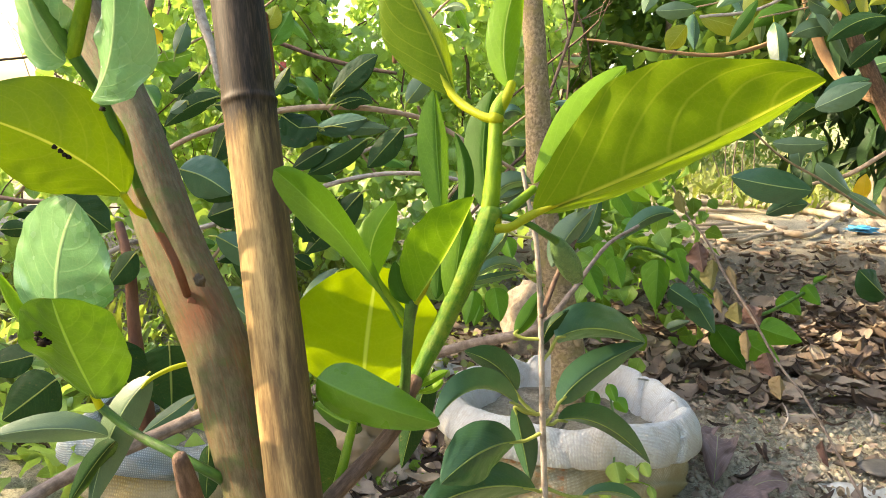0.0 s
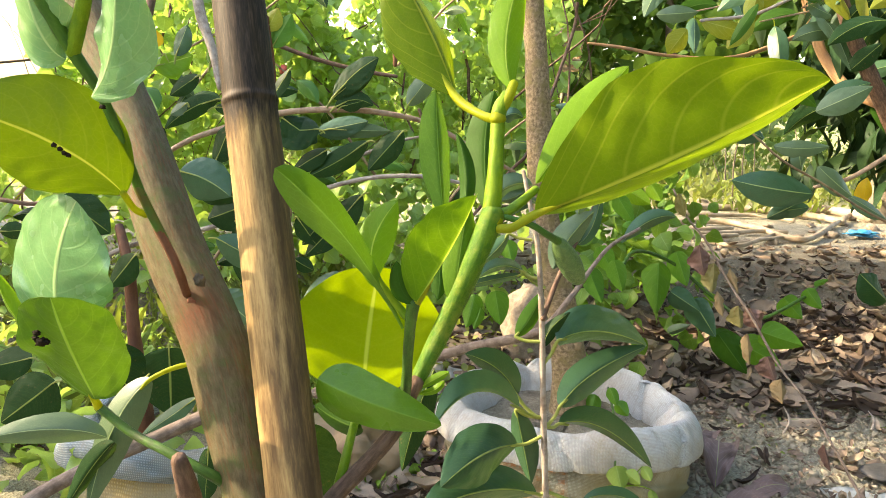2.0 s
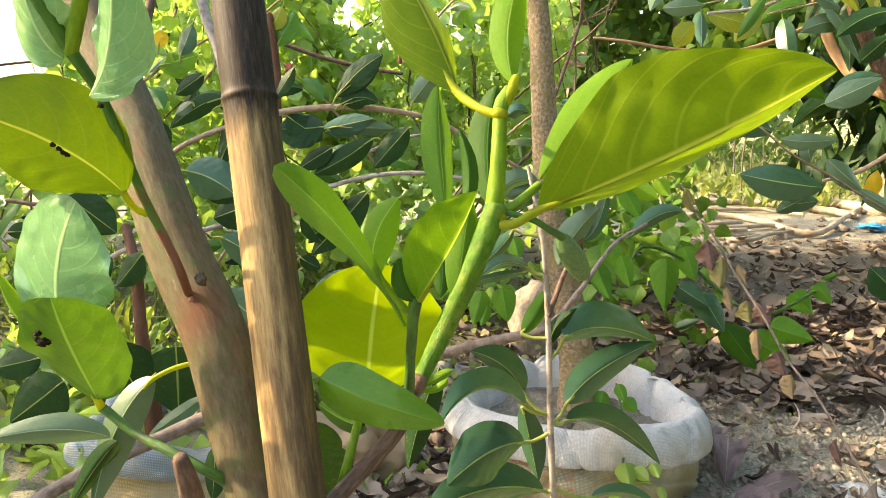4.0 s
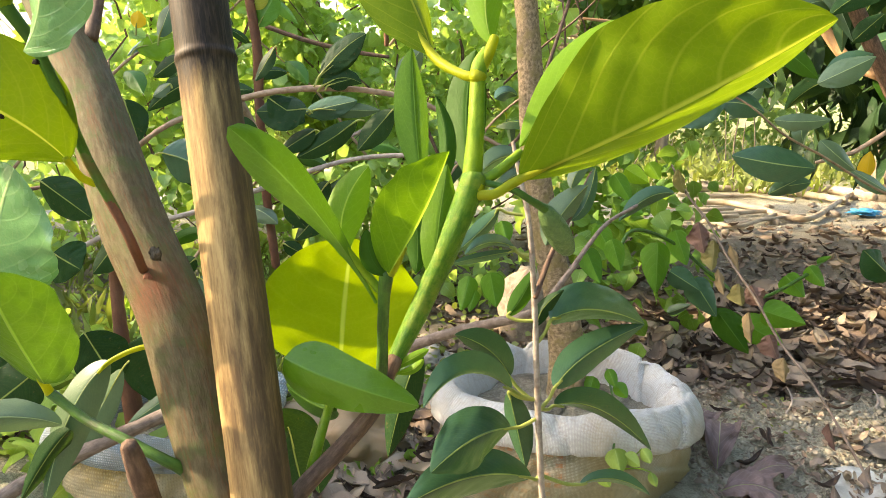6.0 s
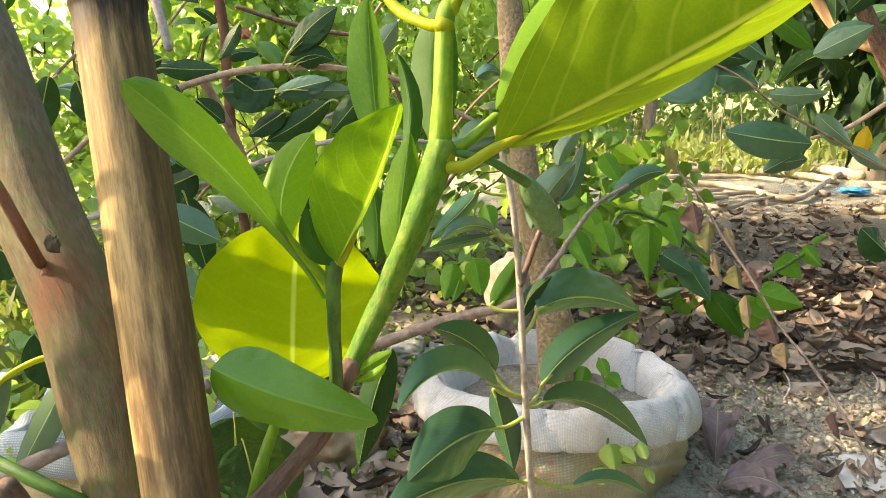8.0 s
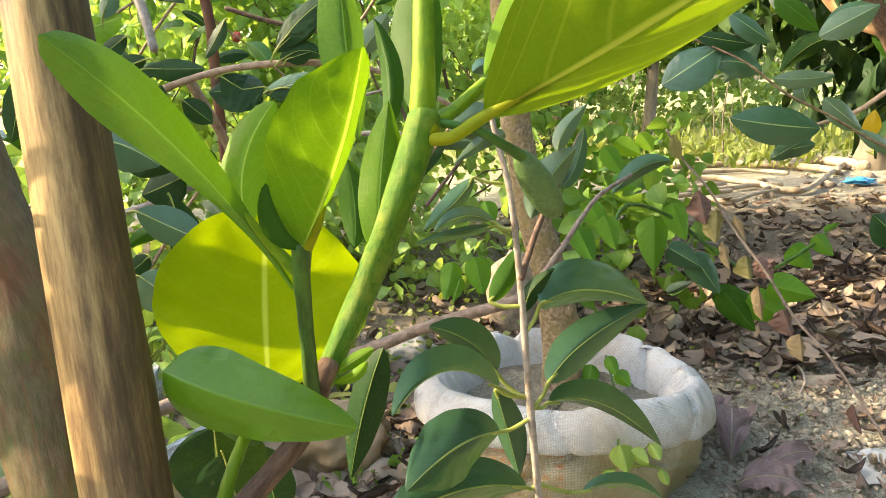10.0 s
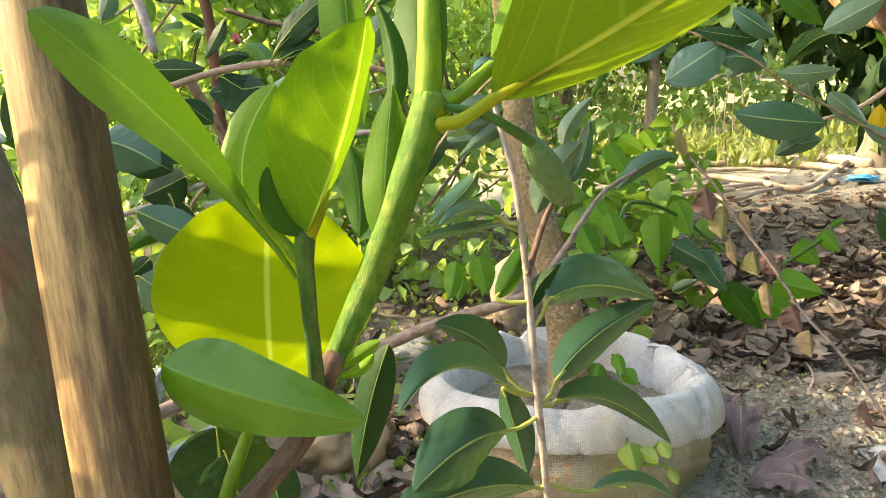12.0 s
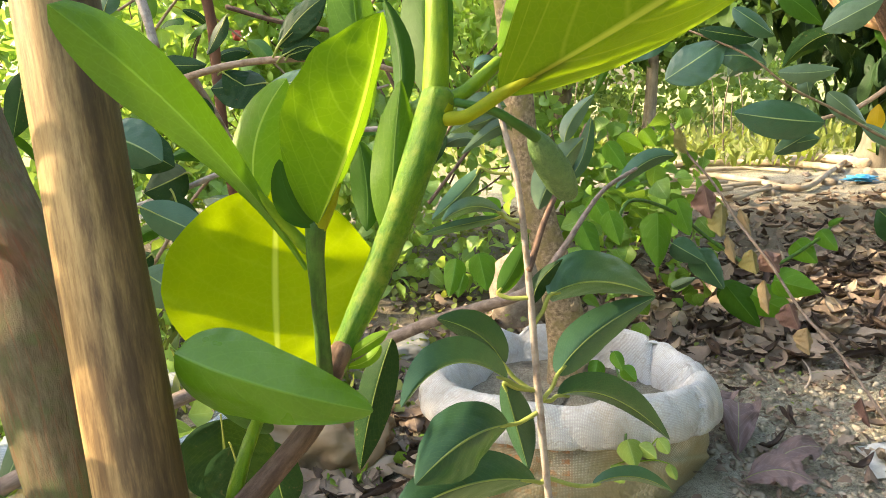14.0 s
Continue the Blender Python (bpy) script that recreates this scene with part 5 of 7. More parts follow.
leaf(shoot, (0.006, 0.532, 0.646), (-0.012, 0.545, 0.689), (-0.042, 0.560, 0.741), 0.0305, 19, 38, JACK_LIT, 'jack', rib=0.0013, face=(0.75, -1, -0.35))
leaf(shoot, (0.043, 0.506, 0.651), (0.039, 0.520, 0.688), (0.051, 0.540, 0.735), 0.0137, 19, 27, JACK_YOUNG, 'jack', rib=0.001)
leaf(shoot, (-0.003, 0.480, 0.513), (-0.002, 0.485, 0.532), (-0.005, 0.490, 0.554), 0.0088, 19, 19, JACK_DARK, 'jack')
leaf(shoot, (-0.016, 0.456, 0.459), (-0.004, 0.455, 0.467), (0.006, 0.455, 0.473), 0.0035, 19, 19, JACK_YOUNG, 'jack')
leaf(shoot, (-0.015, 0.456, 0.457), (-0.004, 0.452, 0.461), (0.003, 0.450, 0.469), 0.0031, 34, 19, JACK_YOUNG, 'jack')
leaf(shoot, (-0.051, 0.460, 0.430), (-0.067, 0.470, 0.429), (-0.086, 0.480, 0.436), 0.0163, 45, 19, JACK_DARK, 'jack')
tube('fruit_stalk', shoot, [(0.040, 0.487, 0.569), (0.056, 0.487, 0.565), (0.068, 0.490, 0.558), (0.078, 0.500, 0.551)], [0.0020, 0.0022, 0.0024, 0.0030], STEM_GREEN)
fruit(shoot, (0.076, 0.500, 0.554), (0.099, 0.520, 0.517), 0.0093)

jack = thing("jackfruit_tree", (-0.12, 0.39, 0.33), "leaning jackfruit trunk with smooth brown bark and broad leaves", "tree")
tube('trunk', jack, [(-0.089, 0.385, 0.377), (-0.108, 0.405, 0.414), (-0.140, 0.445, 0.491), (-0.181, 0.485, 0.549), (-0.225, 0.540, 0.620), (-0.263, 0.580, 0.672), (-0.296, 0.610, 0.716), (-0.353, 0.660, 0.790)], [0.0156, 0.0168, 0.0202, 0.0204, 0.0184, 0.0182, 0.0180, 0.0182], BARK_JACK, lumps=0.04)
tube('shoot', jack, [(-0.156, 0.437, 0.536), (-0.160, 0.435, 0.549), (-0.164, 0.435, 0.559), (-0.175, 0.430, 0.590)], [0.0020, 0.0025, 0.0027, 0.0027], STEM_RED)
tube('shoot', jack, [(-0.173, 0.431, 0.585), (-0.175, 0.430, 0.591), (-0.185, 0.420, 0.637), (-0.195, 0.410, 0.663), (-0.204, 0.400, 0.689), (-0.210, 0.395, 0.709)], [0.0026, 0.0027, 0.0028, 0.0035, 0.0038, 0.0036], STEM_GREEN)
tube('shoot', jack, [(-0.195, 0.410, 0.663), (-0.187, 0.405, 0.679), (-0.179, 0.400, 0.697)], [0.0039, 0.0038, 0.0034], STEM_YOUNG)
tube('lower_shoot', jack, [(-0.127, 0.430, 0.399), (-0.125, 0.400, 0.425), (-0.151, 0.400, 0.440), (-0.178, 0.410, 0.447), (-0.200, 0.415, 0.461)], [0.0047, 0.0033, 0.0029, 0.0027, 0.0027], STEM_DARK)
tube('stub', jack, [(-0.129, 0.370, 0.425), (-0.130, 0.365, 0.442), (-0.131, 0.360, 0.460)], [0.0058, 0.0057, 0.0041], BARK_BROWN)
tube('shoot_base', jack, [(-0.155, 0.442, 0.524), (-0.156, 0.434, 0.540), (-0.161, 0.434, 0.553), (-0.167, 0.434, 0.566)], [0.0026, 0.0027, 0.0026, 0.0026], BARK_RED)
scar(jack, (-0.152, 0.440, 0.518), 0.0030)
tube('petiole', jack, [(-0.173, 0.433, 0.574), (-0.177, 0.428, 0.578), (-0.179, 0.420, 0.588)], [0.0023, 0.0020, 0.0019], RIB)
tube('petiole', jack, [(-0.200, 0.415, 0.461), (-0.200, 0.412, 0.466), (-0.201, 0.408, 0.475)], [0.0027, 0.0023, 0.0020], RIB)
tube('twig', jack, [(-0.231, 0.560, 0.659), (-0.232, 0.580, 0.689), (-0.231, 0.600, 0.724), (-0.235, 0.620, 0.753)], [0.0050, 0.0039, 0.0035, 0.0036], BARK_BROWN)
knob(jack, (-0.144, 0.434, 0.535), 0.0036)
leaf(jack, (-0.178, 0.420, 0.587), (-0.204, 0.405, 0.614), (-0.245, 0.390, 0.633), 0.0358, 19, 27, JACK_OLIVE, 'jack3', rib=0.0012, curl=0.03, face=(0.16, -1, -0.15))
leaf(jack, (-0.2180, 0.415, 0.503), (-0.2165, 0.412, 0.544), (-0.199, 0.408, 0.5845), 0.0390, 6, 6, JACK_PALE, 'jack3', rib=0.0008, curl=0.02, face=(-0.2, -1, 0.5))
leaf(jack, (-0.1980, 0.408, 0.4692), (-0.1975, 0.385, 0.5105), (-0.1965, 0.372, 0.5405), 0.0305, 8, 8, JACK_MID, 'round', rib=0.001, curl=0.05, face=(-0.02, -1, -0.1), wav=1.5)
leaf(jack, (-0.1810, 0.398, 0.640), (-0.1630, 0.386, 0.664), (-0.1550, 0.378, 0.702), 0.0205, 4, 26, JACK_PALE, 'jack3', face=(-0.2, -1, 0.7), wav=2.2, ribbed=0.10)
leaf(jack, (-0.2000, 0.412, 0.659), (-0.2085, 0.402, 0.676), (-0.2090, 0.395, 0.712), 0.0215, 24, 6, JACK_PALE, 'jack3', face=(-0.2, -1, 0.7), wav=2.2, ribbed=0.10)
leaf(jack, (-0.2050, 0.430, 0.434), (-0.2331, 0.420, 0.4435), (-0.2725, 0.410, 0.4400), 0.0105, 19, 31, RUB_PALE, 'rub')
leaf(jack, (-0.1840, 0.450, 0.4650), (-0.2060, 0.440, 0.4350), (-0.2220, 0.430, 0.3800), 0.0140, 19, 27, RUB_PALE, 'rub')
tube('petiole', jack, [(-0.160, 0.455, 0.474), (-0.172, 0.452, 0.471), (-0.184, 0.450, 0.465), (-0.190, 0.447, 0.459)], [0.0016, 0.0016, 0.0015, 0.0008], RIB)
leaf(jack, (-0.201, 0.430, 0.431), (-0.217, 0.430, 0.412), (-0.236, 0.430, 0.383), 0.0098, 64, 19, RUB_DARK, 'rub')
leaf(jack, (-0.238, 0.420, 0.506), (-0.250, 0.420, 0.518), (-0.257, 0.420, 0.542), 0.0070, 49, 19, JACK_YOUNG, 'jack')
spot(jack, (-0.202, 0.397, 0.615), 0.0015)
spot(jack, (-0.199, 0.397, 0.613), 0.0015)
spot(jack, (-0.197, 0.397, 0.611), 0.0015)
spot(jack, (-0.195, 0.397, 0.610), 0.0015)
spot(jack, (-0.175, 0.397, 0.635), 0.0015)
spot(jack, (-0.2092, 0.3815, 0.5132), 0.0032)
spot(jack, (-0.2113, 0.3815, 0.5181), 0.0020)
spot(jack, (-0.2063, 0.3815, 0.5132), 0.0017)
spot(jack, (-0.2122, 0.3815, 0.5152), 0.0017)

pole = thing("bamboo_pole", (-0.020, 0.28, 0.0), "upright weathered bamboo pole with a charred upper part", "pole")


def build_bamboo():
    a, b = np.array((-0.0085, 0.2615, 0.0)), np.array((-0.179, 0.572, 1.0))
    node = 0.6392
    steps = [0.003, 0.006, 0.012, 0.024, 0.048, 0.096, 0.19]
    zs = [0.0, node - 0.38] + [node - d for d in steps[::-1]] + [node] + [node + d for d in steps] + [1.0]
    rs = [0.0158 + 0.0009 * math.exp(-((z - node) / 0.0025) ** 2) for z in zs]
    pts = [tuple(a + (b - a) * z) for z in zs]
    tube("culm", pole, pts, rs, BAMBOO, 40, 0.012, 8)


build_bamboo()

sprig = thing("rubber_plant_sprig", (0.15, 0.74, 0.0), "thin grey upright twig with glossy dark green leaves", "plant")
tube('twig', sprig, [(0.124, 0.740, 0.171), (0.119, 0.745, 0.225), (0.113, 0.750, 0.312), (0.107, 0.760, 0.415), (0.100, 0.765, 0.490), (0.091, 0.770, 0.532), (0.082, 0.780, 0.573)], [0.0036, 0.0035, 0.0035, 0.0031, 0.0028, 0.0027, 0.0021], TWIG)
tube('twig', sprig, [(0.108, 0.758, 0.415), (0.127, 0.790, 0.452), (0.156, 0.840, 0.489), (0.185, 0.880, 0.531)], [0.0031, 0.0029, 0.0027, 0.0028], BARK_BROWN)
leaf(sprig, (0.126, 0.760, 0.389), (0.181, 0.800, 0.388), (0.255, 0.860, 0.351), 0.0328, 19, 57, RUB_TOP, 'rub', rib=0.0007, curl=0.06)
tube('petiole', sprig, [(0.111, 0.755, 0.364), (0.120, 0.758, 0.376), (0.126, 0.760, 0.389), (0.137, 0.768, 0.389)], [0.0021, 0.0020, 0.0019, 0.0013], PETIOLE)
leaf(sprig, (0.133, 0.760, 0.312), (0.178, 0.800, 0.337), (0.255, 0.860, 0.351), 0.0222, 29, 19, RUB_TOP, 'rub', rib=0.0007, curl=0.06)
tube('petiole', sprig, [(0.117, 0.750, 0.292), (0.127, 0.755, 0.302), (0.133, 0.760, 0.312), (0.142, 0.768, 0.317)], [0.0022, 0.0020, 0.0019, 0.0013], PETIOLE)
leaf(sprig, (0.085, 0.740, 0.318), (0.037, 0.700, 0.353), (-0.005, 0.650, 0.340), 0.0236, 74, 19, RUB_TOP, 'rub', rib=0.0007, curl=0.06)
tube('petiole', sprig, [(0.110, 0.750, 0.303), (0.095, 0.745, 0.309), (0.085, 0.740, 0.318), (0.075, 0.732, 0.325)], [0.0022, 0.0020, 0.0019, 0.0012], PETIOLE)
leaf(sprig, (0.084, 0.760, 0.324), (0.061, 0.750, 0.358), (0.024, 0.740, 0.379), 0.0207, 53, 19, RUB_SPRIG, 'rub', rib=0.0007, curl=0.06)
tube('petiole', sprig, [(0.108, 0.755, 0.300), (0.093, 0.758, 0.312), (0.084, 0.760, 0.324), (0.079, 0.758, 0.331)], [0.0022, 0.0020, 0.0019, 0.0013], PETIOLE)
leaf(sprig, (0.083, 0.755, 0.309), (0.093, 0.750, 0.267), (0.103, 0.745, 0.223), 0.0197, 19, 59, RUB_SPRIG, 'rub', rib=0.0007, curl=0.06)
tube('petiole', sprig, [(0.113, 0.753, 0.301), (0.095, 0.754, 0.303), (0.083, 0.755, 0.309), (0.085, 0.754, 0.301)], [0.0022, 0.0020, 0.0019, 0.0013], PETIOLE)
leaf(sprig, (0.085, 0.740, 0.274), (0.045, 0.700, 0.283), (0.002, 0.660, 0.268), 0.0320, 18, 14, RUB_SPRIG, 'rub', rib=0.0007, curl=0.14, face=(-0.1, -1, 0.35))
tube('petiole', sprig, [(0.111, 0.747, 0.281), (0.096, 0.744, 0.274), (0.085, 0.740, 0.274), (0.077, 0.732, 0.277)], [0.0022, 0.0020, 0.0019, 0.0012], PETIOLE)
leaf(sprig, (0.109, 0.740, 0.215), (0.044, 0.700, 0.240), (-0.023, 0.650, 0.238), 0.0300, 40, 18, RUB_SPRIG, 'rub', rib=0.0007, curl=0.10, face=(-0.1, -1, 0.45))
tube('petiole', sprig, [(0.121, 0.746, 0.216), (0.114, 0.743, 0.212), (0.109, 0.740, 0.215), (0.095, 0.732, 0.222)], [0.0022, 0.0021, 0.0019, 0.0013], PETIOLE)
leaf(sprig, (0.133, 0.760, 0.291), (0.196, 0.800, 0.266), (0.272, 0.850, 0.189), 0.0226, 19, 62, RUB_SPRIG, 'rub', rib=0.0007, curl=0.06)
tube('petiole', sprig, [(0.116, 0.750, 0.292), (0.126, 0.755, 0.289), (0.133, 0.760, 0.291), (0.145, 0.768, 0.286)], [0.0022, 0.0020, 0.0019, 0.0013], PETIOLE)
leaf(sprig, (0.080, 0.760, 0.393), (0.097, 0.770, 0.414), (0.112, 0.790, 0.440), 0.0120, 19, 34, JACK_DARK, 'rub', rib=0.0007, curl=0.06)
tube('petiole', sprig, [(0.108, 0.757, 0.389), (0.091, 0.758, 0.389), (0.080, 0.760, 0.393), (0.083, 0.762, 0.397)], [0.0021, 0.0020, 0.0019, 0.0013], PETIOLE)
leaf(sprig, (0.112, 0.760, 0.382), (0.118, 0.765, 0.400), (0.140, 0.770, 0.420), 0.0104, 48, 19, RUB_DARK, 'rub', rib=0.0007, curl=0.06)
leaf(sprig, (0.164, 0.750, 0.202), (0.205, 0.760, 0.203), (0.249, 0.770, 0.177), 0.0109, 19, 48, RUB_TOP, 'rub', rib=0.0007, curl=0.06)
tube('petiole', sprig, [(0.122, 0.745, 0.215), (0.147, 0.748, 0.204), (0.164, 0.750, 0.202), (0.172, 0.752, 0.202)], [0.0022, 0.0021, 0.0019, 0.0013], PETIOLE)
leaf(sprig, (0.173, 0.840, 0.522), (0.142, 0.820, 0.492), (0.123, 0.800, 0.461), 0.0202, 43, 19, RUB_PALE, 'rub', rib=0.0007, curl=0.06)
leaf(sprig, (0.185, 0.860, 0.541), (0.174, 0.850, 0.501), (0.156, 0.840, 0.482), 0.0097, 19, 19, RUB_TOP, 'rub', rib=0.0007, curl=0.06)
leaf(sprig, (0.086, 0.770, 0.464), (0.059, 0.740, 0.477), (0.032, 0.700, 0.473), 0.0099, 57, 19, RUB_TOP, 'rub', rib=0.0007, curl=0.06)
tube('petiole', sprig, [(0.103, 0.765, 0.458), (0.093, 0.768, 0.459), (0.086, 0.770, 0.464), (0.081, 0.764, 0.467)], [0.0021, 0.0020, 0.0019, 0.0012], PETIOLE)
leaf(sprig, (0.095, 0.800, 0.556), (0.071, 0.780, 0.558), (0.049, 0.760, 0.545), 0.0160, 53, 19, RUB_PALE, 'rub', rib=0.0007, curl=0.06)
leaf(sprig, (0.088, 0.800, 0.553), (0.076, 0.780, 0.546), (0.058, 0.770, 0.542), 0.0088, 51, 19, RUB_PALE, 'rub', rib=0.0007, curl=0.06)
leaf(sprig, (0.082, 0.820, 0.566), (0.067, 0.800, 0.549), (0.043, 0.780, 0.537), 0.0105, 48, 19, RUB_PALE, 'rub', rib=0.0007, curl=0.06)
leaf(sprig, (-0.007, 0.630, 0.404), (-0.022, 0.620, 0.363), (-0.034, 0.610, 0.313), 0.0160, 19, 34, RUB_DARK, 'rub', rib=0.0007, curl=0.06)
leaf(sprig, (0.153, 0.830, 0.520), (0.163, 0.840, 0.541), (0.188, 0.860, 0.563), 0.0103, 34, 19, RUB_PALE, 'rub', rib=0.0007, curl=0.06)
leaf(sprig, (0.069, 0.780, 0.504), (0.052, 0.760, 0.487), (0.024, 0.720, 0.471), 0.0115, 49, 19, RUB_TOP, 'rub', rib=0.0007, curl=0.06)
tube('petiole', sprig, [(0.094, 0.780, 0.498), (0.079, 0.780, 0.500), (0.069, 0.780, 0.504), (0.065, 0.776, 0.500)], [0.0017, 0.0016, 0.0015, 0.0010], PETIOLE)
leaf(sprig, (0.087, 0.770, 0.461), (0.051, 0.740, 0.462), (0.016, 0.700, 0.463), 0.0056, 19, 19, RUB_TOP, 'rub', rib=0.0007, curl=0.06)
tube('petiole', sprig, [(0.110, 0.770, 0.447), (0.096, 0.770, 0.454), (0.087, 0.770, 0.461), (0.079, 0.764, 0.461)], [0.0017, 0.0016, 0.0015, 0.0010], PETIOLE)
leaf(sprig, (0.099, 0.800, 0.535), (0.085, 0.780, 0.540), (0.051, 0.760, 0.519), 0.0082, 19, 19, RUB_PALE, 'rub', rib=0.0007, curl=0.06)
leaf(sprig, (0.214, 0.900, 0.601), (0.207, 0.900, 0.582), (0.194, 0.900, 0.558), 0.0041, 19, 19, JACK_DARK, 'rub', rib=0.0007, curl=0.06)

def rubber_twig(parent, start, end, num, size, seed, mats, dull=0.0):
    """A leafy twig: leaves set spirally along it on short stalks."""
    r = random.Random(seed)
    a, b = Vector(start), Vector(end)
    sagp = (a + b) / 2 + Vector((0, 0, 0.03))
    tube("twig", parent, [tuple(a), tuple(sagp), tuple(b)], [0.004, 0.0032, 0.002], TWIG_WARM, 8, 0.05, 5)
    ax = (b - a).normalized()
    for k in range(num):
        f = (k + 0.6) / num
        p = a.lerp(sagp, 2 * f) if f < 0.5 else sagp.lerp(b, 2 * f - 1)
        th = k * 2.4 + r.random()
        out = Vector((math.cos(th), 0.6 * math.sin(th), -0.25 + 0.6 * math.sin(th * 1.3)))
        d = (out * 0.9 + ax * 0.55 + Vector((r.uniform(-0.2, 0.2), r.uniform(-0.2, 0.2), r.uniform(-0.3, 0.05)))).normalized()
        ln = size * r.uniform(0.75, 1.2)
        s = p + d * 0.022
        tp = s + d * ln + Vector((0, 0, -0.25 * ln))
        md = s + d * ln * 0.5 + Vector((0, 0, 0.02 * ln))
        tube("petiole", parent, [tuple(p), tuple((p + s) / 2 + Vector((0, 0, 0.003))), tuple(s)], [0.0016, 0.0014, 0.0012], RIB, 6, 0.0, 2)
        leaf(parent, tuple(s), tuple(md), tuple(tp), ln * r.uniform(0.20, 0.27), r.uniform(5, 35), r.uniform(5, 35), mats[r.randrange(len(mats))], "rub", face=(r.uniform(-0.5, 0.4), -0.75, r.uniform(0.1, 0.9)))


mid = thing("rubber_plant", (-0.2, 1.25, 0.0), "arching brown branches with dark leathery leaves", "plant")
tube('stem', mid, [(-0.498, 1.100, 0.049), (-0.500, 1.100, 0.117), (-0.510, 1.110, 0.199), (-0.518, 1.120, 0.284), (-0.527, 1.140, 0.357), (-0.568, 1.200, 0.422)], [0.0164, 0.0152, 0.0123, 0.0103, 0.0094, 0.0078], BARK_RED)
tube('branch', mid, [(-0.604, 1.280, 0.470), (-0.495, 1.280, 0.556), (-0.404, 1.290, 0.594), (-0.303, 1.300, 0.622), (-0.202, 1.310, 0.630), (-0.121, 1.330, 0.625), (-0.038, 1.350, 0.607), (0.039, 1.370, 0.565), (0.130, 1.400, 0.515)], [0.0047, 0.0046, 0.0056, 0.0056, 0.0057, 0.0052, 0.0048, 0.0044, 0.0034], TWIG_WARM)
tube('branch', mid, [(-0.635, 1.200, 0.349), (-0.552, 1.200, 0.390), (-0.456, 1.210, 0.412), (-0.369, 1.220, 0.438), (-0.234, 1.250, 0.487), (-0.146, 1.270, 0.510), (-0.054, 1.280, 0.515), (0.028, 1.300, 0.502)], [0.0045, 0.0044, 0.0045, 0.0045, 0.0045, 0.0041, 0.0041, 0.0031], TWIG)
tube('branch', mid, [(-0.201, 1.050, 0.192), (-0.074, 1.040, 0.238), (0.013, 1.020, 0.277), (0.071, 1.000, 0.300), (0.138, 0.980, 0.328), (0.183, 1.000, 0.374), (0.220, 1.050, 0.405), (0.259, 1.100, 0.431), (0.315, 1.150, 0.450)], [0.0090, 0.0088, 0.0077, 0.0075, 0.0061, 0.0041, 0.0034, 0.0031, 0.0028], TWIG_DRY)
tube('branch', mid, [(-0.500, 0.750, 0.165), (-0.462, 0.780, 0.184), (-0.401, 0.800, 0.212), (-0.350, 0.830, 0.228), (-0.306, 0.860, 0.240), (-0.255, 0.900, 0.249)], [0.0086, 0.0089, 0.0090, 0.0086, 0.0088, 0.0084], TWIG_DRY)
tube('branch', mid, [(-0.566, 1.100, 0.221), (-0.510, 1.100, 0.213), (-0.430, 1.100, 0.213)], [0.0037, 0.0037, 0.0047], TWIG)
tube('branch', mid, [(-0.523, 1.500, 0.858), (-0.507, 1.480, 0.802), (-0.481, 1.460, 0.740), (-0.461, 1.440, 0.668)], [0.0103, 0.0103, 0.0091, 0.0079], TWIG)
tube('branch', mid, [(-0.386, 1.500, 0.809), (-0.375, 1.500, 0.706), (-0.376, 1.500, 0.611), (-0.368, 1.480, 0.447), (-0.345, 1.450, 0.270)], [0.0096, 0.0098, 0.0100, 0.0090, 0.0091], BARK_RED)
tube('branch', mid, [(-0.379, 1.350, 0.619), (-0.356, 1.360, 0.567), (-0.328, 1.380, 0.488), (-0.322, 1.400, 0.420)], [0.0094, 0.0086, 0.0079, 0.0081], TWIG_WARM)
tube('branch', mid, [(-0.148, 1.900, 0.927), (-0.151, 1.900, 0.843), (-0.150, 1.900, 0.744)], [0.0073, 0.0074, 0.0060], BARK_RED)
tube('branch', mid, [(-0.064, 1.450, 0.632), (-0.040, 1.450, 0.576), (-0.004, 1.450, 0.496)], [0.0034, 0.0035, 0.0035], BARK_BROWN)
tube('branch', mid, [(-0.484, 2.000, 0.796), (-0.375, 2.000, 0.760), (-0.250, 2.000, 0.732), (-0.155, 2.000, 0.719)], [0.0063, 0.0063, 0.0063, 0.0047], BARK_BROWN)
tube('branch', mid, [(-0.173, 1.400, 0.542), (-0.117, 1.400, 0.566), (-0.050, 1.400, 0.583)], [0.0034, 0.0033, 0.0022], TWIG)
tube('branch', mid, [(-0.839, 1.300, 0.451), (-0.776, 1.300, 0.444), (-0.711, 1.300, 0.454)], [0.0042, 0.0042, 0.0032], BARK_BROWN)
tube('branch', mid, [(0.011, 1.500, 0.356), (0.136, 1.600, 0.496), (0.184, 1.600, 0.561), (0.276, 1.700, 0.804), (0.285, 1.700, 0.879)], [0.0037, 0.0039, 0.0038, 0.0039, 0.0039], BARK_BROWN)
leaf(mid, (-0.212, 1.300, 0.652), (-0.171, 1.300, 0.695), (-0.130, 1.300, 0.722), 0.0271, 8, 14, RUB_DARK, 'rub', face=(-0.22, -1, 0.44))
tube('petiole', mid, [(-0.222, 1.300, 0.635), (-0.212, 1.300, 0.652), (-0.187, 1.297, 0.678)], [0.0018, 0.0016, 0.0005], PETIOLE)
leaf(mid, (-0.208, 1.300, 0.634), (-0.173, 1.300, 0.648), (-0.139, 1.300, 0.638), 0.0174, 8, 14, RUB_DARK, 'rub', face=(0.10, -1, 0.07))
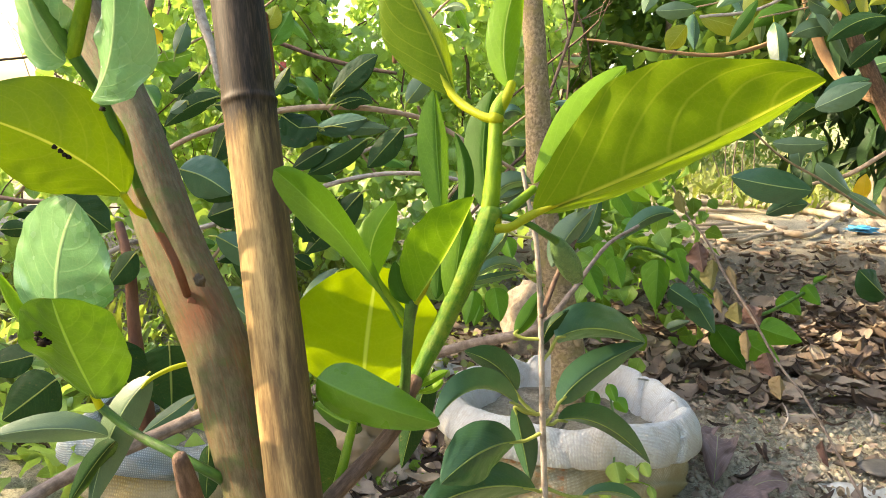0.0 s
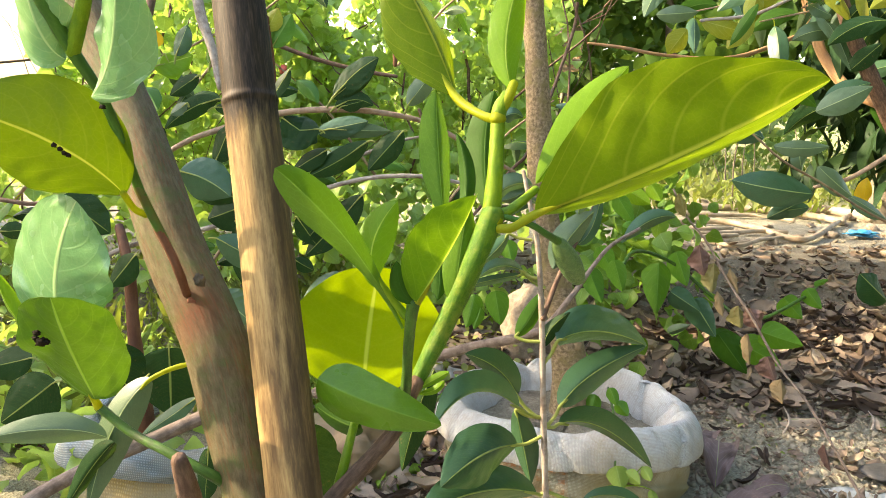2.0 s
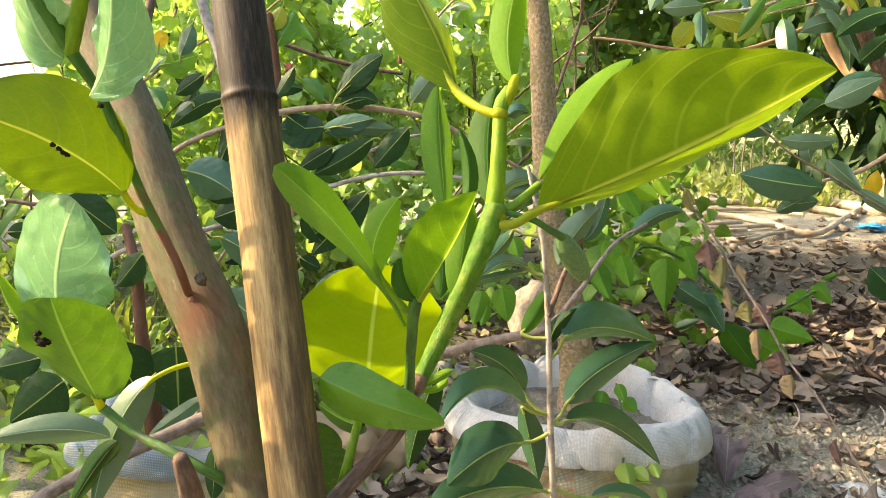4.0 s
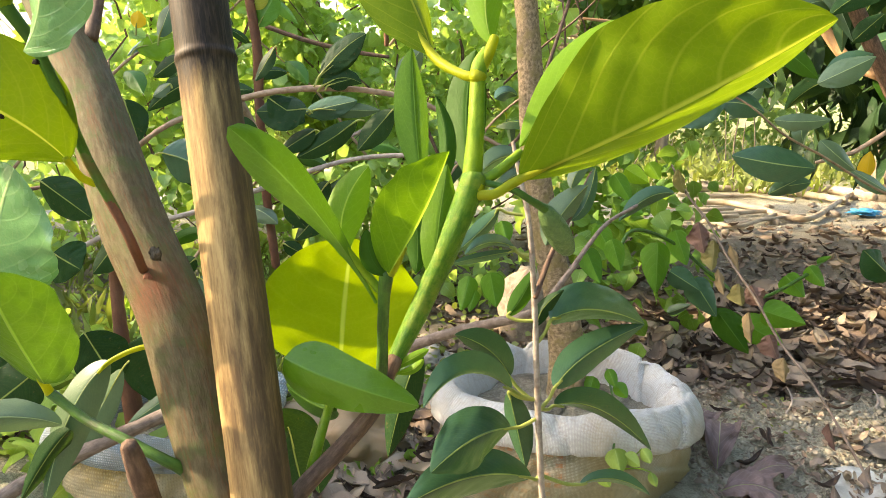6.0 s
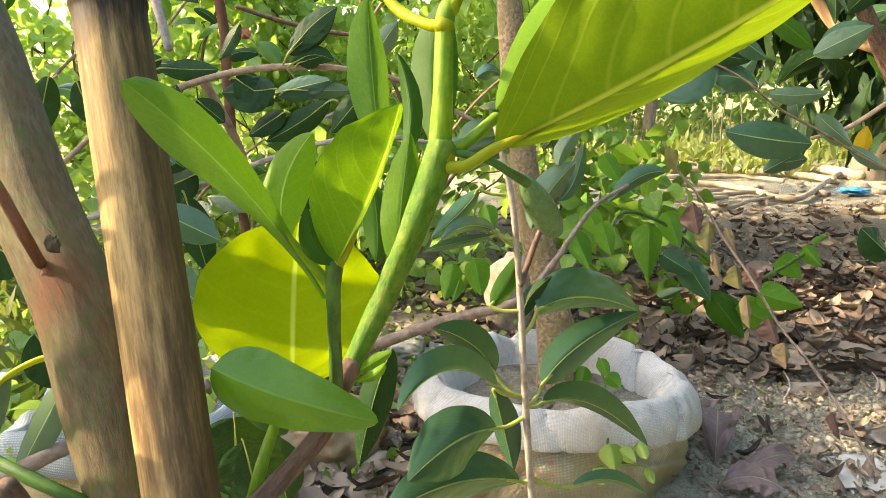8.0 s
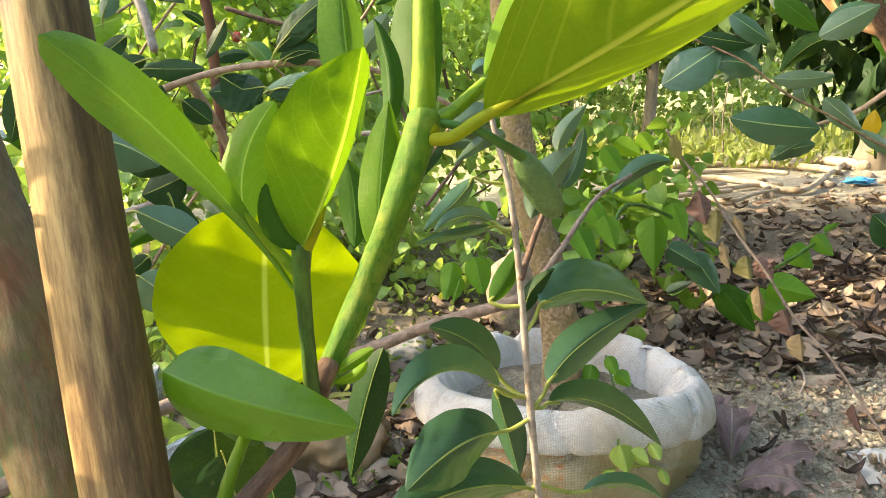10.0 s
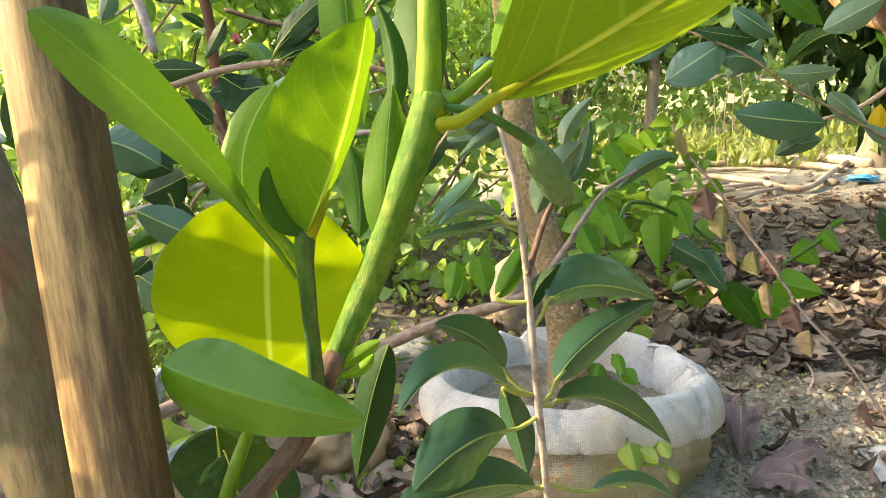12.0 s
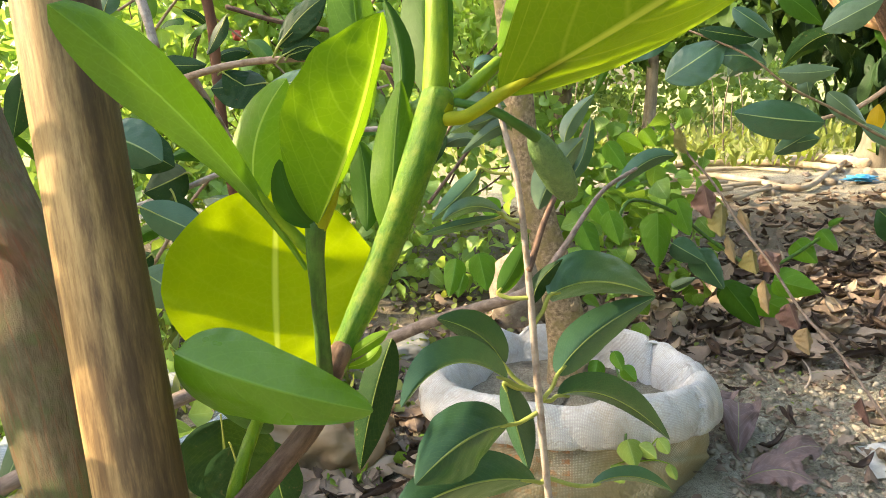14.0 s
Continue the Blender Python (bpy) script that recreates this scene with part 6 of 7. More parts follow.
tube('petiole', mid, [(-0.217, 1.300, 0.625), (-0.208, 1.300, 0.634), (-0.187, 1.297, 0.644)], [0.0018, 0.0016, 0.0005], PETIOLE)
leaf(mid, (-0.077, 1.300, 0.640), (-0.055, 1.300, 0.670), (-0.033, 1.300, 0.699), 0.0198, 8, 14, RUB_PALE, 'rub', face=(0.12, -1, 0.24))
tube('petiole', mid, [(-0.083, 1.300, 0.625), (-0.077, 1.300, 0.640), (-0.064, 1.297, 0.658)], [0.0018, 0.0016, 0.0005], PETIOLE)
leaf(mid, (-0.085, 1.300, 0.594), (-0.117, 1.300, 0.558), (-0.149, 1.300, 0.521), 0.0252, 8, 14, RUB_DARK, 'rub', face=(0.13, -1, 0.39))
tube('petiole', mid, [(-0.078, 1.300, 0.595), (-0.085, 1.300, 0.594), (-0.104, 1.297, 0.572)], [0.0019, 0.0016, 0.0005], PETIOLE)
leaf(mid, (-0.149, 1.300, 0.574), (-0.204, 1.300, 0.537), (-0.259, 1.300, 0.508), 0.0228, 8, 14, RUB_DARK, 'rub', face=(0.00, -1, 0.02))
tube('petiole', mid, [(-0.136, 1.300, 0.574), (-0.149, 1.300, 0.574), (-0.181, 1.297, 0.552)], [0.0019, 0.0017, 0.0005], PETIOLE)
leaf(mid, (-0.305, 1.300, 0.613), (-0.274, 1.300, 0.592), (-0.242, 1.300, 0.570), 0.0301, 8, 14, RUB_DARK, 'rub', face=(0.37, -1, 0.58))
tube('petiole', mid, [(-0.313, 1.300, 0.610), (-0.305, 1.300, 0.613), (-0.286, 1.297, 0.600)], [0.0018, 0.0016, 0.0005], PETIOLE)
leaf(mid, (-0.420, 1.300, 0.644), (-0.470, 1.300, 0.626), (-0.521, 1.300, 0.588), 0.0200, 8, 14, RUB_DARK, 'rub', face=(0.31, -1, 0.14))
tube('petiole', mid, [(-0.409, 1.300, 0.642), (-0.420, 1.300, 0.644), (-0.449, 1.297, 0.634)], [0.0018, 0.0016, 0.0005], PETIOLE)
leaf(mid, (-0.414, 1.250, 0.533), (-0.398, 1.250, 0.568), (-0.383, 1.250, 0.603), 0.0267, 8, 14, RUB_DARK, 'rub', face=(-0.29, -1, 0.37))
tube('petiole', mid, [(-0.418, 1.250, 0.516), (-0.414, 1.250, 0.533), (-0.403, 1.247, 0.554)], [0.0018, 0.0016, 0.0005], PETIOLE)
leaf(mid, (-0.417, 1.100, 0.532), (-0.378, 1.100, 0.520), (-0.340, 1.100, 0.494), 0.0365, 8, 14, RUB_TOP, 'rub', face=(-0.07, -1, 0.29))
tube('petiole', mid, [(-0.427, 1.100, 0.530), (-0.417, 1.100, 0.532), (-0.393, 1.097, 0.526)], [0.0016, 0.0014, 0.0004], PETIOLE)
leaf(mid, (-0.160, 1.300, 0.475), (-0.213, 1.300, 0.416), (-0.268, 1.300, 0.356), 0.0336, 8, 14, RUB_DARK, 'rub', face=(-0.30, -1, 0.25))
tube('petiole', mid, [(-0.147, 1.300, 0.480), (-0.160, 1.300, 0.475), (-0.191, 1.297, 0.440)], [0.0019, 0.0017, 0.0005], PETIOLE)
leaf(mid, (-0.202, 1.300, 0.465), (-0.237, 1.300, 0.422), (-0.273, 1.300, 0.378), 0.0258, 8, 14, RUB_DARK, 'rub', face=(-0.19, -1, 0.14))
tube('petiole', mid, [(-0.194, 1.300, 0.467), (-0.202, 1.300, 0.465), (-0.223, 1.297, 0.440)], [0.0019, 0.0017, 0.0005], PETIOLE)
leaf(mid, (-0.202, 1.300, 0.327), (-0.241, 1.300, 0.288), (-0.281, 1.300, 0.249), 0.0238, 8, 14, RUB_TOP, 'rub', face=(0.08, -1, 0.31))
tube('petiole', mid, [(-0.192, 1.300, 0.327), (-0.202, 1.300, 0.327), (-0.225, 1.297, 0.304)], [0.0019, 0.0017, 0.0005], PETIOLE)
leaf(mid, (-0.262, 1.400, 0.585), (-0.211, 1.400, 0.597), (-0.161, 1.400, 0.608), 0.0244, 8, 14, RUB_TOP, 'rub', face=(0.06, -1, 0.42))
tube('petiole', mid, [(-0.274, 1.400, 0.573), (-0.262, 1.400, 0.585), (-0.231, 1.397, 0.592)], [0.0020, 0.0018, 0.0006], PETIOLE)
leaf(mid, (-0.239, 1.400, 0.591), (-0.178, 1.400, 0.590), (-0.117, 1.400, 0.590), 0.0163, 8, 14, RUB_PALE, 'rub', face=(0.38, -1, 0.08))
tube('petiole', mid, [(-0.254, 1.400, 0.582), (-0.239, 1.400, 0.591), (-0.202, 1.397, 0.590)], [0.0020, 0.0018, 0.0006], PETIOLE)
leaf(mid, (-0.607, 1.100, 0.488), (-0.571, 1.100, 0.460), (-0.534, 1.100, 0.431), 0.0327, 8, 14, RUB_DARK, 'rub', face=(-0.22, -1, 0.30))
tube('petiole', mid, [(-0.617, 1.100, 0.488), (-0.607, 1.100, 0.488), (-0.584, 1.097, 0.472)], [0.0016, 0.0014, 0.0004], PETIOLE)
leaf(mid, (-0.496, 1.100, 0.397), (-0.519, 1.100, 0.370), (-0.542, 1.100, 0.343), 0.0244, 8, 14, RUB_DARK, 'rub', face=(-0.30, -1, 0.06))
tube('petiole', mid, [(-0.492, 1.100, 0.396), (-0.496, 1.100, 0.397), (-0.508, 1.097, 0.382)], [0.0016, 0.0014, 0.0005], PETIOLE)
leaf(mid, (-0.409, 1.000, 0.279), (-0.410, 1.000, 0.225), (-0.412, 1.000, 0.170), 0.0603, 8, 14, RUB_DARK, 'rub', face=(0.24, -1, 0.13))
tube('petiole', mid, [(-0.409, 1.000, 0.285), (-0.409, 1.000, 0.279), (-0.408, 0.997, 0.248)], [0.0015, 0.0013, 0.0004], PETIOLE)
leaf(mid, (-0.615, 1.000, 0.258), (-0.654, 1.000, 0.248), (-0.694, 1.000, 0.238), 0.0269, 8, 14, RUB_DARK, 'rub', face=(0.40, -1, 0.52))
tube('petiole', mid, [(-0.606, 1.000, 0.253), (-0.615, 1.000, 0.258), (-0.636, 0.997, 0.253)], [0.0015, 0.0014, 0.0004], PETIOLE)
leaf(mid, (-0.553, 0.950, 0.243), (-0.596, 0.950, 0.210), (-0.639, 0.950, 0.177), 0.0418, 8, 14, RUB_DARK, 'rub', face=(0.37, -1, 0.45))
tube('petiole', mid, [(-0.544, 0.950, 0.244), (-0.553, 0.950, 0.243), (-0.577, 0.947, 0.225)], [0.0015, 0.0013, 0.0004], PETIOLE)
leaf(mid, (-0.711, 1.100, 0.429), (-0.688, 1.100, 0.431), (-0.665, 1.100, 0.433), 0.0154, 8, 14, RUB_DARK, 'rub', face=(-0.37, -1, 0.01))
tube('petiole', mid, [(-0.717, 1.100, 0.421), (-0.711, 1.100, 0.429), (-0.695, 1.097, 0.431)], [0.0016, 0.0014, 0.0004], PETIOLE)
leaf(mid, (-0.331, 1.100, 0.449), (-0.320, 1.100, 0.392), (-0.308, 1.100, 0.334), 0.0264, 8, 14, RUB_DARK, 'rub', face=(0.08, -1, 0.24))
tube('petiole', mid, [(-0.334, 1.100, 0.456), (-0.331, 1.100, 0.449), (-0.323, 1.097, 0.416)], [0.0016, 0.0014, 0.0004], PETIOLE)
leaf(mid, (-0.351, 0.950, 0.224), (-0.394, 0.950, 0.192), (-0.438, 0.950, 0.160), 0.0140, 8, 14, RUB_TOP, 'rub', face=(-0.16, -1, 0.46))
tube('petiole', mid, [(-0.342, 0.950, 0.225), (-0.351, 0.950, 0.224), (-0.376, 0.947, 0.206)], [0.0015, 0.0013, 0.0004], PETIOLE)
leaf(mid, (-0.282, 0.800, 0.227), (-0.286, 0.800, 0.191), (-0.290, 0.800, 0.154), 0.0170, 8, 14, RUB_DARK, 'rub', face=(-0.16, -1, 0.09))
tube('petiole', mid, [(-0.282, 0.800, 0.229), (-0.282, 0.800, 0.227), (-0.283, 0.797, 0.207)], [0.0012, 0.0011, 0.0003], PETIOLE)
leaf(mid, (-0.124, 0.700, 0.291), (-0.119, 0.700, 0.255), (-0.114, 0.700, 0.219), 0.0220, 8, 14, RUB_DARK, 'rub', face=(-0.20, -1, 0.42))
tube('petiole', mid, [(-0.126, 0.700, 0.294), (-0.124, 0.700, 0.291), (-0.121, 0.697, 0.271)], [0.0011, 0.0010, 0.0003], PETIOLE)
leaf(mid, (-0.282, 1.300, 0.431), (-0.264, 1.300, 0.405), (-0.246, 1.300, 0.378), 0.0207, 8, 14, RUB_DARK, 'rub', face=(0.09, -1, 0.60))
tube('petiole', mid, [(-0.287, 1.300, 0.429), (-0.282, 1.300, 0.431), (-0.271, 1.297, 0.416)], [0.0019, 0.0017, 0.0005], PETIOLE)
leaf(mid, (-0.477, 1.300, 0.635), (-0.493, 1.300, 0.624), (-0.509, 1.300, 0.614), 0.0125, 8, 14, RUB_PALE, 'rub', face=(0.21, -1, 0.41))
tube('petiole', mid, [(-0.474, 1.300, 0.629), (-0.477, 1.300, 0.635), (-0.486, 1.297, 0.628)], [0.0018, 0.0016, 0.0005], PETIOLE)
leaf(mid, (-0.290, 1.300, 0.350), (-0.271, 1.300, 0.339), (-0.252, 1.300, 0.329), 0.0157, 8, 14, RUB_DARK, 'rub', face=(-0.39, -1, 0.44))
tube('petiole', mid, [(-0.294, 1.300, 0.344), (-0.290, 1.300, 0.350), (-0.278, 1.297, 0.344)], [0.0019, 0.0017, 0.0005], PETIOLE)
leaf(mid, (-0.371, 1.500, 0.751), (-0.350, 1.500, 0.785), (-0.329, 1.500, 0.818), 0.0254, 8, 14, VINE_DARK, 'rub', face=(-0.25, -1, 0.08))
tube('petiole', mid, [(-0.377, 1.500, 0.734), (-0.371, 1.500, 0.751), (-0.358, 1.497, 0.771)], [0.0021, 0.0019, 0.0006], PETIOLE)
leaf(mid, (-0.382, 1.500, 0.784), (-0.369, 1.500, 0.806), (-0.357, 1.500, 0.829), 0.0225, 8, 14, JACK_YELL, 'rub', face=(-0.39, -1, 0.08))
tube('petiole', mid, [(-0.385, 1.500, 0.770), (-0.382, 1.500, 0.784), (-0.374, 1.497, 0.797)], [0.0021, 0.0019, 0.0006], PETIOLE)
leaf(mid, (-0.416, 1.200, 0.344), (-0.434, 1.200, 0.331), (-0.453, 1.200, 0.318), 0.0170, 8, 14, RUB_DARK, 'rub', face=(-0.05, -1, 0.13))
tube('petiole', mid, [(-0.412, 1.200, 0.339), (-0.416, 1.200, 0.344), (-0.426, 1.197, 0.337)], [0.0018, 0.0016, 0.0005], PETIOLE)
leaf(mid, (-0.620, 1.500, 0.707), (-0.578, 1.500, 0.719), (-0.536, 1.500, 0.731), 0.0314, 8, 14, JACK_YOUNG, 'rub', face=(0.22, -1, 0.54))
tube('petiole', mid, [(-0.631, 1.500, 0.695), (-0.620, 1.500, 0.707), (-0.594, 1.497, 0.714)], [0.0021, 0.0019, 0.0006], PETIOLE)
leaf(mid, (-0.617, 1.500, 0.746), (-0.613, 1.500, 0.763), (-0.609, 1.500, 0.780), 0.0170, 8, 14, YELLOW, 'rub', face=(0.00, -1, 0.36))
tube('petiole', mid, [(-0.619, 1.500, 0.733), (-0.617, 1.500, 0.746), (-0.614, 1.497, 0.756)], [0.0021, 0.0019, 0.0006], PETIOLE)
leaf(mid, (-0.572, 1.500, 0.730), (-0.558, 1.500, 0.761), (-0.544, 1.500, 0.792), 0.0227, 8, 14, RUB_TOP, 'rub', face=(-0.11, -1, 0.40))
tube('petiole', mid, [(-0.575, 1.500, 0.714), (-0.572, 1.500, 0.730), (-0.562, 1.497, 0.749)], [0.0021, 0.0019, 0.0006], PETIOLE)
leaf(mid, (-0.490, 1.400, 0.688), (-0.519, 1.400, 0.669), (-0.548, 1.400, 0.649), 0.0188, 8, 14, RUB_DARK, 'rub', face=(0.14, -1, 0.25))
tube('petiole', mid, [(-0.484, 1.400, 0.684), (-0.490, 1.400, 0.688), (-0.506, 1.397, 0.676)], [0.0020, 0.0018, 0.0005], PETIOLE)
leaf(mid, (-0.502, 1.500, 0.715), (-0.492, 1.500, 0.743), (-0.481, 1.500, 0.771), 0.0228, 8, 14, JACK_GREEN, 'rub', face=(-0.20, -1, 0.24))
tube('petiole', mid, [(-0.505, 1.500, 0.699), (-0.502, 1.500, 0.715), (-0.495, 1.497, 0.732)], [0.0021, 0.0019, 0.0006], PETIOLE)
leaf(mid, (-0.427, 1.300, 0.629), (-0.378, 1.300, 0.627), (-0.329, 1.300, 0.626), 0.0196, 8, 14, RUB_DARK, 'rub', face=(-0.30, -1, 0.40))
tube('petiole', mid, [(-0.440, 1.300, 0.622), (-0.427, 1.300, 0.629), (-0.397, 1.297, 0.628)], [0.0016, 0.0014, 0.0004], PETIOLE)
leaf(mid, (-0.238, 1.300, 0.594), (-0.283, 1.300, 0.591), (-0.327, 1.300, 0.589), 0.0396, 8, 14, RUB_DARK, 'rub', face=(-0.22, -1, 0.52))
tube('petiole', mid, [(-0.228, 1.300, 0.587), (-0.238, 1.300, 0.594), (-0.264, 1.297, 0.592)], [0.0016, 0.0014, 0.0004], PETIOLE)
leaf(mid, (-0.224, 1.300, 0.557), (-0.256, 1.300, 0.538), (-0.288, 1.300, 0.517), 0.0200, 8, 14, RUB_DARK, 'rub', face=(-0.30, -1, 0.23))
tube('petiole', mid, [(-0.217, 1.300, 0.555), (-0.224, 1.300, 0.557), (-0.242, 1.297, 0.546)], [0.0016, 0.0015, 0.0005], PETIOLE)
leaf(mid, (-0.213, 1.300, 0.649), (-0.172, 1.300, 0.683), (-0.133, 1.300, 0.717), 0.0216, 8, 14, RUB_DARK, 'rub', face=(0.24, -1, 0.45))
tube('petiole', mid, [(-0.223, 1.300, 0.633), (-0.213, 1.300, 0.649), (-0.188, 1.297, 0.669)], [0.0016, 0.0014, 0.0004], PETIOLE)
leaf(mid, (-0.415, 1.150, 0.528), (-0.380, 1.150, 0.505), (-0.344, 1.150, 0.481), 0.0331, 8, 14, RUB_DARK, 'rub', face=(0.08, -1, 0.54))
tube('petiole', mid, [(-0.425, 1.150, 0.527), (-0.415, 1.150, 0.528), (-0.393, 1.147, 0.514)], [0.0014, 0.0013, 0.0004], PETIOLE)
leaf(mid, (-0.346, 1.200, 0.467), (-0.380, 1.200, 0.453), (-0.414, 1.200, 0.440), 0.0351, 8, 14, RUB_DARK, 'rub', face=(0.12, -1, 0.36))
tube('petiole', mid, [(-0.339, 1.200, 0.463), (-0.346, 1.200, 0.467), (-0.365, 1.197, 0.459)], [0.0015, 0.0014, 0.0004], PETIOLE)
leaf(mid, (-0.313, 0.950, 0.457), (-0.275, 0.950, 0.437), (-0.237, 0.950, 0.417), 0.0237, 8, 14, RUB_TOP, 'rub', face=(-0.28, -1, 0.44))
tube('petiole', mid, [(-0.323, 0.950, 0.457), (-0.313, 0.950, 0.457), (-0.289, 0.947, 0.446)], [0.0012, 0.0010, 0.0003], PETIOLE)
leaf(mid, (-0.198, 1.300, 0.635), (-0.177, 1.300, 0.641), (-0.157, 1.300, 0.646), 0.0152, 8, 14, RUB_DARK, 'rub', face=(-0.28, -1, 0.06))
tube('petiole', mid, [(-0.204, 1.300, 0.627), (-0.198, 1.300, 0.635), (-0.185, 1.297, 0.638)], [0.0016, 0.0014, 0.0004], PETIOLE)
leaf(mid, (-0.371, 1.300, 0.578), (-0.349, 1.300, 0.559), (-0.326, 1.300, 0.540), 0.0199, 8, 14, RUB_DARK, 'rub', face=(-0.08, -1, 0.35))
tube('petiole', mid, [(-0.378, 1.300, 0.575), (-0.371, 1.300, 0.578), (-0.357, 1.297, 0.567)], [0.0016, 0.0014, 0.0005], PETIOLE)
leaf(mid, (-0.289, 1.300, 0.699), (-0.308, 1.300, 0.670), (-0.327, 1.300, 0.641), 0.0151, 8, 14, RUB_DARK, 'rub', face=(-0.39, -1, 0.17))
tube('petiole', mid, [(-0.285, 1.300, 0.699), (-0.289, 1.300, 0.699), (-0.299, 1.297, 0.681)], [0.0016, 0.0014, 0.0004], PETIOLE)
leaf(mid, (-0.298, 0.900, 0.393), (-0.276, 0.900, 0.375), (-0.254, 0.900, 0.355), 0.0272, 8, 14, RUB_PALE, 'rub', face=(0.36, -1, 0.44))
tube('petiole', mid, [(-0.304, 0.900, 0.393), (-0.298, 0.900, 0.393), (-0.284, 0.897, 0.383)], [0.0011, 0.0010, 0.0003], PETIOLE)
leaf(mid, (-0.124, 0.600, 0.362), (-0.125, 0.600, 0.328), (-0.126, 0.600, 0.293), 0.0359, 8, 14, RUB_DARK, 'rub', face=(0.38, -1, 0.15))
tube('petiole', mid, [(-0.124, 0.600, 0.366), (-0.124, 0.600, 0.362), (-0.123, 0.597, 0.343)], [0.0007, 0.0006, 0.0002], PETIOLE)
leaf(mid, (-0.109, 0.570, 0.358), (-0.105, 0.570, 0.332), (-0.100, 0.570, 0.306), 0.0256, 8, 14, RUB_DARK, 'rub', face=(0.25, -1, 0.07))
tube('petiole', mid, [(-0.110, 0.570, 0.361), (-0.109, 0.570, 0.358), (-0.105, 0.567, 0.344)], [0.0006, 0.0006, 0.0002], PETIOLE)
leaf(mid, (-0.594, 1.500, 0.733), (-0.582, 1.500, 0.707), (-0.571, 1.500, 0.682), 0.0254, 8, 14, JACK_YOUNG, 'rub', face=(0.24, -1, 0.26))
tube('petiole', mid, [(-0.598, 1.500, 0.731), (-0.594, 1.500, 0.733), (-0.586, 1.497, 0.717)], [0.0019, 0.0017, 0.0005], PETIOLE)
leaf(mid, (-0.445, 1.000, 0.615), (-0.459, 1.000, 0.577), (-0.473, 1.000, 0.538), 0.0194, 8, 14, RUB_DARK, 'rub', face=(0.33, -1, 0.33))
tube('petiole', mid, [(-0.443, 1.000, 0.619), (-0.445, 1.000, 0.615), (-0.452, 0.997, 0.592)], [0.0012, 0.0010, 0.0003], PETIOLE)
leaf(mid, (-0.514, 1.200, 0.609), (-0.505, 1.200, 0.576), (-0.496, 1.200, 0.541), 0.0276, 8, 14, RUB_DARK, 'rub', face=(-0.03, -1, 0.45))
tube('petiole', mid, [(-0.517, 1.200, 0.611), (-0.514, 1.200, 0.609), (-0.508, 1.197, 0.589)], [0.0016, 0.0014, 0.0004], PETIOLE)
leaf(mid, (-0.511, 0.950, 0.411), (-0.494, 0.950, 0.400), (-0.476, 0.950, 0.389), 0.0343, 8, 14, RUB_DARK, 'rub', face=(0.21, -1, 0.43))
tube('petiole', mid, [(-0.517, 0.950, 0.407), (-0.511, 0.950, 0.411), (-0.499, 0.947, 0.405)], [0.0013, 0.0011, 0.0004], PETIOLE)
leaf(mid, (-0.481, 0.950, 0.299), (-0.462, 0.950, 0.261), (-0.443, 0.950, 0.221), 0.0401, 8, 14, RUB_DARK, 'rub', face=(0.31, -1, 0.54))
tube('petiole', mid, [(-0.486, 0.950, 0.302), (-0.481, 0.950, 0.299), (-0.468, 0.947, 0.277)], [0.0013, 0.0012, 0.0004], PETIOLE)
leaf(mid, (-0.357, 0.800, 0.311), (-0.398, 0.800, 0.245), (-0.441, 0.800, 0.176), 0.0194, 8, 14, RUB_PALE, 'rub', face=(-0.21, -1, 0.04))
tube('petiole', mid, [(-0.348, 0.800, 0.321), (-0.357, 0.800, 0.311), (-0.380, 0.797, 0.273)], [0.0011, 0.0010, 0.0003], PETIOLE)

for i, (st, en, num) in enumerate((((-0.9, 1.7, 0.55), (-0.45, 1.6, 0.82), 7), ((-0.75, 1.9, 0.6), (-0.35, 1.8, 0.95), 8), ((-0.2, 1.9, 0.45), (-0.45, 1.75, 0.75), 7), ((-1.0, 1.5, 0.35), (-0.65, 1.4, 0.62), 6), ((-0.55, 1.5, 0.25), (-0.3, 1.45, 0.5), 6),
                                   ((0.0, 1.8, 0.4), (0.25, 1.75, 0.66), 6), ((-1.05, 1.9, 0.8), (-0.7, 1.85, 1.02), 7), ((-0.15, 2.0, 0.75), (0.1, 1.9, 0.98), 6))):
    rubber_twig(mid, st, en, num, 0.085, 70 + i, (RUB_DARK, JACK_DARK, RUB_TOP, RUB_DARK, VINE_DARK, RUB_PALE))

right = thing("rubber_tree", (1.2, 1.7, 0.0), "spreading branches with leathery grey-green leaves", "tree")
tube('branch', right, [(0.434, 1.500, 0.694), (0.476, 1.500, 0.672), (0.521, 1.450, 0.644), (0.591, 1.420, 0.605), (0.654, 1.400, 0.551), (0.737, 1.400, 0.508), (0.830, 1.400, 0.455), (0.906, 1.400, 0.421)], [0.0016, 0.0019, 0.0019, 0.0020, 0.0022, 0.0024, 0.0025, 0.0026], BARK_TWIG)
tube('branch', right, [(0.947, 2.000, 0.976), (0.983, 2.000, 0.875), (1.006, 1.970, 0.792), (1.043, 1.900, 0.709), (1.089, 1.820, 0.666)], [0.0167, 0.0154, 0.0138, 0.0134, 0.0129], BARK_ORANGE)
tube('branch', right, [(0.926, 1.800, 0.943), (0.983, 1.800, 0.827), (1.057, 1.800, 0.707), (1.151, 1.800, 0.556), (1.305, 1.800, 0.326), (1.432, 1.800, 0.114)], [0.0164, 0.0180, 0.0197, 0.0229, 0.0265, 0.0301], BARK_BROWN)
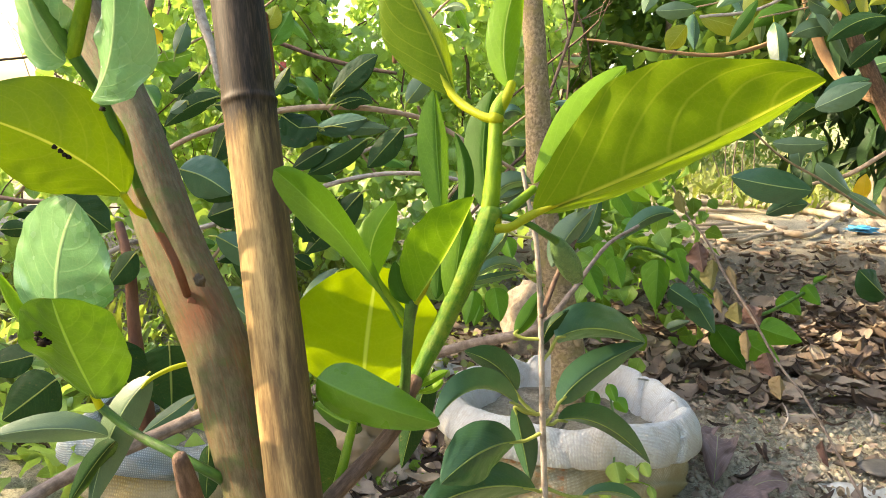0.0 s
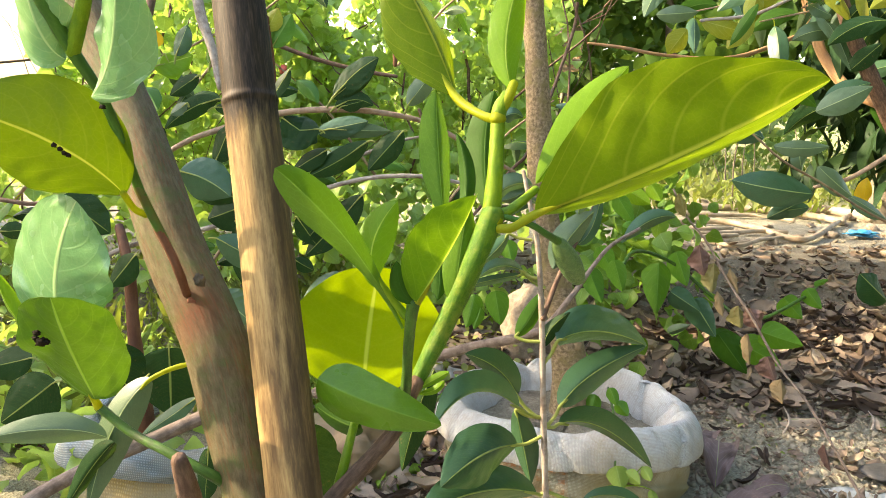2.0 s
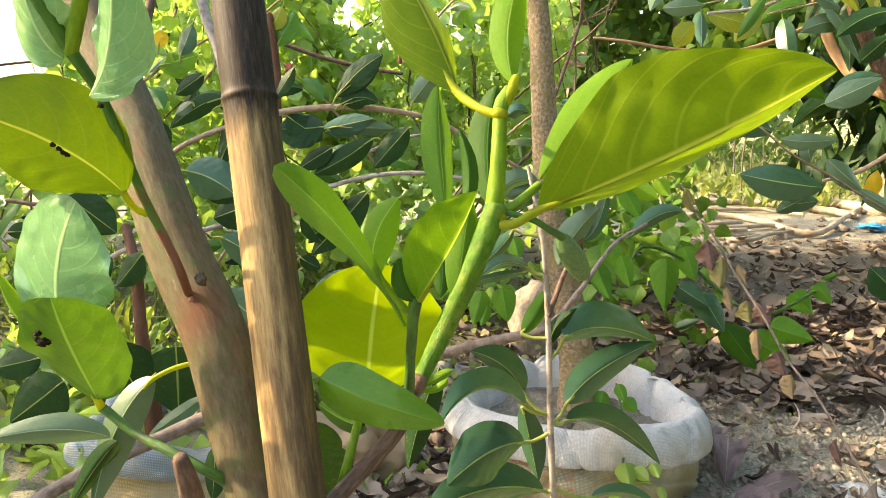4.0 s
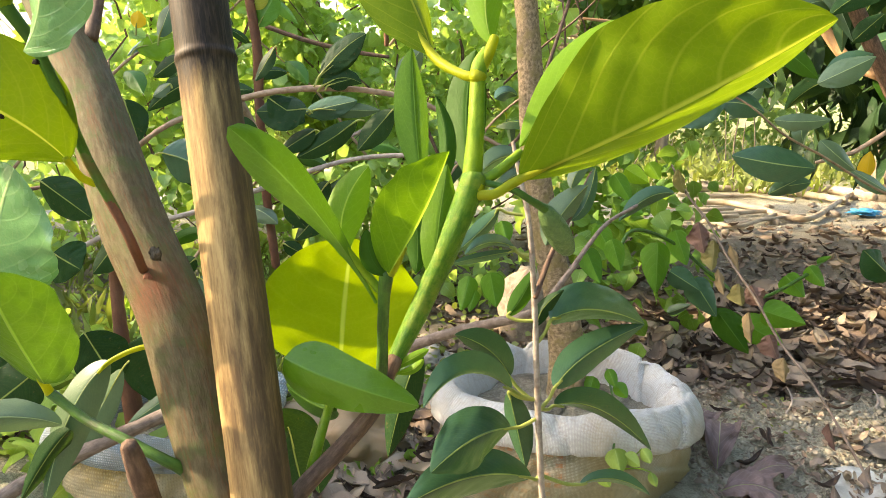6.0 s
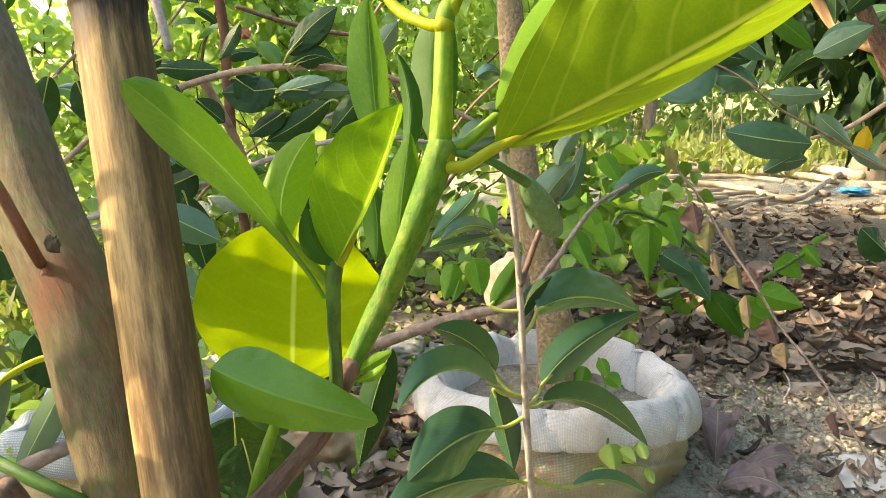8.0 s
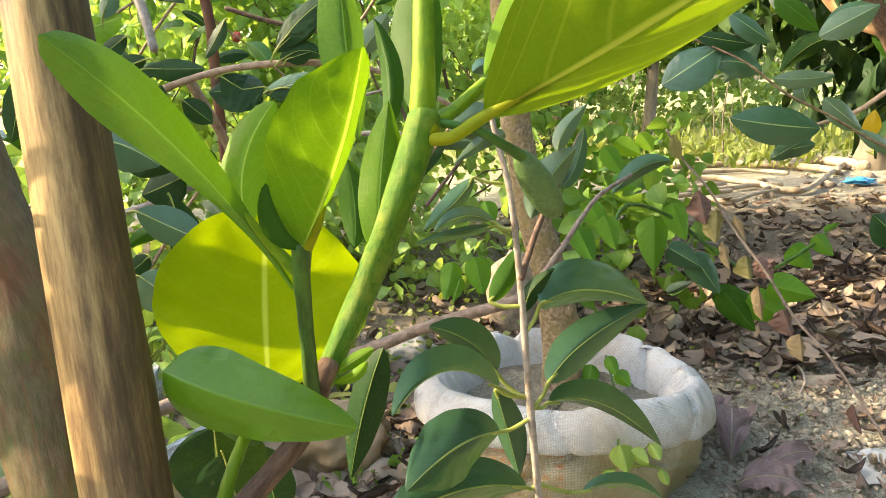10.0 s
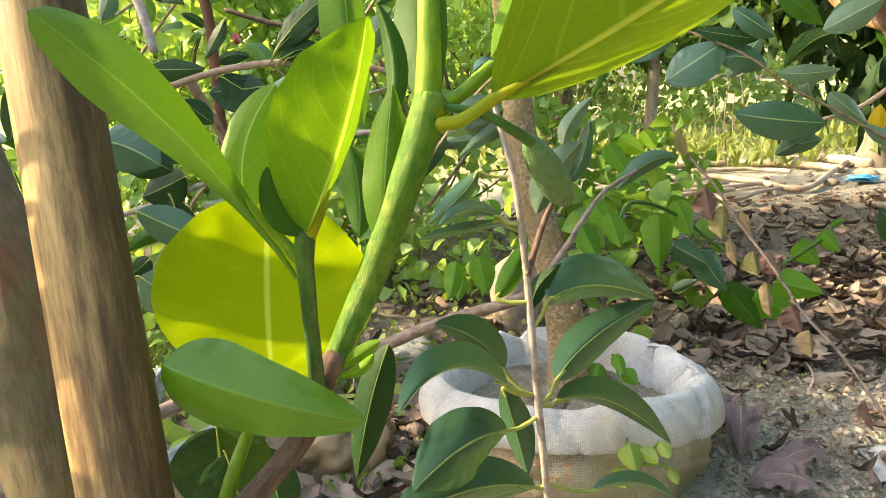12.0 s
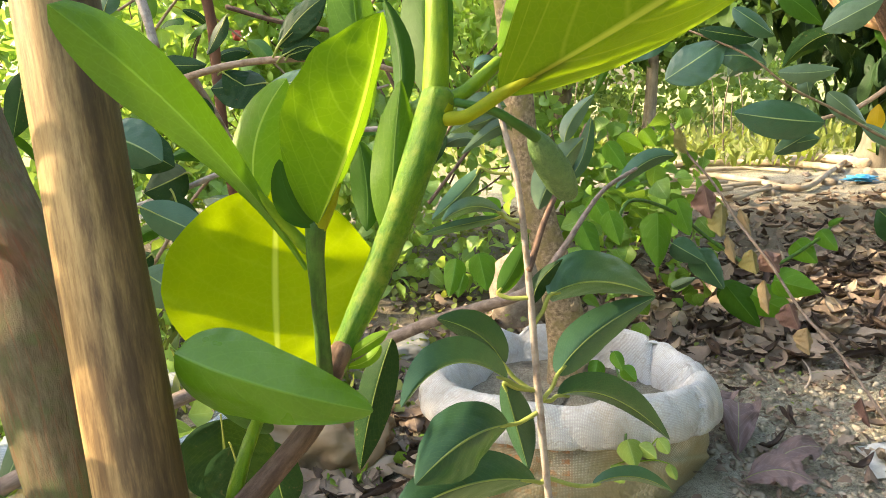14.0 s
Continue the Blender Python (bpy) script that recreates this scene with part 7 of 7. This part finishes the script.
tube('branch', right, [(0.982, 1.600, 0.552), (0.904, 1.600, 0.500), (0.830, 1.600, 0.479)], [0.0051, 0.0051, 0.0039], TWIG_WARM)
tube('branch', right, [(0.335, 1.800, 0.801), (0.419, 1.800, 0.792), (0.532, 1.800, 0.776), (0.699, 1.800, 0.775), (0.934, 1.900, 0.856)], [0.0028, 0.0042, 0.0042, 0.0056, 0.0058], BARK_ORANGE)
tube('branch', right, [(0.573, 1.700, 0.847), (0.688, 1.700, 0.862), (0.774, 1.700, 0.900)], [0.0039, 0.0039, 0.0039], TWIG)
leaf(right, (0.723, 1.400, 0.486), (0.637, 1.390, 0.496), (0.560, 1.400, 0.510), 0.0370, 8, 14, RUB_TOP, 'rub', face=(-0.30, -1, 0.18))
leaf(right, (0.452, 1.450, 0.571), (0.502, 1.440, 0.604), (0.559, 1.450, 0.637), 0.0424, 8, 14, RUB_TOP, 'rub', face=(-0.39, -1, 0.69))
leaf(right, (0.636, 1.450, 0.590), (0.583, 1.440, 0.608), (0.541, 1.450, 0.606), 0.0283, 8, 14, RUB_TOP, 'rub', face=(0.03, -1, 0.24))
leaf(right, (0.657, 1.450, 0.576), (0.708, 1.440, 0.573), (0.770, 1.450, 0.578), 0.0190, 8, 14, RUB_PALE, 'rub', face=(-0.12, -1, 0.31))
leaf(right, (0.709, 1.450, 0.569), (0.709, 1.440, 0.549), (0.720, 1.450, 0.528), 0.0191, 8, 14, RUB_PALE, 'rub', face=(0.00, -1, 0.40))
leaf(right, (0.465, 1.450, 0.654), (0.410, 1.440, 0.633), (0.361, 1.450, 0.612), 0.0258, 8, 14, RUB_TOP, 'rub', face=(0.31, -1, 0.57))
leaf(right, (0.752, 1.450, 0.537), (0.785, 1.440, 0.507), (0.830, 1.450, 0.477), 0.0240, 8, 14, RUB_PALE, 'rub', face=(-0.24, -1, 0.46))
leaf(right, (0.661, 1.450, 0.428), (0.689, 1.440, 0.447), (0.727, 1.450, 0.464), 0.0170, 8, 14, RUB_TOP, 'rub', face=(-0.16, -1, 0.29))
leaf(right, (0.733, 1.450, 0.646), (0.781, 1.440, 0.672), (0.839, 1.450, 0.698), 0.0279, 8, 14, RUB_PALE, 'rub', face=(-0.20, -1, 0.50))
leaf(right, (0.569, 1.450, 0.692), (0.604, 1.440, 0.666), (0.648, 1.450, 0.640), 0.0233, 8, 14, RUB_TOP, 'rub', face=(-0.21, -1, 0.60))
leaf(right, (0.510, 1.450, 0.657), (0.560, 1.440, 0.646), (0.618, 1.450, 0.637), 0.0187, 8, 14, RUB_DARK, 'rub', face=(-0.35, -1, 0.67))
leaf(right, (0.648, 1.450, 0.717), (0.684, 1.440, 0.690), (0.733, 1.450, 0.656), 0.0232, 8, 14, JACK_DARK, 'rub', face=(0.11, -1, 0.11))
leaf(right, (0.945, 1.600, 0.430), (0.939, 1.590, 0.468), (0.946, 1.600, 0.504), 0.0216, 8, 14, YELLOW, 'rub', face=(-0.08, -1, 0.66))
leaf(right, (0.851, 1.500, 0.473), (0.890, 1.490, 0.450), (0.940, 1.500, 0.424), 0.0196, 8, 14, RUB_PALE, 'rub', face=(0.17, -1, 0.64))
leaf(right, (0.968, 1.500, 0.244), (0.928, 1.490, 0.276), (0.900, 1.500, 0.303), 0.0402, 8, 14, RUB_DARK, 'rub', face=(-0.11, -1, 0.71))
leaf(right, (0.745, 1.450, 0.453), (0.703, 1.440, 0.448), (0.671, 1.450, 0.440), 0.0190, 8, 14, RUB_TOP, 'rub', face=(0.07, -1, 0.09))
leaf(right, (0.468, 1.700, 0.858), (0.513, 1.690, 0.860), (0.565, 1.700, 0.866), 0.0211, 8, 14, RUB_PALE, 'rub', face=(-0.13, -1, 0.11))
leaf(right, (0.688, 1.700, 0.862), (0.659, 1.690, 0.823), (0.638, 1.700, 0.786), 0.0273, 8, 14, JACK_YELL, 'rub', face=(-0.42, -1, 0.50))
leaf(right, (0.573, 1.700, 0.847), (0.629, 1.690, 0.832), (0.693, 1.700, 0.818), 0.0272, 8, 14, JACK_YELL, 'rub', face=(0.10, -1, 0.28))
leaf(right, (0.542, 1.700, 0.828), (0.519, 1.690, 0.798), (0.502, 1.700, 0.771), 0.0274, 8, 14, JACK_YELL, 'rub', face=(0.15, -1, 0.00))
leaf(right, (0.657, 1.600, 0.872), (0.627, 1.590, 0.827), (0.605, 1.600, 0.783), 0.0142, 8, 14, JACK_DARK, 'rub', face=(-0.36, -1, 0.61))
leaf(right, (0.900, 1.700, 0.828), (0.836, 1.690, 0.829), (0.786, 1.700, 0.807), 0.0242, 8, 14, RUB_PALE, 'rub', face=(0.23, -1, 0.11))
leaf(right, (0.824, 1.600, 0.667), (0.867, 1.590, 0.695), (0.923, 1.600, 0.711), 0.0231, 8, 14, RUB_TOP, 'rub', face=(0.22, -1, 0.33))
leaf(right, (0.695, 1.600, 0.652), (0.657, 1.590, 0.612), (0.628, 1.600, 0.570), 0.0234, 8, 14, RUB_PALE, 'rub', face=(-0.28, -1, 0.11))
leaf(right, (0.994, 1.700, 0.805), (0.954, 1.690, 0.772), (0.926, 1.700, 0.740), 0.0244, 8, 14, RUB_DARK, 'rub', face=(0.23, -1, 0.75))
leaf(right, (0.869, 1.700, 0.865), (0.836, 1.690, 0.875), (0.814, 1.700, 0.889), 0.0210, 8, 14, RUB_PALE, 'rub', face=(-0.32, -1, 0.58))

for i, (st, en, num) in enumerate((((1.45, 1.95, 0.95), (0.75, 1.80, 0.86), 8), ((1.55, 2.05, 0.80), (0.98, 1.85, 0.66), 7), ((1.40, 1.80, 0.90), (0.95, 1.60, 0.84), 7), ((1.65, 2.2, 1.0), (1.15, 2.0, 0.95), 8),
                                   ((1.6, 1.9, 0.76), (1.22, 1.75, 0.70), 6), ((1.7, 2.1, 0.85), (1.30, 2.1, 0.78), 7), ((1.1, 2.1, 1.05), (0.55, 2.0, 0.98), 8), ((1.3, 2.0, 1.1), (0.85, 2.0, 0.93), 7), ((1.75, 2.1, 0.65), (1.35, 1.9, 0.60), 6),
                                   ((1.8, 2.3, 1.1), (1.45, 2.2, 0.92), 8))):
    rubber_twig(right, st, en, num, 0.115, 40 + i, (RUB_DARK, RUB_TOP, RUB_PALE, RUB_TOP, RUB_DARK, JACK_DARK))
for i, (st, en, num) in enumerate((((1.2, 1.9, 1.02), (0.70, 1.75, 0.93), 8), ((1.3, 2.0, 0.98), (0.62, 2.0, 0.90), 8), ((0.95, 2.1, 1.15), (0.45, 2.0, 1.0), 7), ((1.1, 1.8, 0.92), (0.8, 1.7, 0.88), 6), ((1.4, 1.7, 0.98), (1.0, 1.6, 0.9), 7))):
    rubber_twig(right, st, en, num, 0.11, 90 + i, (JACK_YELL, RUB_DARK, JACK_DARK, RUB_PALE, JACK_YELL, RUB_TOP))

dry = thing("withered_twig", (0.6, 1.0, 0.0), "drooping dead twig with withered pinkish and tan leaves", "twig")
tube('twig', dry, [(0.404, 1.270, 0.503), (0.431, 1.260, 0.454), (0.463, 1.240, 0.412), (0.489, 1.200, 0.355), (0.518, 1.150, 0.300), (0.545, 1.100, 0.239), (0.571, 1.050, 0.198), (0.590, 1.000, 0.152), (0.616, 0.940, 0.086)], [0.0018, 0.0020, 0.0020, 0.0021, 0.0021, 0.0021, 0.0021, 0.0021, 0.0021], TWIG_DRY)
leaf(dry, (0.424, 1.250, 0.457), (0.414, 1.245, 0.478), (0.405, 1.240, 0.499), 0.0117, 19, 32, DRY_GREEN, 'rub', curl=0.6, wav=8.0, ribbed=0.08)
leaf(dry, (0.445, 1.230, 0.410), (0.450, 1.225, 0.383), (0.456, 1.220, 0.357), 0.0191, 19, 32, DRY_PINK, 'rub', curl=0.6, wav=8.0, ribbed=0.08)
leaf(dry, (0.471, 1.220, 0.380), (0.470, 1.215, 0.355), (0.468, 1.210, 0.329), 0.0190, 19, 32, DRY_GREEN, 'rub', curl=0.6, wav=8.0, ribbed=0.08)
leaf(dry, (0.478, 1.210, 0.332), (0.484, 1.205, 0.310), (0.489, 1.200, 0.288), 0.0085, 19, 32, DRY_TAN, 'rub', curl=0.6, wav=8.0, ribbed=0.08)
leaf(dry, (0.504, 1.180, 0.315), (0.506, 1.175, 0.296), (0.509, 1.170, 0.278), 0.0145, 19, 32, DRY_GREEN, 'rub', curl=0.6, wav=8.0, ribbed=0.08)
leaf(dry, (0.515, 1.160, 0.317), (0.524, 1.155, 0.301), (0.534, 1.150, 0.285), 0.0183, 19, 32, DRY_PINK, 'rub', curl=0.6, wav=8.0, ribbed=0.08)
leaf(dry, (0.511, 1.150, 0.275), (0.514, 1.145, 0.249), (0.517, 1.140, 0.223), 0.0102, 19, 32, DRY_TAN, 'rub', curl=0.6, wav=8.0, ribbed=0.08)
leaf(dry, (0.530, 1.110, 0.250), (0.536, 1.105, 0.231), (0.543, 1.100, 0.212), 0.0197, 19, 32, DRY_PINK, 'rub', curl=0.6, wav=8.0, ribbed=0.08)
leaf(dry, (0.542, 1.080, 0.223), (0.543, 1.075, 0.204), (0.544, 1.070, 0.185), 0.0135, 19, 32, DRY_TAN, 'rub', curl=0.6, wav=8.0, ribbed=0.08)
leaf(dry, (0.491, 1.200, 0.375), (0.499, 1.195, 0.354), (0.507, 1.190, 0.333), 0.0073, 19, 32, DRY_TAN, 'rub', curl=0.6, wav=8.0, ribbed=0.08)
leaf(dry, (0.577, 1.000, 0.152), (0.582, 0.995, 0.132), (0.588, 0.990, 0.113), 0.0073, 19, 32, DRY_PINK, 'rub', curl=0.6, wav=8.0, ribbed=0.08)

vine = thing("ground_vine", (0.4, 1.45, 0.0), "low vine with bright green heart-shaped leaves", "vine")
tube('stem', vine, [(0.349, 1.400, 0.288), (0.391, 1.450, 0.350), (0.493, 1.500, 0.316), (0.587, 1.500, 0.242), (0.656, 1.450, 0.207), (0.785, 1.500, 0.246), (0.845, 1.550, 0.267)], [0.0035, 0.0036, 0.0037, 0.0037, 0.0036, 0.0037, 0.0026], STEM_DARK)
leaf(vine, (0.462, 1.500, 0.315), (0.461, 1.490, 0.262), (0.460, 1.480, 0.208), 0.0367, 19, 37, VINE, 'heart')
leaf(vine, (0.497, 1.500, 0.342), (0.509, 1.490, 0.306), (0.521, 1.480, 0.271), 0.0286, 19, 37, VINE, 'heart')
leaf(vine, (0.493, 1.500, 0.252), (0.524, 1.490, 0.233), (0.555, 1.480, 0.214), 0.0289, 19, 37, RUB_TOP, 'heart')
leaf(vine, (0.544, 1.500, 0.234), (0.569, 1.490, 0.196), (0.594, 1.480, 0.157), 0.0344, 19, 37, RUB_TOP, 'heart')
leaf(vine, (0.608, 1.500, 0.157), (0.640, 1.490, 0.115), (0.672, 1.480, 0.073), 0.0347, 19, 37, JACK_DARK, 'heart')
leaf(vine, (0.677, 1.450, 0.182), (0.719, 1.440, 0.170), (0.761, 1.430, 0.159), 0.0359, 19, 37, VINE, 'heart')
leaf(vine, (0.742, 1.500, 0.245), (0.760, 1.490, 0.224), (0.778, 1.480, 0.203), 0.0289, 19, 37, VINE, 'heart')
leaf(vine, (0.789, 1.500, 0.266), (0.803, 1.490, 0.246), (0.817, 1.480, 0.227), 0.0210, 19, 37, VINE, 'heart')
leaf(vine, (0.806, 1.500, 0.272), (0.814, 1.490, 0.282), (0.823, 1.480, 0.293), 0.0091, 19, 37, VINE_DARK, 'heart')
leaf(vine, (0.660, 1.500, 0.138), (0.702, 1.490, 0.116), (0.745, 1.480, 0.095), 0.0401, 19, 37, VINE, 'heart')
leaf(vine, (0.495, 1.500, 0.157), (0.516, 1.490, 0.170), (0.538, 1.480, 0.184), 0.0133, 19, 37, RUB_PALE, 'heart')
leaf(vine, (0.610, 1.550, 0.133), (0.656, 1.540, 0.124), (0.701, 1.530, 0.115), 0.0303, 19, 37, JACK_DARK, 'heart')
leaf(vine, (0.339, 1.400, 0.342), (0.348, 1.390, 0.312), (0.356, 1.380, 0.282), 0.0243, 19, 37, VINE, 'heart')
leaf(vine, (0.288, 1.400, 0.323), (0.302, 1.390, 0.290), (0.317, 1.380, 0.257), 0.0269, 19, 37, VINE_DARK, 'heart')
leaf(vine, (0.319, 1.450, 0.360), (0.334, 1.440, 0.332), (0.348, 1.430, 0.305), 0.0251, 19, 37, VINE, 'heart')
leaf(vine, (0.434, 1.700, 0.452), (0.460, 1.690, 0.436), (0.486, 1.680, 0.421), 0.0261, 19, 37, VINE_LIT, 'heart')
leaf(vine, (0.488, 1.700, 0.467), (0.500, 1.690, 0.448), (0.512, 1.680, 0.429), 0.0232, 19, 37, VINE_LIT, 'heart')
leaf(vine, (0.384, 1.600, 0.450), (0.403, 1.590, 0.420), (0.422, 1.580, 0.389), 0.0246, 19, 37, VINE, 'heart')
leaf(vine, (0.389, 1.550, 0.387), (0.412, 1.540, 0.380), (0.435, 1.530, 0.372), 0.0213, 19, 37, VINE, 'heart')
leaf(vine, (0.067, 1.300, 0.264), (0.061, 1.290, 0.246), (0.055, 1.280, 0.227), 0.0137, 19, 37, VINE, 'heart')
leaf(vine, (0.093, 1.300, 0.298), (0.099, 1.290, 0.267), (0.105, 1.280, 0.237), 0.0274, 19, 37, VINE, 'heart')
leaf(vine, (0.055, 1.300, 0.291), (0.048, 1.290, 0.260), (0.040, 1.280, 0.230), 0.0228, 19, 37, VINE, 'heart')
leaf(vine, (0.119, 1.400, 0.378), (0.125, 1.390, 0.357), (0.131, 1.380, 0.336), 0.0218, 19, 37, VINE, 'heart')
leaf(vine, (0.423, 1.300, 0.449), (0.371, 1.280, 0.444), (0.313, 1.250, 0.406), 0.0197, 43, 19, RUB_TOP, 'rub')
tube('stem', vine, [(0.297, 1.200, 0.150), (0.264, 1.000, 0.162), (0.246, 0.930, 0.136)], [0.0020, 0.0017, 0.0016], STEM_DARK)
for tip in ((0.259, 0.920, 0.144), (0.282, 0.920, 0.152), (0.226, 0.920, 0.117), (0.297, 0.920, 0.117)):
    tube('stem', vine, [(0.262, 0.958, 0.098), ((0.262 + tip[0]) / 2 + 0.004, 0.935, (0.098 + tip[2]) / 2 + 0.006), tip], [0.0011, 0.0010, 0.0008], STEM_YOUNG, 6, 0.0, 4)
leaf(vine, (0.245, 0.920, 0.152), (0.248, 0.910, 0.139), (0.250, 0.900, 0.126), 0.0184, 19, 37, WEED, 'heart')
leaf(vine, (0.259, 0.920, 0.144), (0.267, 0.910, 0.140), (0.275, 0.900, 0.137), 0.0117, 19, 37, WEED, 'heart')
leaf(vine, (0.258, 1.130, 0.167), (0.252, 1.120, 0.150), (0.245, 1.110, 0.132), 0.0183, 19, 37, VINE, 'heart')
leaf(vine, (0.282, 0.920, 0.152), (0.286, 0.910, 0.147), (0.289, 0.900, 0.142), 0.0100, 19, 37, WEED, 'heart')
leaf(vine, (0.279, 1.120, 0.184), (0.284, 1.110, 0.172), (0.288, 1.100, 0.161), 0.0120, 19, 37, VINE, 'heart')
leaf(vine, (0.292, 1.120, 0.159), (0.300, 1.110, 0.151), (0.308, 1.100, 0.143), 0.0141, 19, 37, VINE, 'heart')
leaf(vine, (0.226, 0.920, 0.117), (0.231, 0.910, 0.112), (0.237, 0.900, 0.106), 0.0135, 19, 37, WEED, 'heart')
leaf(vine, (0.285, 1.100, 0.127), (0.288, 1.090, 0.124), (0.291, 1.080, 0.120), 0.0080, 19, 37, WEED, 'heart')
leaf(vine, (0.297, 0.920, 0.117), (0.298, 0.910, 0.112), (0.300, 0.900, 0.107), 0.0076, 19, 37, WEED, 'heart')
